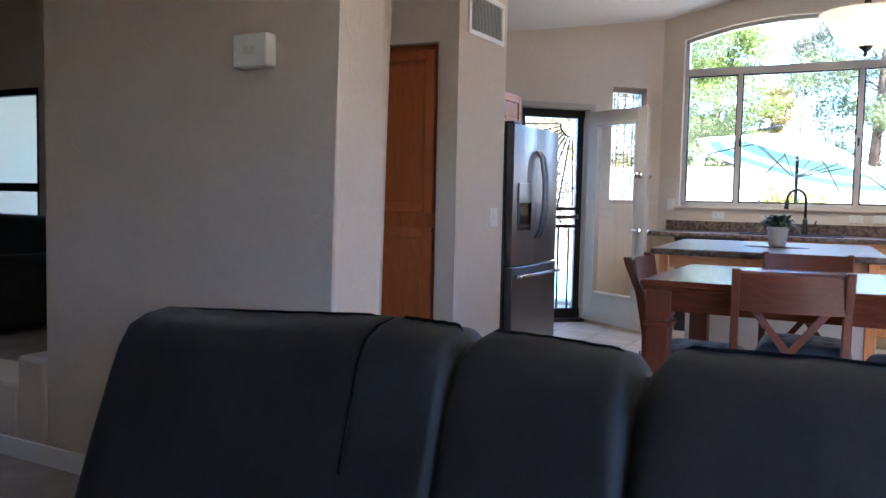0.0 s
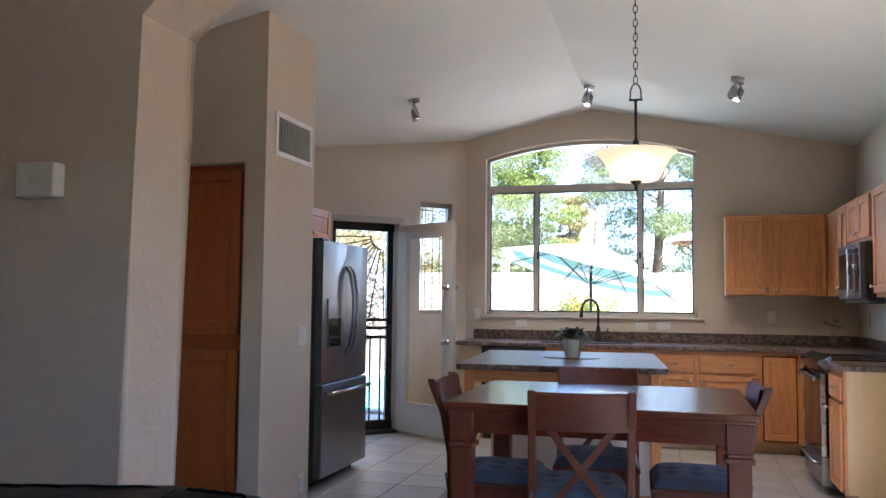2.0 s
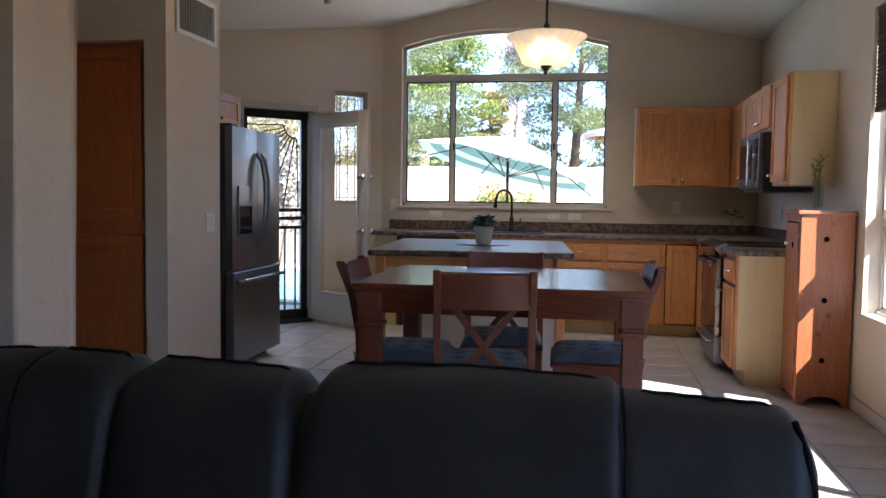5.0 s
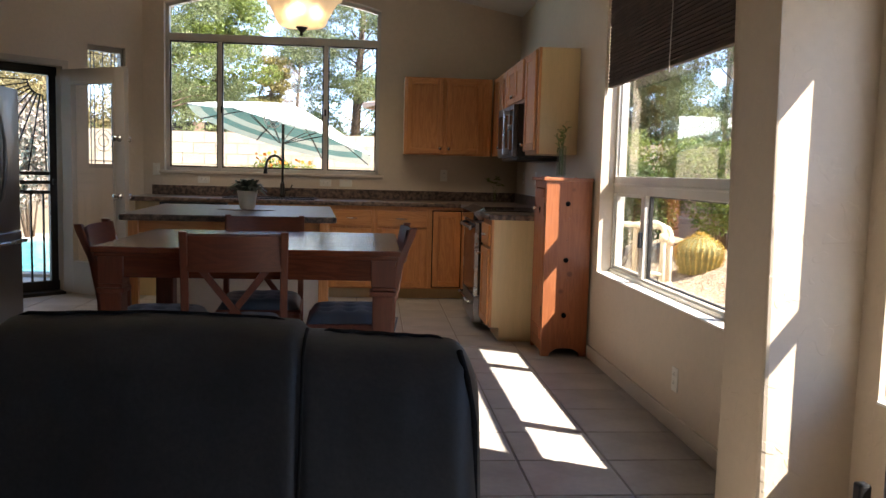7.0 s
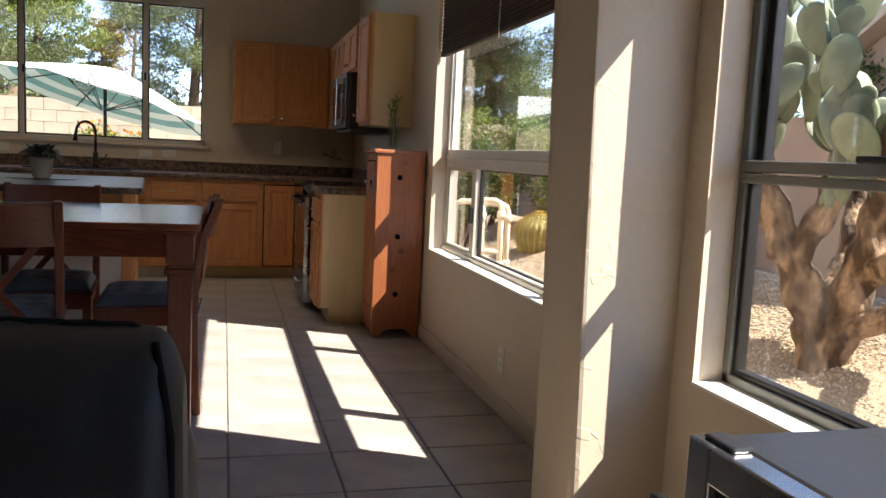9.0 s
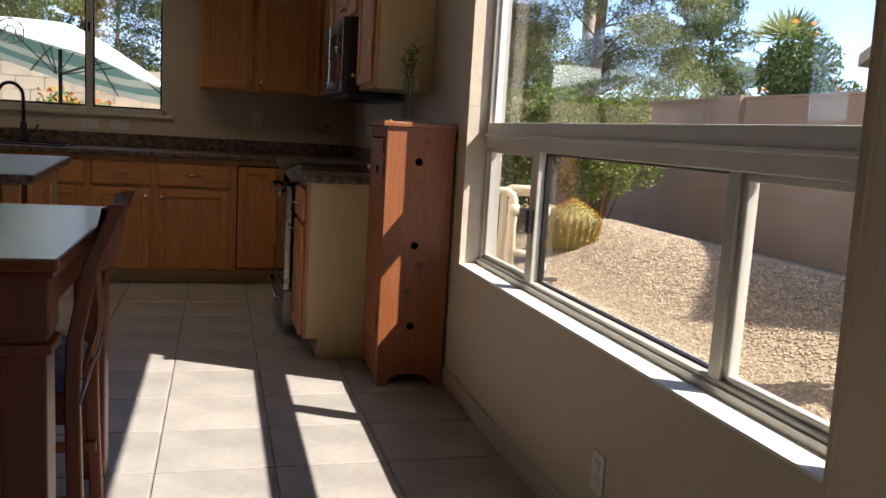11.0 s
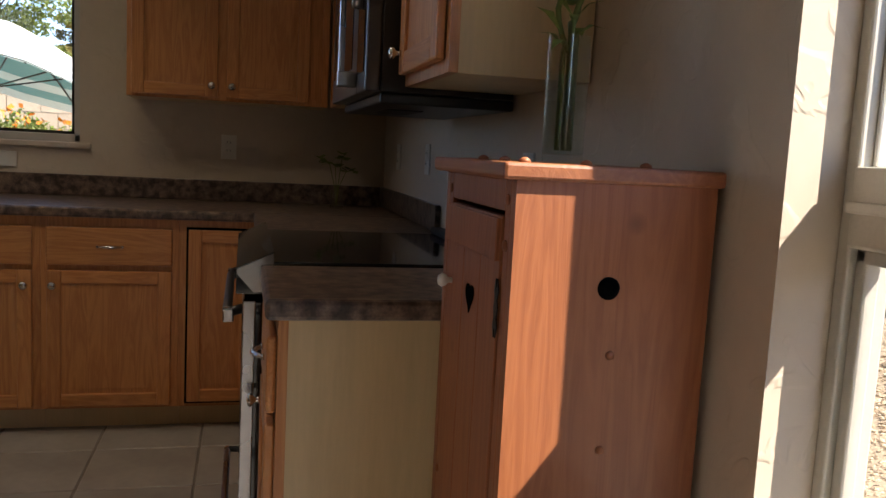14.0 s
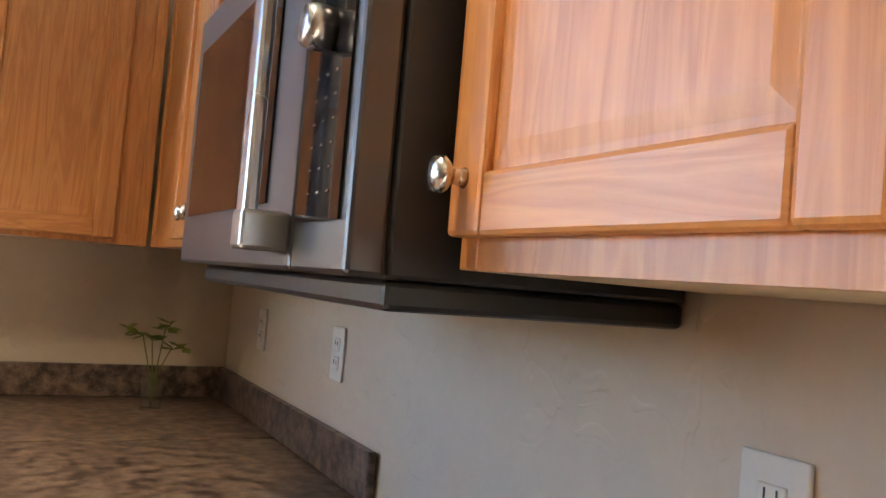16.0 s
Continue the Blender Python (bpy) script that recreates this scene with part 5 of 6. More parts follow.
pillow(bm, -HALF + 0.02, HALF - 0.02, 0.04, 0.86, 0.05, 0.36, r=0.05, puff=0.0)
part("base", bm, M["leather"], sf)
for a, c in ((-0.63, 0.015), (0.015, 0.66)):
    bm = bmesh.new()
    pillow(bm, a, c, 0.24, 0.88, 0.34, 0.50, r=0.06, puff=0.01)
    part("seat_cushion", bm, M["leather"], sf)
for s in (-1, 1):
    bm = bmesh.new()
    a, c = sorted((s * 0.64, s * HALF))
    pillow(bm, a, c, 0.10, 0.9, 0.08, 0.64, r=0.08, puff=0.0)
    part("arm", bm, M["leather"], sf)
for sx in (-0.72, 0.72):
    for y in (0.08, 0.8):
        bm = bmesh.new()
        lathe(bm, [(0.02, 0), (0.025, 0.05)], 10, m=pose(sx, y, 0))
        part("foot", bm, M["black"], sf)

# second sofa in the living room
s2 = thing("sofa", "dark sofa under the living room window", "sofa", pose(-6.7, 4.75, 0))
for nm, b in (("back", (-1.0, 1.0, 0.55, 0.8, 0.1, 0.95)), ("seat", (-1.0, 1.0, -0.1, 0.55, 0.1, 0.46)), ("arm", (-1.2, -1.0, -0.1, 0.8, 0.05, 0.65)), ("arm", (1.0, 1.2, -0.1, 0.8, 0.05, 0.65))):
    bm = bmesh.new()
    box(bm, *b, bevel=0.06, seg=4)
    part(nm, bm, M["leather"], s2)
for sx in (-1.0, 1.0):
    for y in (0.0, 0.7):
        pboxes("foot", [(sx - 0.03, sx + 0.03, y - 0.03, y + 0.03, 0, 0.12)], M["black"], s2)

# beverage cooler
bc = thing("beverage_cooler", "black beverage cooler with a stainless framed glass door", "beverage cooler", pose(1.622, 1.79, 0, 0, 0, -90))
pboxes("body", [(0.0, 0.50, 0.04, 0.56, 0.02, 0.838)], M["black"], bc, bevel=0.006)
dd = pboxes("door", [(0.045, 0.455, 0.008, 0.03, 0.08, 0.795)], M["black_glass"], bc, "dark glass door")
for b in [(0.0, 0.045, 0.03, 0.84), (0.455, 0.50, 0.03, 0.84), (0.045, 0.455, 0.795, 0.84), (0.045, 0.455, 0.03, 0.08)]:
    pboxes("door_frame", [(b[0], b[1], 0.0, 0.036, b[2], b[3])], M["steel"], dd, "stainless steel", bevel=0.003)
bm = bmesh.new()
tube(bm, [(0.03, 0.0, 0.74), (0.03, -0.045, 0.74)], 0.008, 8)
tube(bm, [(0.03, 0.0, 0.40), (0.03, -0.045, 0.40)], 0.008, 8)
box(bm, 0.02, 0.04, -0.06, -0.042, 0.36, 0.78, bevel=0.004)
part("handle", bm, M["black"], dd, "black bar handle")
pboxes("hinge", [(0.012, 0.07, 0.012, 0.042, 0.838, 0.846)], M["black"], bc, bevel=0.004)
for x in (0.05, 0.45):
    for y in (0.1, 0.5):
        bm = bmesh.new()
        lathe(bm, [(0.015, 0), (0.015, 0.021)], 10, m=pose(x, y, 0))
        part("foot", bm, M["black"], bc)

# ---- pendant lamp ----
pz = vault(0.493)
pl = thing("pendant_lamp", "bronze chain pendant with a flared alabaster glass bowl, lit", "pendant lamp", pose(0.493, 5.0, pz))
bm = bmesh.new()
lathe(bm, [(0.018, -0.055), (0.03, -0.045), (0.062, -0.03), (0.068, -0.012), (0.068, 0.01)], 24)
part("canopy", bm, M["bronze"], pl)
nl = 17
for k in range(nl):
    z = -0.06 - k * 0.0375
    bm = bmesh.new()
    tube(bm, [(0.011 * math.cos(t), 0, z - 0.018 + 0.023 * math.sin(t)) for t in [j * math.pi / 6 for j in range(13)]], 0.0026, 6, False)
    part("chain_link", bm, M["bronze"], pl, m=pose(0, 0, 0, 0, 0, 90 * (k % 2)))
zc = -0.06 - nl * 0.0375
zr = 2.066 - pz
bm = bmesh.new()
tube(bm, [(-0.028, 0, zc - 0.085), (-0.026, 0, zc - 0.035), (-0.014, 0, zc - 0.008), (0, 0, zc), (0.014, 0, zc - 0.008), (0.026, 0, zc - 0.035), (0.028, 0, zc - 0.085)], 0.004, 8)
box(bm, -0.034, 0.034, -0.006, 0.006, zc - 0.092, zc - 0.082)
part("loop", bm, M["bronze"], pl)
bm = bmesh.new()
lathe(bm, [(0.012, zr - 0.06), (0.014, zr + 0.002), (0.016, zr + 0.006), (0.016, zr + 0.062), (0.010, zr + 0.07), (0.0072, zr + 0.08), (0.0072, zc - 0.10), (0.009, zc - 0.098), (0.009, zc - 0.09)], 14)
part("stem", bm, M["bronze"], pl)
bm = bmesh.new()
prof = [(0.03, -0.146), (0.100, -0.143), (0.115, -0.137), (0.123, -0.124), (0.138, -0.090), (0.160, -0.048), (0.182, -0.016), (0.205, -0.002), (0.204, 0.005), (0.196, 0.004), (0.174, -0.014), (0.152, -0.048), (0.130, -0.090), (0.115, -0.122), (0.096, -0.136), (0.03, -0.139)]
lathe(bm, [(r, z + zr) for r, z in prof], 96, cap=False)
for v in bm.verts:
    k = 1 + 0.014 * math.cos(24 * math.atan2(v.co.y, v.co.x))
    v.co.x, v.co.y = v.co.x * k, v.co.y * k
part("shade", bm, M["shade"], pl, "frosted cream glass bowl")
bm = bmesh.new()
lathe(bm, [(0.002, zr - 0.192), (0.010, zr - 0.184), (0.007, zr - 0.174), (0.015, zr - 0.165), (0.030, zr - 0.149), (0.033, zr - 0.142)], 16)
part("finial", bm, M["bronze"], pl)
for k in range(3):
    bm = bmesh.new()
    a = k * 2.094 + 0.4
    lathe(bm, [(0.002, -0.04), (0.024, -0.03), (0.03, -0.005), (0.02, 0.02), (0.012, 0.03)], 12, m=pose(0.075 * math.cos(a), 0.075 * math.sin(a), zr - 0.062))
    part("bulb", bm, M["bulb"], pl, "glowing warm bulb")


# ceiling spotlights
def spot(x, y, turn, label):
    z = vault(x)
    t = thing("ceiling_spotlight", label, "spotlight", pose(x, y, z, 0, 0, turn), "spotlights on the kitchen ceiling")
    bm = bmesh.new()
    lathe(bm, [(0.04, -0.022), (0.05, -0.018), (0.05, 0.012)], 24)
    box(bm, -0.08, 0.08, -0.018, 0.018, -0.035, -0.02, bevel=0.004)
    part("base", bm, M["steel"], t, "polished nickel plate")
    for s, tilt in ((-1, 14), (1, 24)):
        bm = bmesh.new()
        tube(bm, [(s * 0.055, 0, -0.03), (s * 0.055, 0, -0.075)], 0.007, 8)
        lathe(bm, [(0.030, -0.085), (0.032, -0.07), (0.026, 0.0), (0.02, 0.012), (0.004, 0.014)], 18, m=pose(s * 0.055, 0, -0.085, 18, tilt, 0))
        h = part("head", bm, M["steel"], t)
        bm = bmesh.new()
        lathe(bm, [(0.024, -0.0865), (0.002, -0.088)], 16, m=pose(s * 0.055, 0, -0.085, 18, tilt, 0))
        part("lens", bm, M["bulb"] if s > 0 else M["slot"], h)
    return t


spot(-1.405, 7.15, -68, "nickel double spotlight with one lamp lit")
spot(-0.03, 8.0, 80, "nickel double spotlight near the ridge")
spot(1.16, 7.15, 62, "nickel double spotlight on the sloping ceiling")


# switches, outlets, vent, chime
def plate(name, label, cat, m, w, h, kind):
    t = thing(name, label, cat, m)
    pboxes("cover", [(-w / 2, w / 2, -0.006, 0, -h / 2, h / 2)], M["plate"], t, bevel=0.002)
    if kind == "outlet":
        for z in (-0.02, 0.02):
            p = pboxes("receptacle", [(-0.0165, 0.0165, -0.0085, -0.004, z - 0.0145, z + 0.0145)], M["plate"], t, bevel=0.003)
            pboxes("slot", [(-0.008, -0.006, -0.0092, -0.008, z - 0.002, z + 0.008), (0.006, 0.008, -0.0092, -0.008, z - 0.002, z + 0.007)], M["slot"], p)
    elif kind == "gfci":
        p = pboxes("receptacle", [(-0.0165, 0.0165, -0.0085, -0.004, -0.034, 0.034)], M["plate"], t, bevel=0.002)
        for z in (-0.024, 0.024):
            pboxes("slot", [(-0.008, -0.006, -0.0092, -0.008, z - 0.004, z + 0.006), (0.006, 0.008, -0.0092, -0.008, z - 0.004, z + 0.006)], M["slot"], p)
        pboxes("reset_button", [(-0.007, 0.007, -0.0105, -0.008, 0.001, 0.008)], M["red_plastic"], p)
        pboxes("test_button", [(-0.007, 0.007, -0.0105, -0.008, -0.008, -0.001)], M["slot"], p)
    elif kind == "outlet_h":
        for x in (-0.02, 0.02):
            p = pboxes("receptacle", [(x - 0.0145, x + 0.0145, -0.0085, -0.004, -0.0165, 0.0165)], M["plate"], t, bevel=0.003)
            pboxes("slot", [(x - 0.002, x + 0.007, -0.0092, -0.008, -0.008, -0.006), (x - 0.002, x + 0.007, -0.0092, -0.008, 0.006, 0.008)], M["slot"], p)
    else:
        n_ = int(kind[-1])
        for k in range(n_):
            x = (k - (n_ - 1) / 2) * 0.046
            pboxes("rocker", [(x - 0.016, x + 0.016, -0.009, -0.004, -0.033, 0.033)], M["plate"], t, bevel=0.003)
    return t


yb = YB - 0.0005
plate("wall_outlet", "ivory outlet plate set sideways under the window", "outlet", pose(-0.808, yb, 1.073), 0.115, 0.07, "outlet_h")
plate("wall_outlet", "ivory outlet plate set sideways under the window", "outlet", pose(0.385, yb, 1.068), 0.115, 0.07, "outlet_h")
plate("switch_plate", "blank ivory plate set sideways under the window", "switch", pose(0.587, yb, 1.070), 0.125, 0.07, "switch0")
plate("wall_outlet", "ivory outlet above the worktop", "outlet", pose(1.57, yb, 1.171), 0.07, 0.115, "outlet")
plate("light_switch", "ivory light switch beside the window", "switch", pose(-1.262, yb, 1.165), 0.07, 0.115, "switch1")
plate("wall_outlet", "ivory outlet on the side wall above the worktop", "outlet", pose(XR - 0.0005, 7.95, 1.168, 0, 0, -90), 0.07, 0.115, "outlet")
plate("wall_outlet", "ivory outlet in the corner of the side wall", "outlet", pose(XR - 0.0005, 8.55, 1.168, 0, 0, -90), 0.07, 0.115, "outlet")
plate("wall_outlet", "ivory safety outlet with a red button", "outlet", pose(XR - 0.0005, 6.815, 1.145, 0, 0, -90), 0.078, 0.122, "gfci")
plate("wall_outlet", "ivory outlet low on the wall under the window", "outlet", pose(XR - 0.0005, 4.395, 0.25, 0, 0, -90), 0.07, 0.115, "outlet")
plate("light_switch", "ivory double light switch on the pantry wall", "switch", pose(PX + 0.0005, 5.37, 1.07, 0, 0, 90), 0.115, 0.115, "switch2")
plate("wall_outlet", "ivory outlet low on the pantry wall", "outlet", pose(PX + 0.0005, 5.40, 0.17, 0, 0, 90), 0.07, 0.115, "outlet")

vt = thing("air_vent", "white return air grille high on the pantry wall", "vent", pose(PX + 0.0005, 5.205, 2.26, 0, 0, 90))
pboxes("frame", [(-0.245, -0.215, -0.012, 0, -0.13, 0.13), (0.215, 0.245, -0.012, 0, -0.13, 0.13), (-0.215, 0.215, -0.012, 0, -0.13, -0.10), (-0.215, 0.215, -0.012, 0, 0.10, 0.13)], M["white"], vt, bevel=0.003)
pboxes("backing", [(-0.22, 0.22, -0.002, 0, -0.105, 0.105)], M["slot"], vt)
for k in range(22):
    x = -0.205 + k * 0.0195
    pboxes("slat", [(-0.007, 0.007, -0.0015, 0.0015, -0.1, 0.1)], M["white"], vt, m=pose(x, -0.006, 0, 0, 0, 35))

cm = thing("door_chime", "white plastic door chime box on the wall", "door chime", pose(-1.345, YA - 0.0005, 1.678))
bm = bmesh.new()
box(bm, -0.0755, 0.0755, -0.056, 0, -0.057, 0.057, bevel=0.008)
part("cover", bm, M["plate"], cm)
bm = bmesh.new()
box(bm, -0.024, 0.024, -0.0575, -0.056, -0.015, 0.015, bevel=0.0005, seg=1, m=pose(0, 0, 0, 0, 0, 0))
part("badge", bm, M["ceramic"], cm)

# sink, tap, potted plant
sk = thing("sink", "dark drop-in kitchen sink", "sink", pose(-0.10, 8.60, 0.915))
bm = bmesh.new()
for b in [(-0.42, 0.42, -0.25, -0.22), (-0.42, 0.42, 0.17, 0.25), (-0.42, -0.385, -0.25, 0.25), (0.385, 0.42, -0.25, 0.25)]:
    box(bm, *b, 0.0, 0.012, bevel=0.004)
part("rim", bm, M["black"], sk)
tp = thing("kitchen_tap", "oil-rubbed bronze gooseneck kitchen tap", "tap", pose(-0.02, 8.78, 0.927))
bm = bmesh.new()
lathe(bm, [(0.028, 0), (0.028, 0.02), (0.022, 0.03), (0.022, 0.12), (0.014, 0.14)], 16)
part("body", bm, M["bronze"], tp)
bm = bmesh.new()
pts = [(0, 0, 0.12), (0, 0, 0.30)] + [(-0.075 + 0.075 * math.cos(t), -0.03 * (1 - math.cos(t)), 0.30 + 0.095 * math.sin(t)) for t in [k * math.pi / 10 for k in range(1, 11)]]
tube(bm, pts, 0.012, 10)
part("spout", bm, M["bronze"], tp)
bm = bmesh.new()
tube(bm, [(-0.15, -0.06, 0.30), (-0.158, -0.062, 0.22)], [0.015, 0.021], 10)
part("spray_head", bm, M["bronze"], tp)
bm = bmesh.new()
tube(bm, [(0.02, 0, 0.06), (0.075, -0.01, 0.07), (0.095, -0.01, 0.12)], 0.007, 8)
part("lever", bm, M["bronze"], tp)

pp = thing("potted_plant", "small succulent in a cream ceramic pot on the island", "plant", pose(0.0, 6.45, 0.912))
bm = bmesh.new()
lathe(bm, [(0.04, 0), (0.052, 0.01), (0.066, 0.11), (0.070, 0.115), (0.070, 0.128), (0.058, 0.128), (0.052, 0.10), (0.002, 0.10)], 24)
part("pot", bm, M["ceramic"], pp, "cream ceramic pot")
bm = bmesh.new()
for k in range(70):
    t, up = random.uniform(0, 6.28), random.uniform(0.0, 1.0)
    L = random.uniform(0.09, 0.16)
    b0 = Vector((0.03 * math.cos(t), 0.03 * math.sin(t), 0.12))
    tip = b0 + Vector((math.cos(t) * L * (1.1 - 0.6 * up), math.sin(t) * L * (1.1 - 0.6 * up), L * (0.95 * up - 0.25)))
    sd = Vector((-math.sin(t), math.cos(t), 0)) * random.uniform(0.012, 0.02)
    md = b0.lerp(tip, 0.6) + Vector((0, 0, 0.035))
    q = [bm.verts.new(p) for p in (b0, md + sd, tip, md - sd)]
    bm.faces.new(q)
part("leaves", bm, M["leaf_succulent"], pp)
dl = thing("lace_doily", "round dark openwork doily under the pot", "doily", pose(0.0, 6.45, 0.9105))
bm = bmesh.new()
lathe(bm, [(0.20, 0), (0.20, 0.002), (0.002, 0.0025)], 40)
part("cloth", bm, M["counter"], dl)

# sprig in a small glass in the corner of the worktop
gj = thing("glass_jar", "small clear glass with green sprigs in the worktop corner", "jar", pose(2.06, 8.70, 0.915))
bm = bmesh.new()
lathe(bm, [(0.026, 0), (0.030, 0.004), (0.030, 0.085), (0.027, 0.085), (0.027, 0.008), (0.002, 0.008)], 20)
part("jar", bm, g, gj).visible_shadow = False
for k in range(4):
    bm = bmesh.new()
    a = k * 1.7
    pts = [(0, 0, 0.01), (0.01 * math.cos(a), 0.01 * math.sin(a), 0.10), (0.04 * math.cos(a), 0.04 * math.sin(a), 0.17 + 0.02 * k), (0.075 * math.cos(a), 0.075 * math.sin(a), 0.18 + 0.025 * k)]
    tube(bm, pts, 0.0018, 5)
    for i in range(9):
        b0 = Vector(pts[2]).lerp(Vector(pts[3]), random.random())
        t = random.uniform(0, 6.28)
        tip = b0 + Vector((0.042 * math.cos(t), 0.042 * math.sin(t), random.uniform(-0.015, 0.02)))
        sd = Vector((-math.sin(t), math.cos(t), 0.3)) * 0.015
        md = b0.lerp(tip, 0.55)
        bm.faces.new([bm.verts.new(p) for p in (b0, md + sd, tip, md - sd)])
    part("sprig", bm, M["leaf_bright"], gj, "green leafy sprig")


# ---- outside ----
def ground_z(x, y):
    """Low gravel berm along the side wall."""
    k = max(0.0, min(1.0, (x - 3.3) / 1.8))
    f = max(0.0, min(1.0, (x - 5.3) / 1.4))
    g = max(0.0, min(1.0, (y - 2.5) / 2.5)) * max(0.0, min(1.0, (18 - y) / 4))
    return -0.12 + (0.44 * (k * k * (3 - 2 * k)) - 0.22 * (f * f * (3 - 2 * f))) * g


bm = bmesh.new()
# one sheet from the house to the horizon
gx = [-3000, -300, -60, -20, -9] + [-6 + 2 * k for k in range(4)] + [2.45 + 0.35 * k for k in range(14)] + [9, 14, 30, 80, 300, 3000]
gy = [-3000, -300, -60, -15, -5, 0] + [1.0 + 0.6 * k for k in range(24)] + [17, 20, 30, 80, 300, 3000]
vs = [[bm.verts.new((x, y, ground_z(x, y))) for x in gx] for y in gy]
for j in range(len(gy) - 1):
    for i in range(len(gx) - 1):
        bm.faces.new((vs[j][i], vs[j][i + 1], vs[j + 1][i + 1], vs[j + 1][i])).smooth = True
tagged(part("ground", bm, M["gravel"]), "tan desert gravel ground", "ground", kind="structure")
solid("pool_deck", [(-14, -1.0, 9.2, 16.0, -0.13, -0.10), (-1.0, 2.4, 9.2, 15.2, -0.13, -0.10)], M["paving"], "pale concrete pool deck", "pavement", "structure")
solid("pool", [(-9.0, -2.7, 10.4, 14.6, -0.16, -0.085)], M["water"], "turquoise swimming pool water", "water", "structure")
solid("pool_edge", [(-9.2, -2.5, 10.2, 10.4, -0.14, -0.06), (-2.7, -2.5, 10.4, 14.6, -0.14, -0.06), (-9.2, -2.5, 14.6, 14.8, -0.14, -0.06)], M["paving"], "pale pool coping", "pool edge", "structure")


def scatter_leaves(name, centres, count, size, material, parent=None, flat=0.5, seed=1):
    """Many small leaf blades in clumps: centres are (x, y, z, rx, ry, rz)."""
    rng = np.random.default_rng(seed)
    w = np.array([c[3] * c[4] * c[5] for c in centres]) ** 0.66
    pick = rng.choice(len(centres), count, p=w / w.sum())
    c = np.array(centres)[pick]
    d = rng.normal(size=(count, 3))
    d /= np.linalg.norm(d, axis=1)[:, None]
    r = rng.uniform(0.35, 1.0, count) ** 0.6
    p = c[:, :3] + d * r[:, None] * c[:, 3:]
    a = rng.normal(size=(count, 3))
    a /= np.linalg.norm(a, axis=1)[:, None]
    b = np.cross(a, rng.normal(size=(count, 3)))
    b /= np.linalg.norm(b, axis=1)[:, None]
    s = rng.uniform(0.6, 1.4, count)[:, None] * size
    v = np.stack([p - a * s, p + b * s * flat, p + a * s, p - b * s * flat], 1).reshape(-1, 3)
    f = np.arange(count * 4).reshape(-1, 4)
    me = bpy.data.meshes.new(name)
    me.from_pydata(v.tolist(), [], f.tolist())
    me.materials.append(material)
    ob = new(name, me)
    ob.parent = parent
    return ob


def tree(name, label, x, y, z, height, trunk_r, crown, leaf, size, count, seed, lean=0.3, bark="bark", cat="tree"):
    """Tapered trunk with limbs, and a crown of many small leaves in uneven clumps."""
    rng = random.Random(seed)
    t = thing(name, label, cat, pose(x, y, z))
    bm = bmesh.new()
    top = Vector((lean, lean * 0.3, height * 0.85))
    tr = [Vector((0, 0, -0.1)), Vector((lean * 0.1, 0, height * 0.25)), Vector((lean * 0.5, lean * 0.2, height * 0.55)), top]
    tube(bm, tr, [trunk_r, trunk_r * 0.8, trunk_r * 0.5, trunk_r * 0.15], 9)
    centres = []
    z0, z1, rad = crown
    for k in range(60):
        f = rng.random()
        zz = z0 + (z1 - z0) * f
        rr = rad * (1.0 - 0.55 * f) * rng.uniform(0.35, 1.0)
        a = rng.uniform(0, 6.28)
        base_ = tr[1].lerp(top, max(0, min(1, (zz - height * 0.3) / (height * 0.6)))) if zz > height * 0.3 else tr[1]
        tip = Vector((rr * math.cos(a) + lean * f, rr * math.sin(a), zz))
        tube(bm, [base_, base_.lerp(tip, 0.5) + Vector((0, 0, 0.06 * height * rng.random())), tip], [trunk_r * 0.13, trunk_r * 0.07, trunk_r * 0.02], 5)
        s = rad * rng.uniform(0.15, 0.30)
        centres.append((tip.x, tip.y, tip.z, s * 1.35, s * 1.35, s * 0.7))
    part("trunk", bm, M[bark], t)
    tagged(scatter_leaves("crown", centres, count, size, M[leaf], t, 0.3 if name == "pine_tree" else 0.45, seed), kind="stuff")
    return t


def shrub(label, x, y, z, h, r, leaf, size, count, seed, flowers=0):
    rng = random.Random(seed)
    t = thing("shrub", label, "shrub", pose(x, y, z))
    bm = bmesh.new()
    cs = []
    for k in range(14):
        a, rr, f = rng.uniform(0, 6.28), r * rng.uniform(0.1, 0.85), rng.uniform(0.35, 1.0)
        tip = Vector((rr * math.cos(a), rr * math.sin(a), h * f))
        tube(bm, [(0.15 * tip.x, 0.15 * tip.y, -0.05), (0.5 * tip.x, 0.5 * tip.y, tip.z * 0.55), tip], [0.02, 0.012, 0.005], 5)
        cs.append((tip.x, tip.y, tip.z, r * 0.38, r * 0.38, h * 0.2))
    part("stem", bm, M["bark"], t)
    tagged(scatter_leaves("foliage", cs, count, size, M[leaf], t, 0.5, seed), kind="stuff")
    if flowers:
        tagged(scatter_leaves("flowers", [(c[0], c[1], c[2] + h * 0.1, c[3], c[4], c[5]) for c in cs], flowers, size * 1.2, M["petal"], t, 0.9, seed + 1), kind="stuff")
    return t


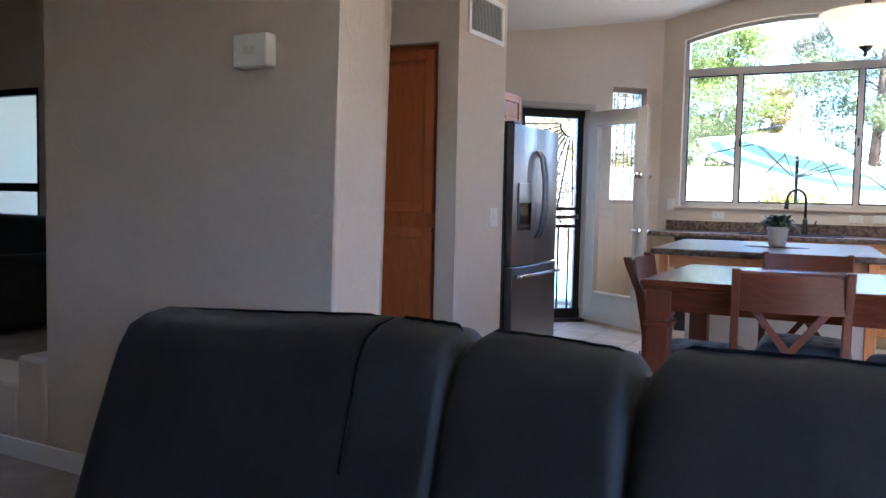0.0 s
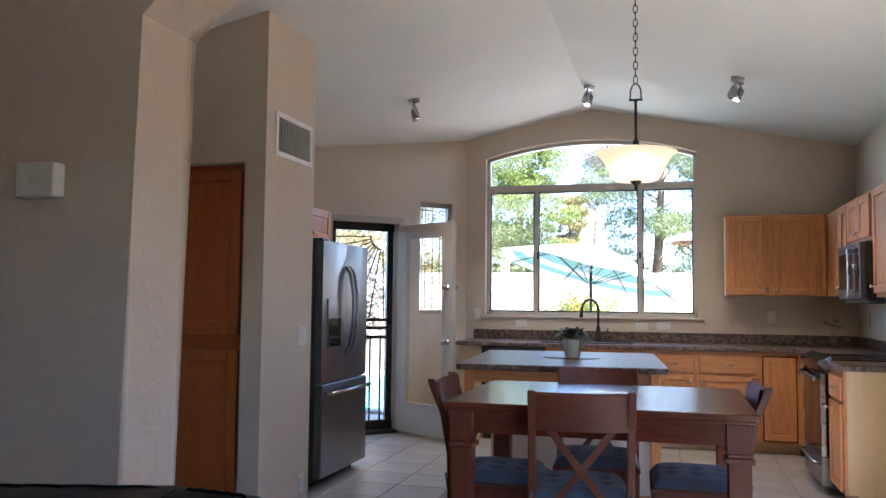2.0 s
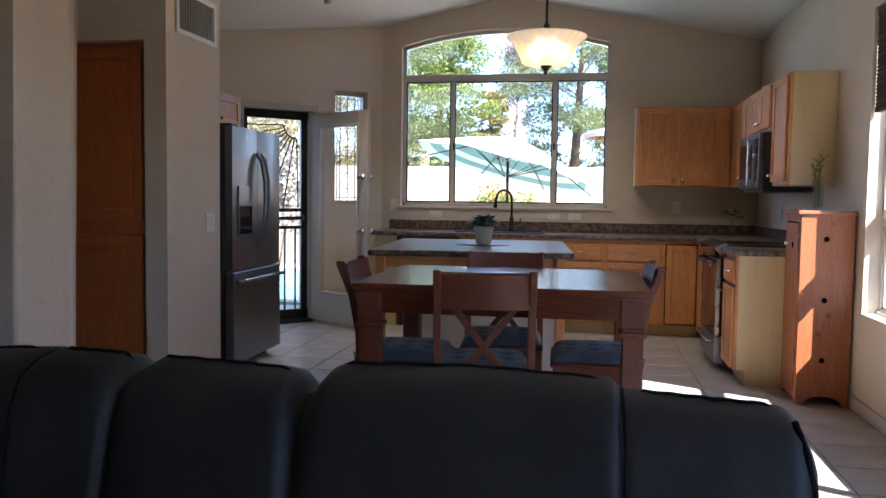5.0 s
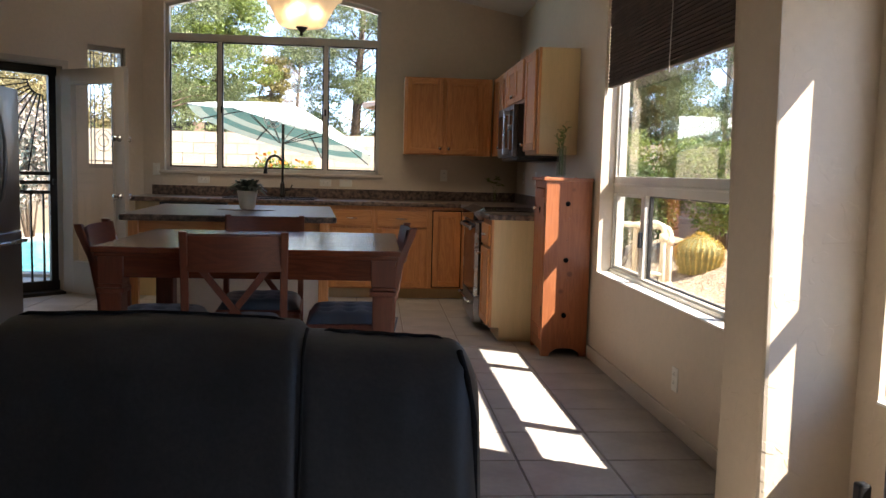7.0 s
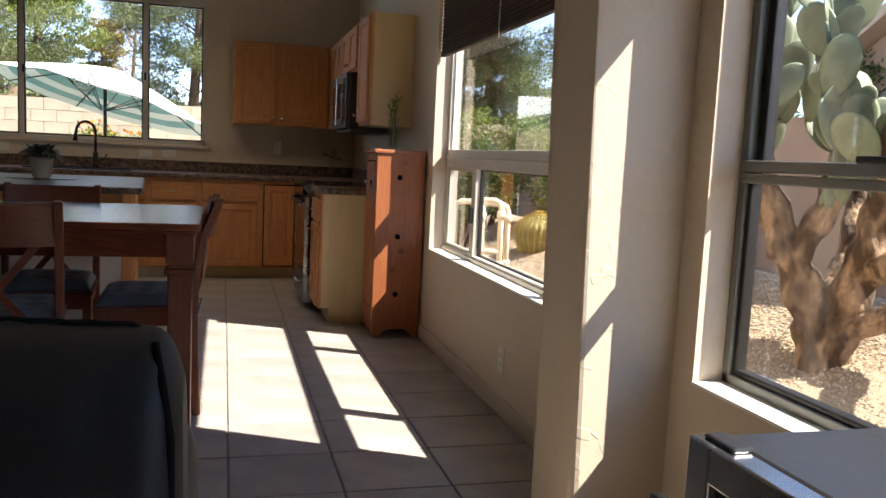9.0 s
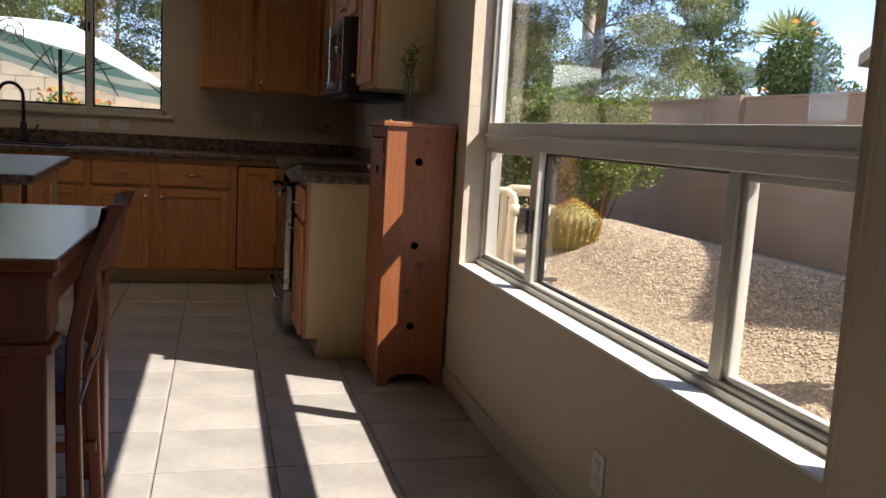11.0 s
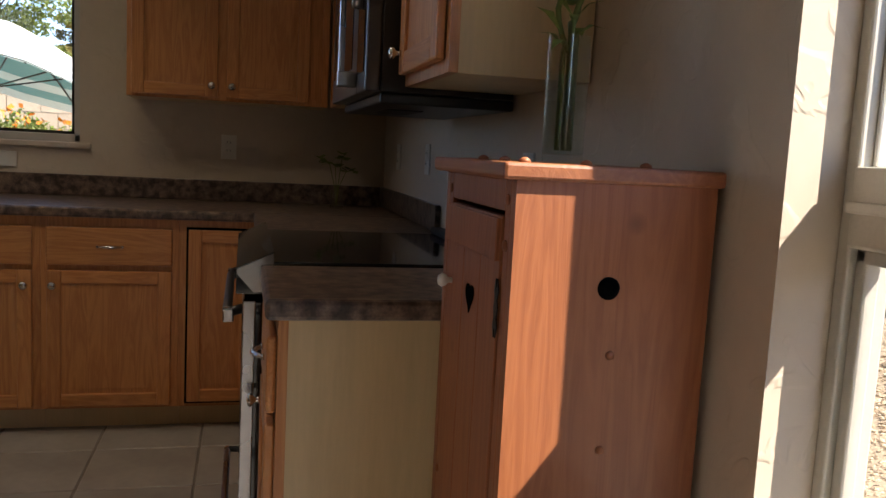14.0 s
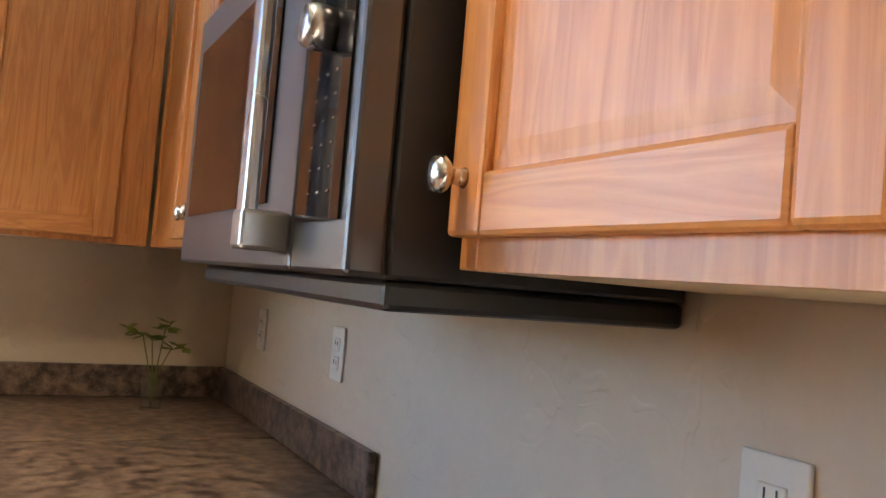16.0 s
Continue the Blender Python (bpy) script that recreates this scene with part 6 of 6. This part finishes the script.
# unseen house added past the side wall, so that its gable shades the gravel
shade_house = thing("house", "unseen tan stucco house with a low gable roof, added to shade the gravel", "house", pose(8.6, 4.6, -0.12))
bm = bmesh.new()
prism(bm, [(-5.4, 0.0), (5.4, 0.0), (5.4, 2.5), (0.0, 5.4), (-5.4, 2.5)], 0.0, 9.0, m=Matrix(((0, 1, 0, 0), (1, 0, 0, 0), (0, 0, 1, 0), (0, 0, 0, 1))))
part("wall", bm, M["stucco"], shade_house)
for s in (-1, 1):
    bm = bmesh.new()
    prism(bm, [(s * 5.8, 2.30), (0.0, 5.41), (0.0, 5.55), (s * 5.8, 2.44)], -0.3, 9.3, m=Matrix(((0, 1, 0, 0), (1, 0, 0, 0), (0, 0, 1, 0), (0, 0, 0, 1))))
    part("roof", bm, M["block"], shade_house)
# side wall and back wall
sw = solid("wall_yard", [(6.85, 7.05, -6, 16.5, -0.15, 1.72)], M["stucco"], "pinkish-tan block yard wall", "wall", "structure")
pboxes("pillar", [(6.78, 7.12, 10.35, 10.75, -0.1, 1.76), (6.78, 7.12, 4.6, 5.0, -0.1, 1.76)], M["stucco"], sw)
pboxes("cap", [(6.83, 7.07, -6, 16.5, 1.72, 1.745)], M["stucco"], sw)
bw = solid("wall_back_yard", [(-16, 6.84, 16.52, 16.68, -0.15, 1.86)], M["mortar"], "tan concrete block garden wall", "wall", "structure")
blk = bmesh.new()
box(blk, -0.197, 0.197, -0.012, 0.012, -0.097, 0.097)
blk_me = mesh_of(blk, "block", M["block"])
for r in range(5):
    for k in range(31):
        x = -6.2 + k * 0.406 + (0.203 if r % 2 else 0)
        ob = new("block", blk_me)
        ob.parent = bw
        ob.matrix_basis = pose(x, 16.517, 1.755 - r * 0.203)

# umbrella
um = thing("patio_umbrella", "tilted patio umbrella in white and teal stripes", "umbrella", pose(-0.46, 12.75, -0.16))
bm = bmesh.new()
tube(bm, [(0, 0, 0), (0, 0, 2.0)], 0.022, 10)
part("pole", bm, M["bronze"], um)
bm = bmesh.new()
lathe(bm, [(0.24, 0), (0.24, 0.04), (0.05, 0.08), (0.035, 0.35)], 20)
part("base", bm, M["bronze"], um)
TILT_U = pose(0.0, 0, 1.84, -7, 14, 0)
R, H = 1.40, 0.46
for k in range(8):
    a0, a1 = 2 * math.pi * (k + 0.5) / 8, 2 * math.pi * (k + 1.5) / 8
    n = 10
    for stripe in range(n):
        f0, f1 = stripe / n, (stripe + 1) / n
        if stripe == 0:
            f0 = 0.02
        bm = bmesh.new()
        q = []
        for f in (f0, f1):
            for a in (a0, (a0 + a1) / 2, a1):
                sag = 0.96 if a == (a0 + a1) / 2 else 1.0
                q.append(bm.verts.new((R * f * math.cos(a) * (0.925 if sag < 1 else 1), R * f * math.sin(a) * (0.925 if sag < 1 else 1), H * (1 - f ** 1.25) - (0.02 * f if sag < 1 else 0))))
        bm.faces.new((q[0], q[1], q[4], q[3]))
        bm.faces.new((q[1], q[2], q[5], q[4]))
        # same stripes again below, in the darker colours of the shaded underside
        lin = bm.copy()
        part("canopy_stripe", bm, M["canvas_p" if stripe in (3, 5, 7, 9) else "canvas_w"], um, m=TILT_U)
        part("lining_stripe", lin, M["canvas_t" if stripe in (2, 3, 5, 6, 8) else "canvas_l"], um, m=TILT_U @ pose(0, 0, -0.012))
    bm = bmesh.new()
    tube(bm, [(0.03 * math.cos(a0), 0.03 * math.sin(a0), H - 0.03), (0.6 * R * math.cos(a0), 0.6 * R * math.sin(a0), H * 0.42), (R * math.cos(a0), R * math.sin(a0), -0.02)], 0.008, 5)
    rb = part("rib", bm, M["bronze"], um, m=TILT_U)
    bm = bmesh.new()
    tube(bm, [(0.03 * math.cos(a0), 0.03 * math.sin(a0), -0.12), (0.5 * R * math.cos(a0), 0.5 * R * math.sin(a0), H * 0.52)], 0.007, 5)
    part("strut", bm, M["bronze"], rb)

# shrubs and trees
shrub("yellow-green shrub beside the side wall", 5.35, 10.7, 0.22, 1.35, 0.72, "leaf_bright", 0.022, 14000, 3)
shrub("yellow-green shrub by the wall", 4.6, 11.8, 0.15, 1.5, 0.85, "leaf_bright", 0.022, 14000, 4)
shrub("dark green shrub near the house corner", 3.9, 10.8, 0.0, 1.2, 0.7, "leaf", 0.024, 10000, 5)
shrub("flowering shrub with orange blooms below the garden wall", -0.75, 15.6, -0.1, 1.35, 0.6, "leaf_bright", 0.03, 3600, 6, 130)
shrub("flowering shrub with orange blooms below the garden wall", -1.35, 15.8, -0.1, 1.3, 0.6, "leaf_bright", 0.03, 3600, 16, 90)
shrub("tall orange-flowered shrub behind the side wall", 9.1, 12.0, -0.1, 2.45, 1.35, "leaf", 0.034, 34000, 7, 60)
shrub("tall green shrub behind the side wall", 9.6, 9.4, -0.1, 2.5, 1.4, "leaf", 0.034, 34000, 8, 14)
shrub("dry tan shrub beside the pool deck", -5.1, 15.4, -0.1, 2.2, 1.1, "twig", 0.05, 5000, 9)
shrub("dark hedge behind the garden wall", -6.5, 19.0, -0.1, 2.3, 1.6, "leaf", 0.06, 6000, 10)
tree("pine_tree", "large green pine behind the garden wall", 0.3, 22.0, -0.1, 8.0, 0.17, (2.0, 7.8, 2.4), "leaf_pine", 0.040, 90000, 11)
tree("pine_tree", "tall pine behind the garden wall", -4.5, 21.0, -0.1, 8.0, 0.2, (2.0, 8.0, 2.3), "leaf_pine", 0.040, 80000, 12)
tree("tree", "bright green leafy tree behind the garden wall", -4.0, 25.5, -0.1, 7.2, 0.2, (2.4, 7.0, 2.0), "leaf_bright", 0.045, 44000, 13)
tree("tree", "golden autumn tree in the distance", -3.2, 31.0, -0.1, 5.4, 0.16, (2.2, 5.2, 1.0), "leaf_gold", 0.05, 16000, 14)
tree("bare_tree", "bare grey tree in the distance", -2.6, 36.0, -0.1, 8.0, 0.14, (3.0, 8.0, 1.8), "twig", 0.05, 12000, 15)
tree("pine_tree", "big olive-green pine beyond the side wall", 9.2, 19.3, -0.1, 8.5, 0.2, (1.3, 8.4, 2.8), "leaf_pine", 0.038, 150000, 21)
tree("pine_tree", "dark pine in the far distance", 17.5, 28.0, -0.1, 6.6, 0.25, (2.4, 6.6, 1.8), "leaf", 0.08, 20000, 22)
tree("tree", "grey-green tree beyond the side wall", 6.0, 21.0, -0.1, 7.0, 0.2, (1.8, 7.0, 2.2), "leaf_pine", 0.040, 80000, 23)
tree("tree", "sunlit tan and green tree beside the pool", -6.2, 18.5, -0.1, 6.0, 0.16, (1.2, 6.0, 2.2), "leaf_dry", 0.04, 40000, 24)

tree("pine_tree", "olive pine with a bare dark trunk beyond the garden wall", 8.4, 24.0, -0.1, 7.0, 0.2, (1.5, 6.8, 2.5), "leaf_pine", 0.042, 90000, 25)

# pergola and canvas beyond the garden wall
pg = thing("pergola", "dark timber pergola beam on posts behind the garden wall", "pergola", pose(-3.6, 20.0, -0.12))
pboxes("beam", [(-2.6, 1.25, -0.07, 0.07, 2.18, 2.34)], M["bronze"], pg)
pboxes("beam", [(-2.6, 1.25, 1.9, 2.04, 2.18, 2.34)], M["bronze"], pg)
for x in (-2.2, 0.55, 1.15):
    pboxes("post", [(x - 0.06, x + 0.06, -0.06, 0.06, 0, 2.18)], M["bark"], pg)
pboxes("lantern", [(0.32, 0.56, -0.13, -0.071, 2.02, 2.33)], M["stucco"], pg, "weathered box lantern")


def parasol(x, y, h, r, label):
    t = thing("parasol", label, "parasol", pose(x, y, -0.12))
    bm = bmesh.new()
    tube(bm, [(0, 0, 0), (0, 0, h + 0.3)], 0.03, 8)
    part("pole", bm, M["bronze"], t)
    bm = bmesh.new()
    tip = bm.verts.new((0, 0, h + 0.36))
    rim = [bm.verts.new((r * math.cos(k * math.pi / 4), r * math.sin(k * math.pi / 4), h)) for k in range(8)]
    low = [bm.verts.new((r * math.cos(k * math.pi / 4), r * math.sin(k * math.pi / 4), h - 0.1)) for k in range(8)]
    for k in range(8):
        bm.faces.new((tip, rim[k], rim[(k + 1) % 8]))
        bm.faces.new((rim[k], low[k], low[(k + 1) % 8], rim[(k + 1) % 8]))
    part("canopy", bm, M["roof"], t)


parasol(1.75, 20.0, 2.88, 1.2, "pale pink parasol open behind the garden wall")
hs = thing("house", "pale stucco house beyond the garden", "house", pose(2.6, 29.0, -0.12))
pboxes("wall", [(-3.2, 3.0, 0, 4.0, 0, 2.3)], M["canvas_w"], hs)
pboxes("roof", [(-3.4, 3.2, -0.2, 4.2, 2.3, 2.42)], M["block"], hs)
pboxes("window", [(-2.3, -1.4, -0.02, 0.05, 0.9, 1.9)], M["black_glass"], hs)
pboxes("window", [(0.2, 1.1, -0.02, 0.05, 0.9, 1.9)], M["black_glass"], hs)


def lattice_disc(x, z, r, mat, label):
    """A round openwork ornament stuck to the window glass."""
    t = thing("window_ornament", label, "ornament", pose(x, 8.985, z))
    for rr in (r, r * 0.38):
        bm = bmesh.new()
        tube(bm, [(rr * math.cos(a), 0, rr * math.sin(a)) for a in [k * math.pi / 16 for k in range(33)]], 0.004, 6, False)
        part("ring", bm, mat, t)
    for k in range(8):
        bm = bmesh.new()
        a = k * math.pi / 4
        cx_, cz_ = 0.68 * r * math.cos(a), 0.68 * r * math.sin(a)
        tube(bm, [(cx_ + 0.27 * r * math.cos(b), 0, cz_ + 0.27 * r * math.sin(b)) for b in [j * math.pi / 6 for j in range(13)]], 0.0032, 5, False)
        part("loop", bm, mat, t)


lattice_disc(-0.141, 1.688, 0.088, M["canvas_w"], "round white openwork ornament on the window glass")
lattice_disc(0.093, 2.012, 0.055, M["canvas_p"], "small pale openwork ornament on the window glass")

# tall palm far off and the cactus garden
pm = thing("palm_tree", "tall slender palm in the distance", "palm tree", pose(11.6, 25.0, -0.1))
bm = bmesh.new()
tube(bm, [(0, 0, -0.1), (0.05, 0, 4), (0.0, 0.1, 9), (0.1, 0, 14)], [0.24, 0.19, 0.17, 0.16], 10)
part("trunk", bm, M["palm_bark"], pm)


def fan_palm(x, y, z, h, seed):
    rng = random.Random(seed)
    t = thing("fan_palm", "fan palm with a shaggy grey-green crown behind the wall", "palm tree", pose(x, y, z))
    bm = bmesh.new()
    tube(bm, [(0, 0, -0.1), (0, 0.02, h)], [0.2, 0.16], 9)
    part("trunk", bm, M["bark"], t)
    bm = bmesh.new()
    for k in range(34):
        a, el = rng.uniform(0, 6.28), rng.uniform(-0.5, 1.2)
        d = Vector((math.cos(a) * math.cos(el), math.sin(a) * math.cos(el), math.sin(el)))
        c = Vector((0, 0, h)) + d * rng.uniform(0.4, 0.6)
        s = d.cross(Vector((0, 0, 1))).normalized()
        u = s.cross(d)
        for j in range(11):
            f = (j - 5) / 5 * 1.2
            tip = c + (d * math.cos(f) + s * math.sin(f)) * 0.55 - Vector((0, 0, 0.12 * abs(f)))
            w = (d * -math.sin(f) + s * math.cos(f)) * 0.022
            md = c.lerp(tip, 0.5)
            bm.faces.new([bm.verts.new(p) for p in (c, md + w, tip, md - w)])
    part("fronds", bm, M["leaf_olive"], t)
    return t


fan_palm(10.8, 15.0, -0.1, 2.9, 5)

bcx, bcy = 4.46, 9.38
bcz = ground_z(bcx, bcy)
bc2 = thing("barrel_cactus", "golden barrel cactus covered in yellow spines", "cactus", pose(bcx, bcy, bcz - 0.03))
bm = bmesh.new()
NR, NZ, RB, HB = 72, 18, 0.25, 0.43
rows_ = []
for j in range(NZ + 1):
    v = j / NZ
    rr = RB * (0.72 + 0.28 * math.sin(math.pi * min(1, v * 1.15) * 0.6)) * (1 - max(0, v - 0.45) ** 2.6 * 4.3) if v < 1 else 0.03
    rows_.append([bm.verts.new((max(0.02, rr) * (1 + 0.06 * math.cos(24 * a)) * math.cos(a), max(0.02, rr) * (1 + 0.06 * math.cos(24 * a)) * math.sin(a), HB * v)) for a in [2 * math.pi * k / NR for k in range(NR)]])
for a, c in zip(rows_, rows_[1:]):
    for k in range(NR):
        bm.faces.new((a[k], a[(k + 1) % NR], c[(k + 1) % NR], c[k])).smooth = True
bm.faces.new(rows_[-1])
spots_ = [(v.co.copy()) for j in range(1, NZ + 1) for k, v in enumerate(rows_[j]) if k % 3 == 0]
part("body", bm, M["cactus"], bc2)
bm = bmesh.new()
rng = random.Random(4)
for p in spots_:
    out = Vector((p.x, p.y, (p.z - 0.2) * 0.6)).normalized()
    for k in range(7):
        d = (out + Vector((rng.uniform(-1, 1), rng.uniform(-1, 1), rng.uniform(-1, 1))) * 0.9).normalized()
        s = d.cross(Vector((rng.random(), rng.random(), 1))).normalized() * 0.0035
        tip = p + d * rng.uniform(0.03, 0.055)
        bm.faces.new([bm.verts.new(q) for q in (p - s, p + s, tip)])
tagged(part("spines", bm, M["spine"], bc2, "dense yellow spines"), kind="stuff")

# prickly pear outside the family room window
pr = thing("prickly_pear", "large old prickly pear with a corky trunk and grey-green pads", "cactus", pose(4.35, 4.75, ground_z(4.35, 4.75)))
rng = random.Random(12)
bm = bmesh.new()
limbs = [[(0, 0, -0.1), (-0.04, 0.04, 0.25), (-0.16, 0.16, 0.6), (-0.25, 0.30, 0.95), (-0.30, 0.38, 1.3)],
         [(0.02, -0.02, -0.1), (0.06, -0.06, 0.25), (0.10, -0.16, 0.6), (0.14, -0.20, 0.95), (0.10, -0.30, 1.3)],
         [(0.10, -0.14, 0.5), (0.10, -0.45, 0.62), (0.05, -0.75, 0.80), (0.0, -0.95, 1.1)],
         [(-0.14, 0.14, 0.55), (-0.05, 0.0, 0.85), (0.05, 0.05, 1.2)],
         [(0.02, 0, 0.3), (0.30, 0.2, 0.55), (0.45, 0.35, 0.95)],
         [(0.0, 0.0, 0.15), (0.28, -0.5, 0.4), (0.4, -0.9, 0.8)]]
for L in limbs:
    fine = []
    for p, q in zip(L, L[1:]):
        fine += [Vector(p).lerp(Vector(q), j / 6) for j in range(6)]
    fine.append(Vector(L[-1]))
    n_ = len(fine)
    tube(bm, fine, [(0.125 if L[0][2] < 0 else 0.088) * (1 - 0.4 * j / n_) * (1 + 0.12 * math.sin(j * 1.7)) for j in range(n_)], 18)
for v in bm.verts:
    v.co += Vector((1, 1, 0.3)) * (noise.noise(v.co * 6) * 0.05 + noise.noise(v.co * 19) * 0.03 + noise.noise(v.co * 45) * 0.012)
part("trunk", bm, M["cactus_bark"], pr, "corky brown trunk")
bm = bmesh.new()
n1, n2 = 20, 8
ring_ = []
for j in range(n2 + 1):
    w = math.cos(math.pi * (j / n2 - 0.5))
    ring_.append([bm.verts.new((0.11 * w * math.cos(a) * (1 + 0.12 * math.sin(a)), 0.018 * math.sin(math.pi * (j / n2 - 0.5)), 0.17 + 0.17 * w * math.sin(a))) for a in [2 * math.pi * k / n1 for k in range(n1)]])
for a, c in zip(ring_, ring_[1:]):
    for k in range(n1):
        bm.faces.new((a[k], a[(k + 1) % n1], c[(k + 1) % n1], c[k])).smooth = True
bmesh.ops.remove_doubles(bm, verts=bm.verts, dist=1e-4)
pad_me = mesh_of(bm, "pad", M["pear"])
ends = [Vector(L[-1]) for L in limbs] + [Vector(L[-2]) for L in limbs]
made = []
for k in range(190):
    if k < 30 or not made:
        b0 = ends[k % len(ends)] + Vector((rng.uniform(-0.08, 0.08), rng.uniform(-0.08, 0.08), -0.03))
    else:
        b0 = rng.choice(made)
    if b0.z > 2.5 or b0.z < 0.75:
        continue
    m = Matrix.Translation(b0) @ pose(0, 0, 0, rng.uniform(-25, 25), rng.uniform(-38, 38), rng.uniform(-65, 65) - 30) @ Matrix.Scale(rng.uniform(0.5, 1.0), 4)
    o = new("pad", pad_me)
    o.parent = pr
    o.matrix_basis = m
    made.append(m @ Vector((rng.uniform(-0.05, 0.05), 0, 0.30)))

# pool pump and pipes
pq = thing("pool_plumbing", "cream plastic pool pipes standing beside the house", "pipes", pose(3.45, 7.75, -0.1))
for dx, dy, h in ((0, 0, 0.90), (0.12, 0.16, 0.86), (-0.16, 0.05, 0.88)):
    bm = bmesh.new()
    tube(bm, [(dx, dy, 0), (dx, dy, h - 0.06), (dx - 0.015, dy + 0.01, h - 0.02), (dx - 0.05, dy + 0.03, h), (dx - 0.16, dy + 0.1, h), (dx - 0.195, dy + 0.12, h - 0.02), (dx - 0.21, dy + 0.13, h - 0.06), (dx - 0.21, dy + 0.13, 0.3)], 0.026, 12)
    p = part("pipe", bm, M["pvc"], pq)
    bm = bmesh.new()
    lathe(bm, [(0.038, h - 0.16), (0.038, h - 0.09)], 12, m=pose(dx, dy, 0))
    lathe(bm, [(0.038, 0.3), (0.038, 0.36)], 12, m=pose(dx, dy, 0))
    part("coupling", bm, M["pvc"], p)
bm = bmesh.new()
tube(bm, [(0, 0, 0.45), (-0.16, 0.05, 0.45)], 0.026, 10)
part("cross_pipe", bm, M["pvc"], pq)
pk = thing("pool_pump", "black pool pump with a round lid and cream pipe elbows", "pump", pose(3.20, 7.42, -0.1))
bm = bmesh.new()
lathe(bm, [(0.12, 0.0), (0.12, 0.28), (0.135, 0.29), (0.14, 0.31), (0.135, 0.34), (0.06, 0.36), (0.002, 0.362)], 24)
part("housing", bm, M["dark_steel"], pk)
bm = bmesh.new()
for k in range(10):
    lathe(bm, [(0.123, 0.03 + k * 0.023), (0.127, 0.036 + k * 0.023), (0.123, 0.042 + k * 0.023)], 24, cap=False)
part("ribbing", bm, M["black"], pk)
bm = bmesh.new()
tube(bm, [(0.1, -0.02, 0.26), (0.26, -0.1, 0.26), (0.31, -0.13, 0.24), (0.32, -0.14, 0.2), (0.32, -0.14, 0.0)], 0.025, 12)
part("elbow_pipe", bm, M["pvc"], pk)
bm = bmesh.new()
tube(bm, [(0.2, -0.06, 0.26), (0.2, -0.06, 0.0)], 0.024, 10)
part("drop_pipe", bm, M["pvc"], pk)
bm = bmesh.new()
lathe(bm, [(0.02, 0.28), (0.02, 0.33), (0.045, 0.335), (0.045, 0.35), (0.002, 0.352)], 14, m=pose(0.21, -0.065, 0))
part("valve", bm, M["black"], pk)

# loose gravel beside the house, too many to count
rng = np.random.default_rng(3)
N = 95000
px = rng.uniform(2.5, 6.7, N)
py = rng.uniform(3.5, 11.5, N)
octa = np.array([(1, 0, 0), (-1, 0, 0), (0, 1, 0), (0, -1, 0), (0, 0, 1), (0, 0, -1)], float)
of = np.array([(0, 2, 4), (2, 1, 4), (1, 3, 4), (3, 0, 4), (2, 0, 5), (1, 2, 5), (3, 1, 5), (0, 3, 5)])
pz_ = np.array([ground_z(a, b) for a, b in zip(px, py)])
sc = rng.uniform(0.005, 0.013, N)
ja = rng.uniform(0.6, 1.3, (N, 6, 3))
vv = octa[None] * ja * sc[:, None, None] * np.array([1, 1, 0.75]) + np.stack([px, py, pz_ + 0.003], 1)[:, None, :]
ff = of[None] + (np.arange(N) * 6)[:, None, None]
me = bpy.data.meshes.new("gravel_stones")
me.from_pydata(vv.reshape(-1, 3).tolist(), [], ff.reshape(-1, 3).tolist())
me.materials.append(M["stone"])
tagged(new("gravel_stones", me), "loose tan gravel stones on the ground", "gravel", kind="stuff")


# ---- floor tiles ----
tile = bmesh.new()
box(tile, -0.189, 0.189, -0.184, 0.184, -0.008, 0.0, bevel=0.0025, seg=1)
tile_me = mesh_of(tile, "tile", M["tile"])
for i in range(-11, 4):
    for j in range(-3, 14):
        x, y = 1.112 + (i + 0.5) * 0.386, 4.0 + (j + 0.5) * 0.376
        if x - 0.19 > XR or x + 0.19 < -3.2 or y - 0.19 < YA - 0.05 or y > 8.9 or x + 0.14 > XR + 0.1:
            continue
        ob = new("tile", tile_me)
        ob.parent = bpy.data.objects["floor_kitchen"]
        ob.matrix_basis = pose(x, y, 0)
# cut tiles along the wall under the window
edge = bmesh.new()
box(edge, 2.2575, XR - 0.002, -0.184, 0.184, -0.008, 0.0, bevel=0.002, seg=1)
edge_me = mesh_of(edge, "tile", M["tile"])
for j in range(-2, 13):
    ob = new("tile", edge_me)
    ob.parent = bpy.data.objects["floor_kitchen"]
    ob.matrix_basis = pose(0, 4.0 + (j + 0.5) * 0.376, 0)
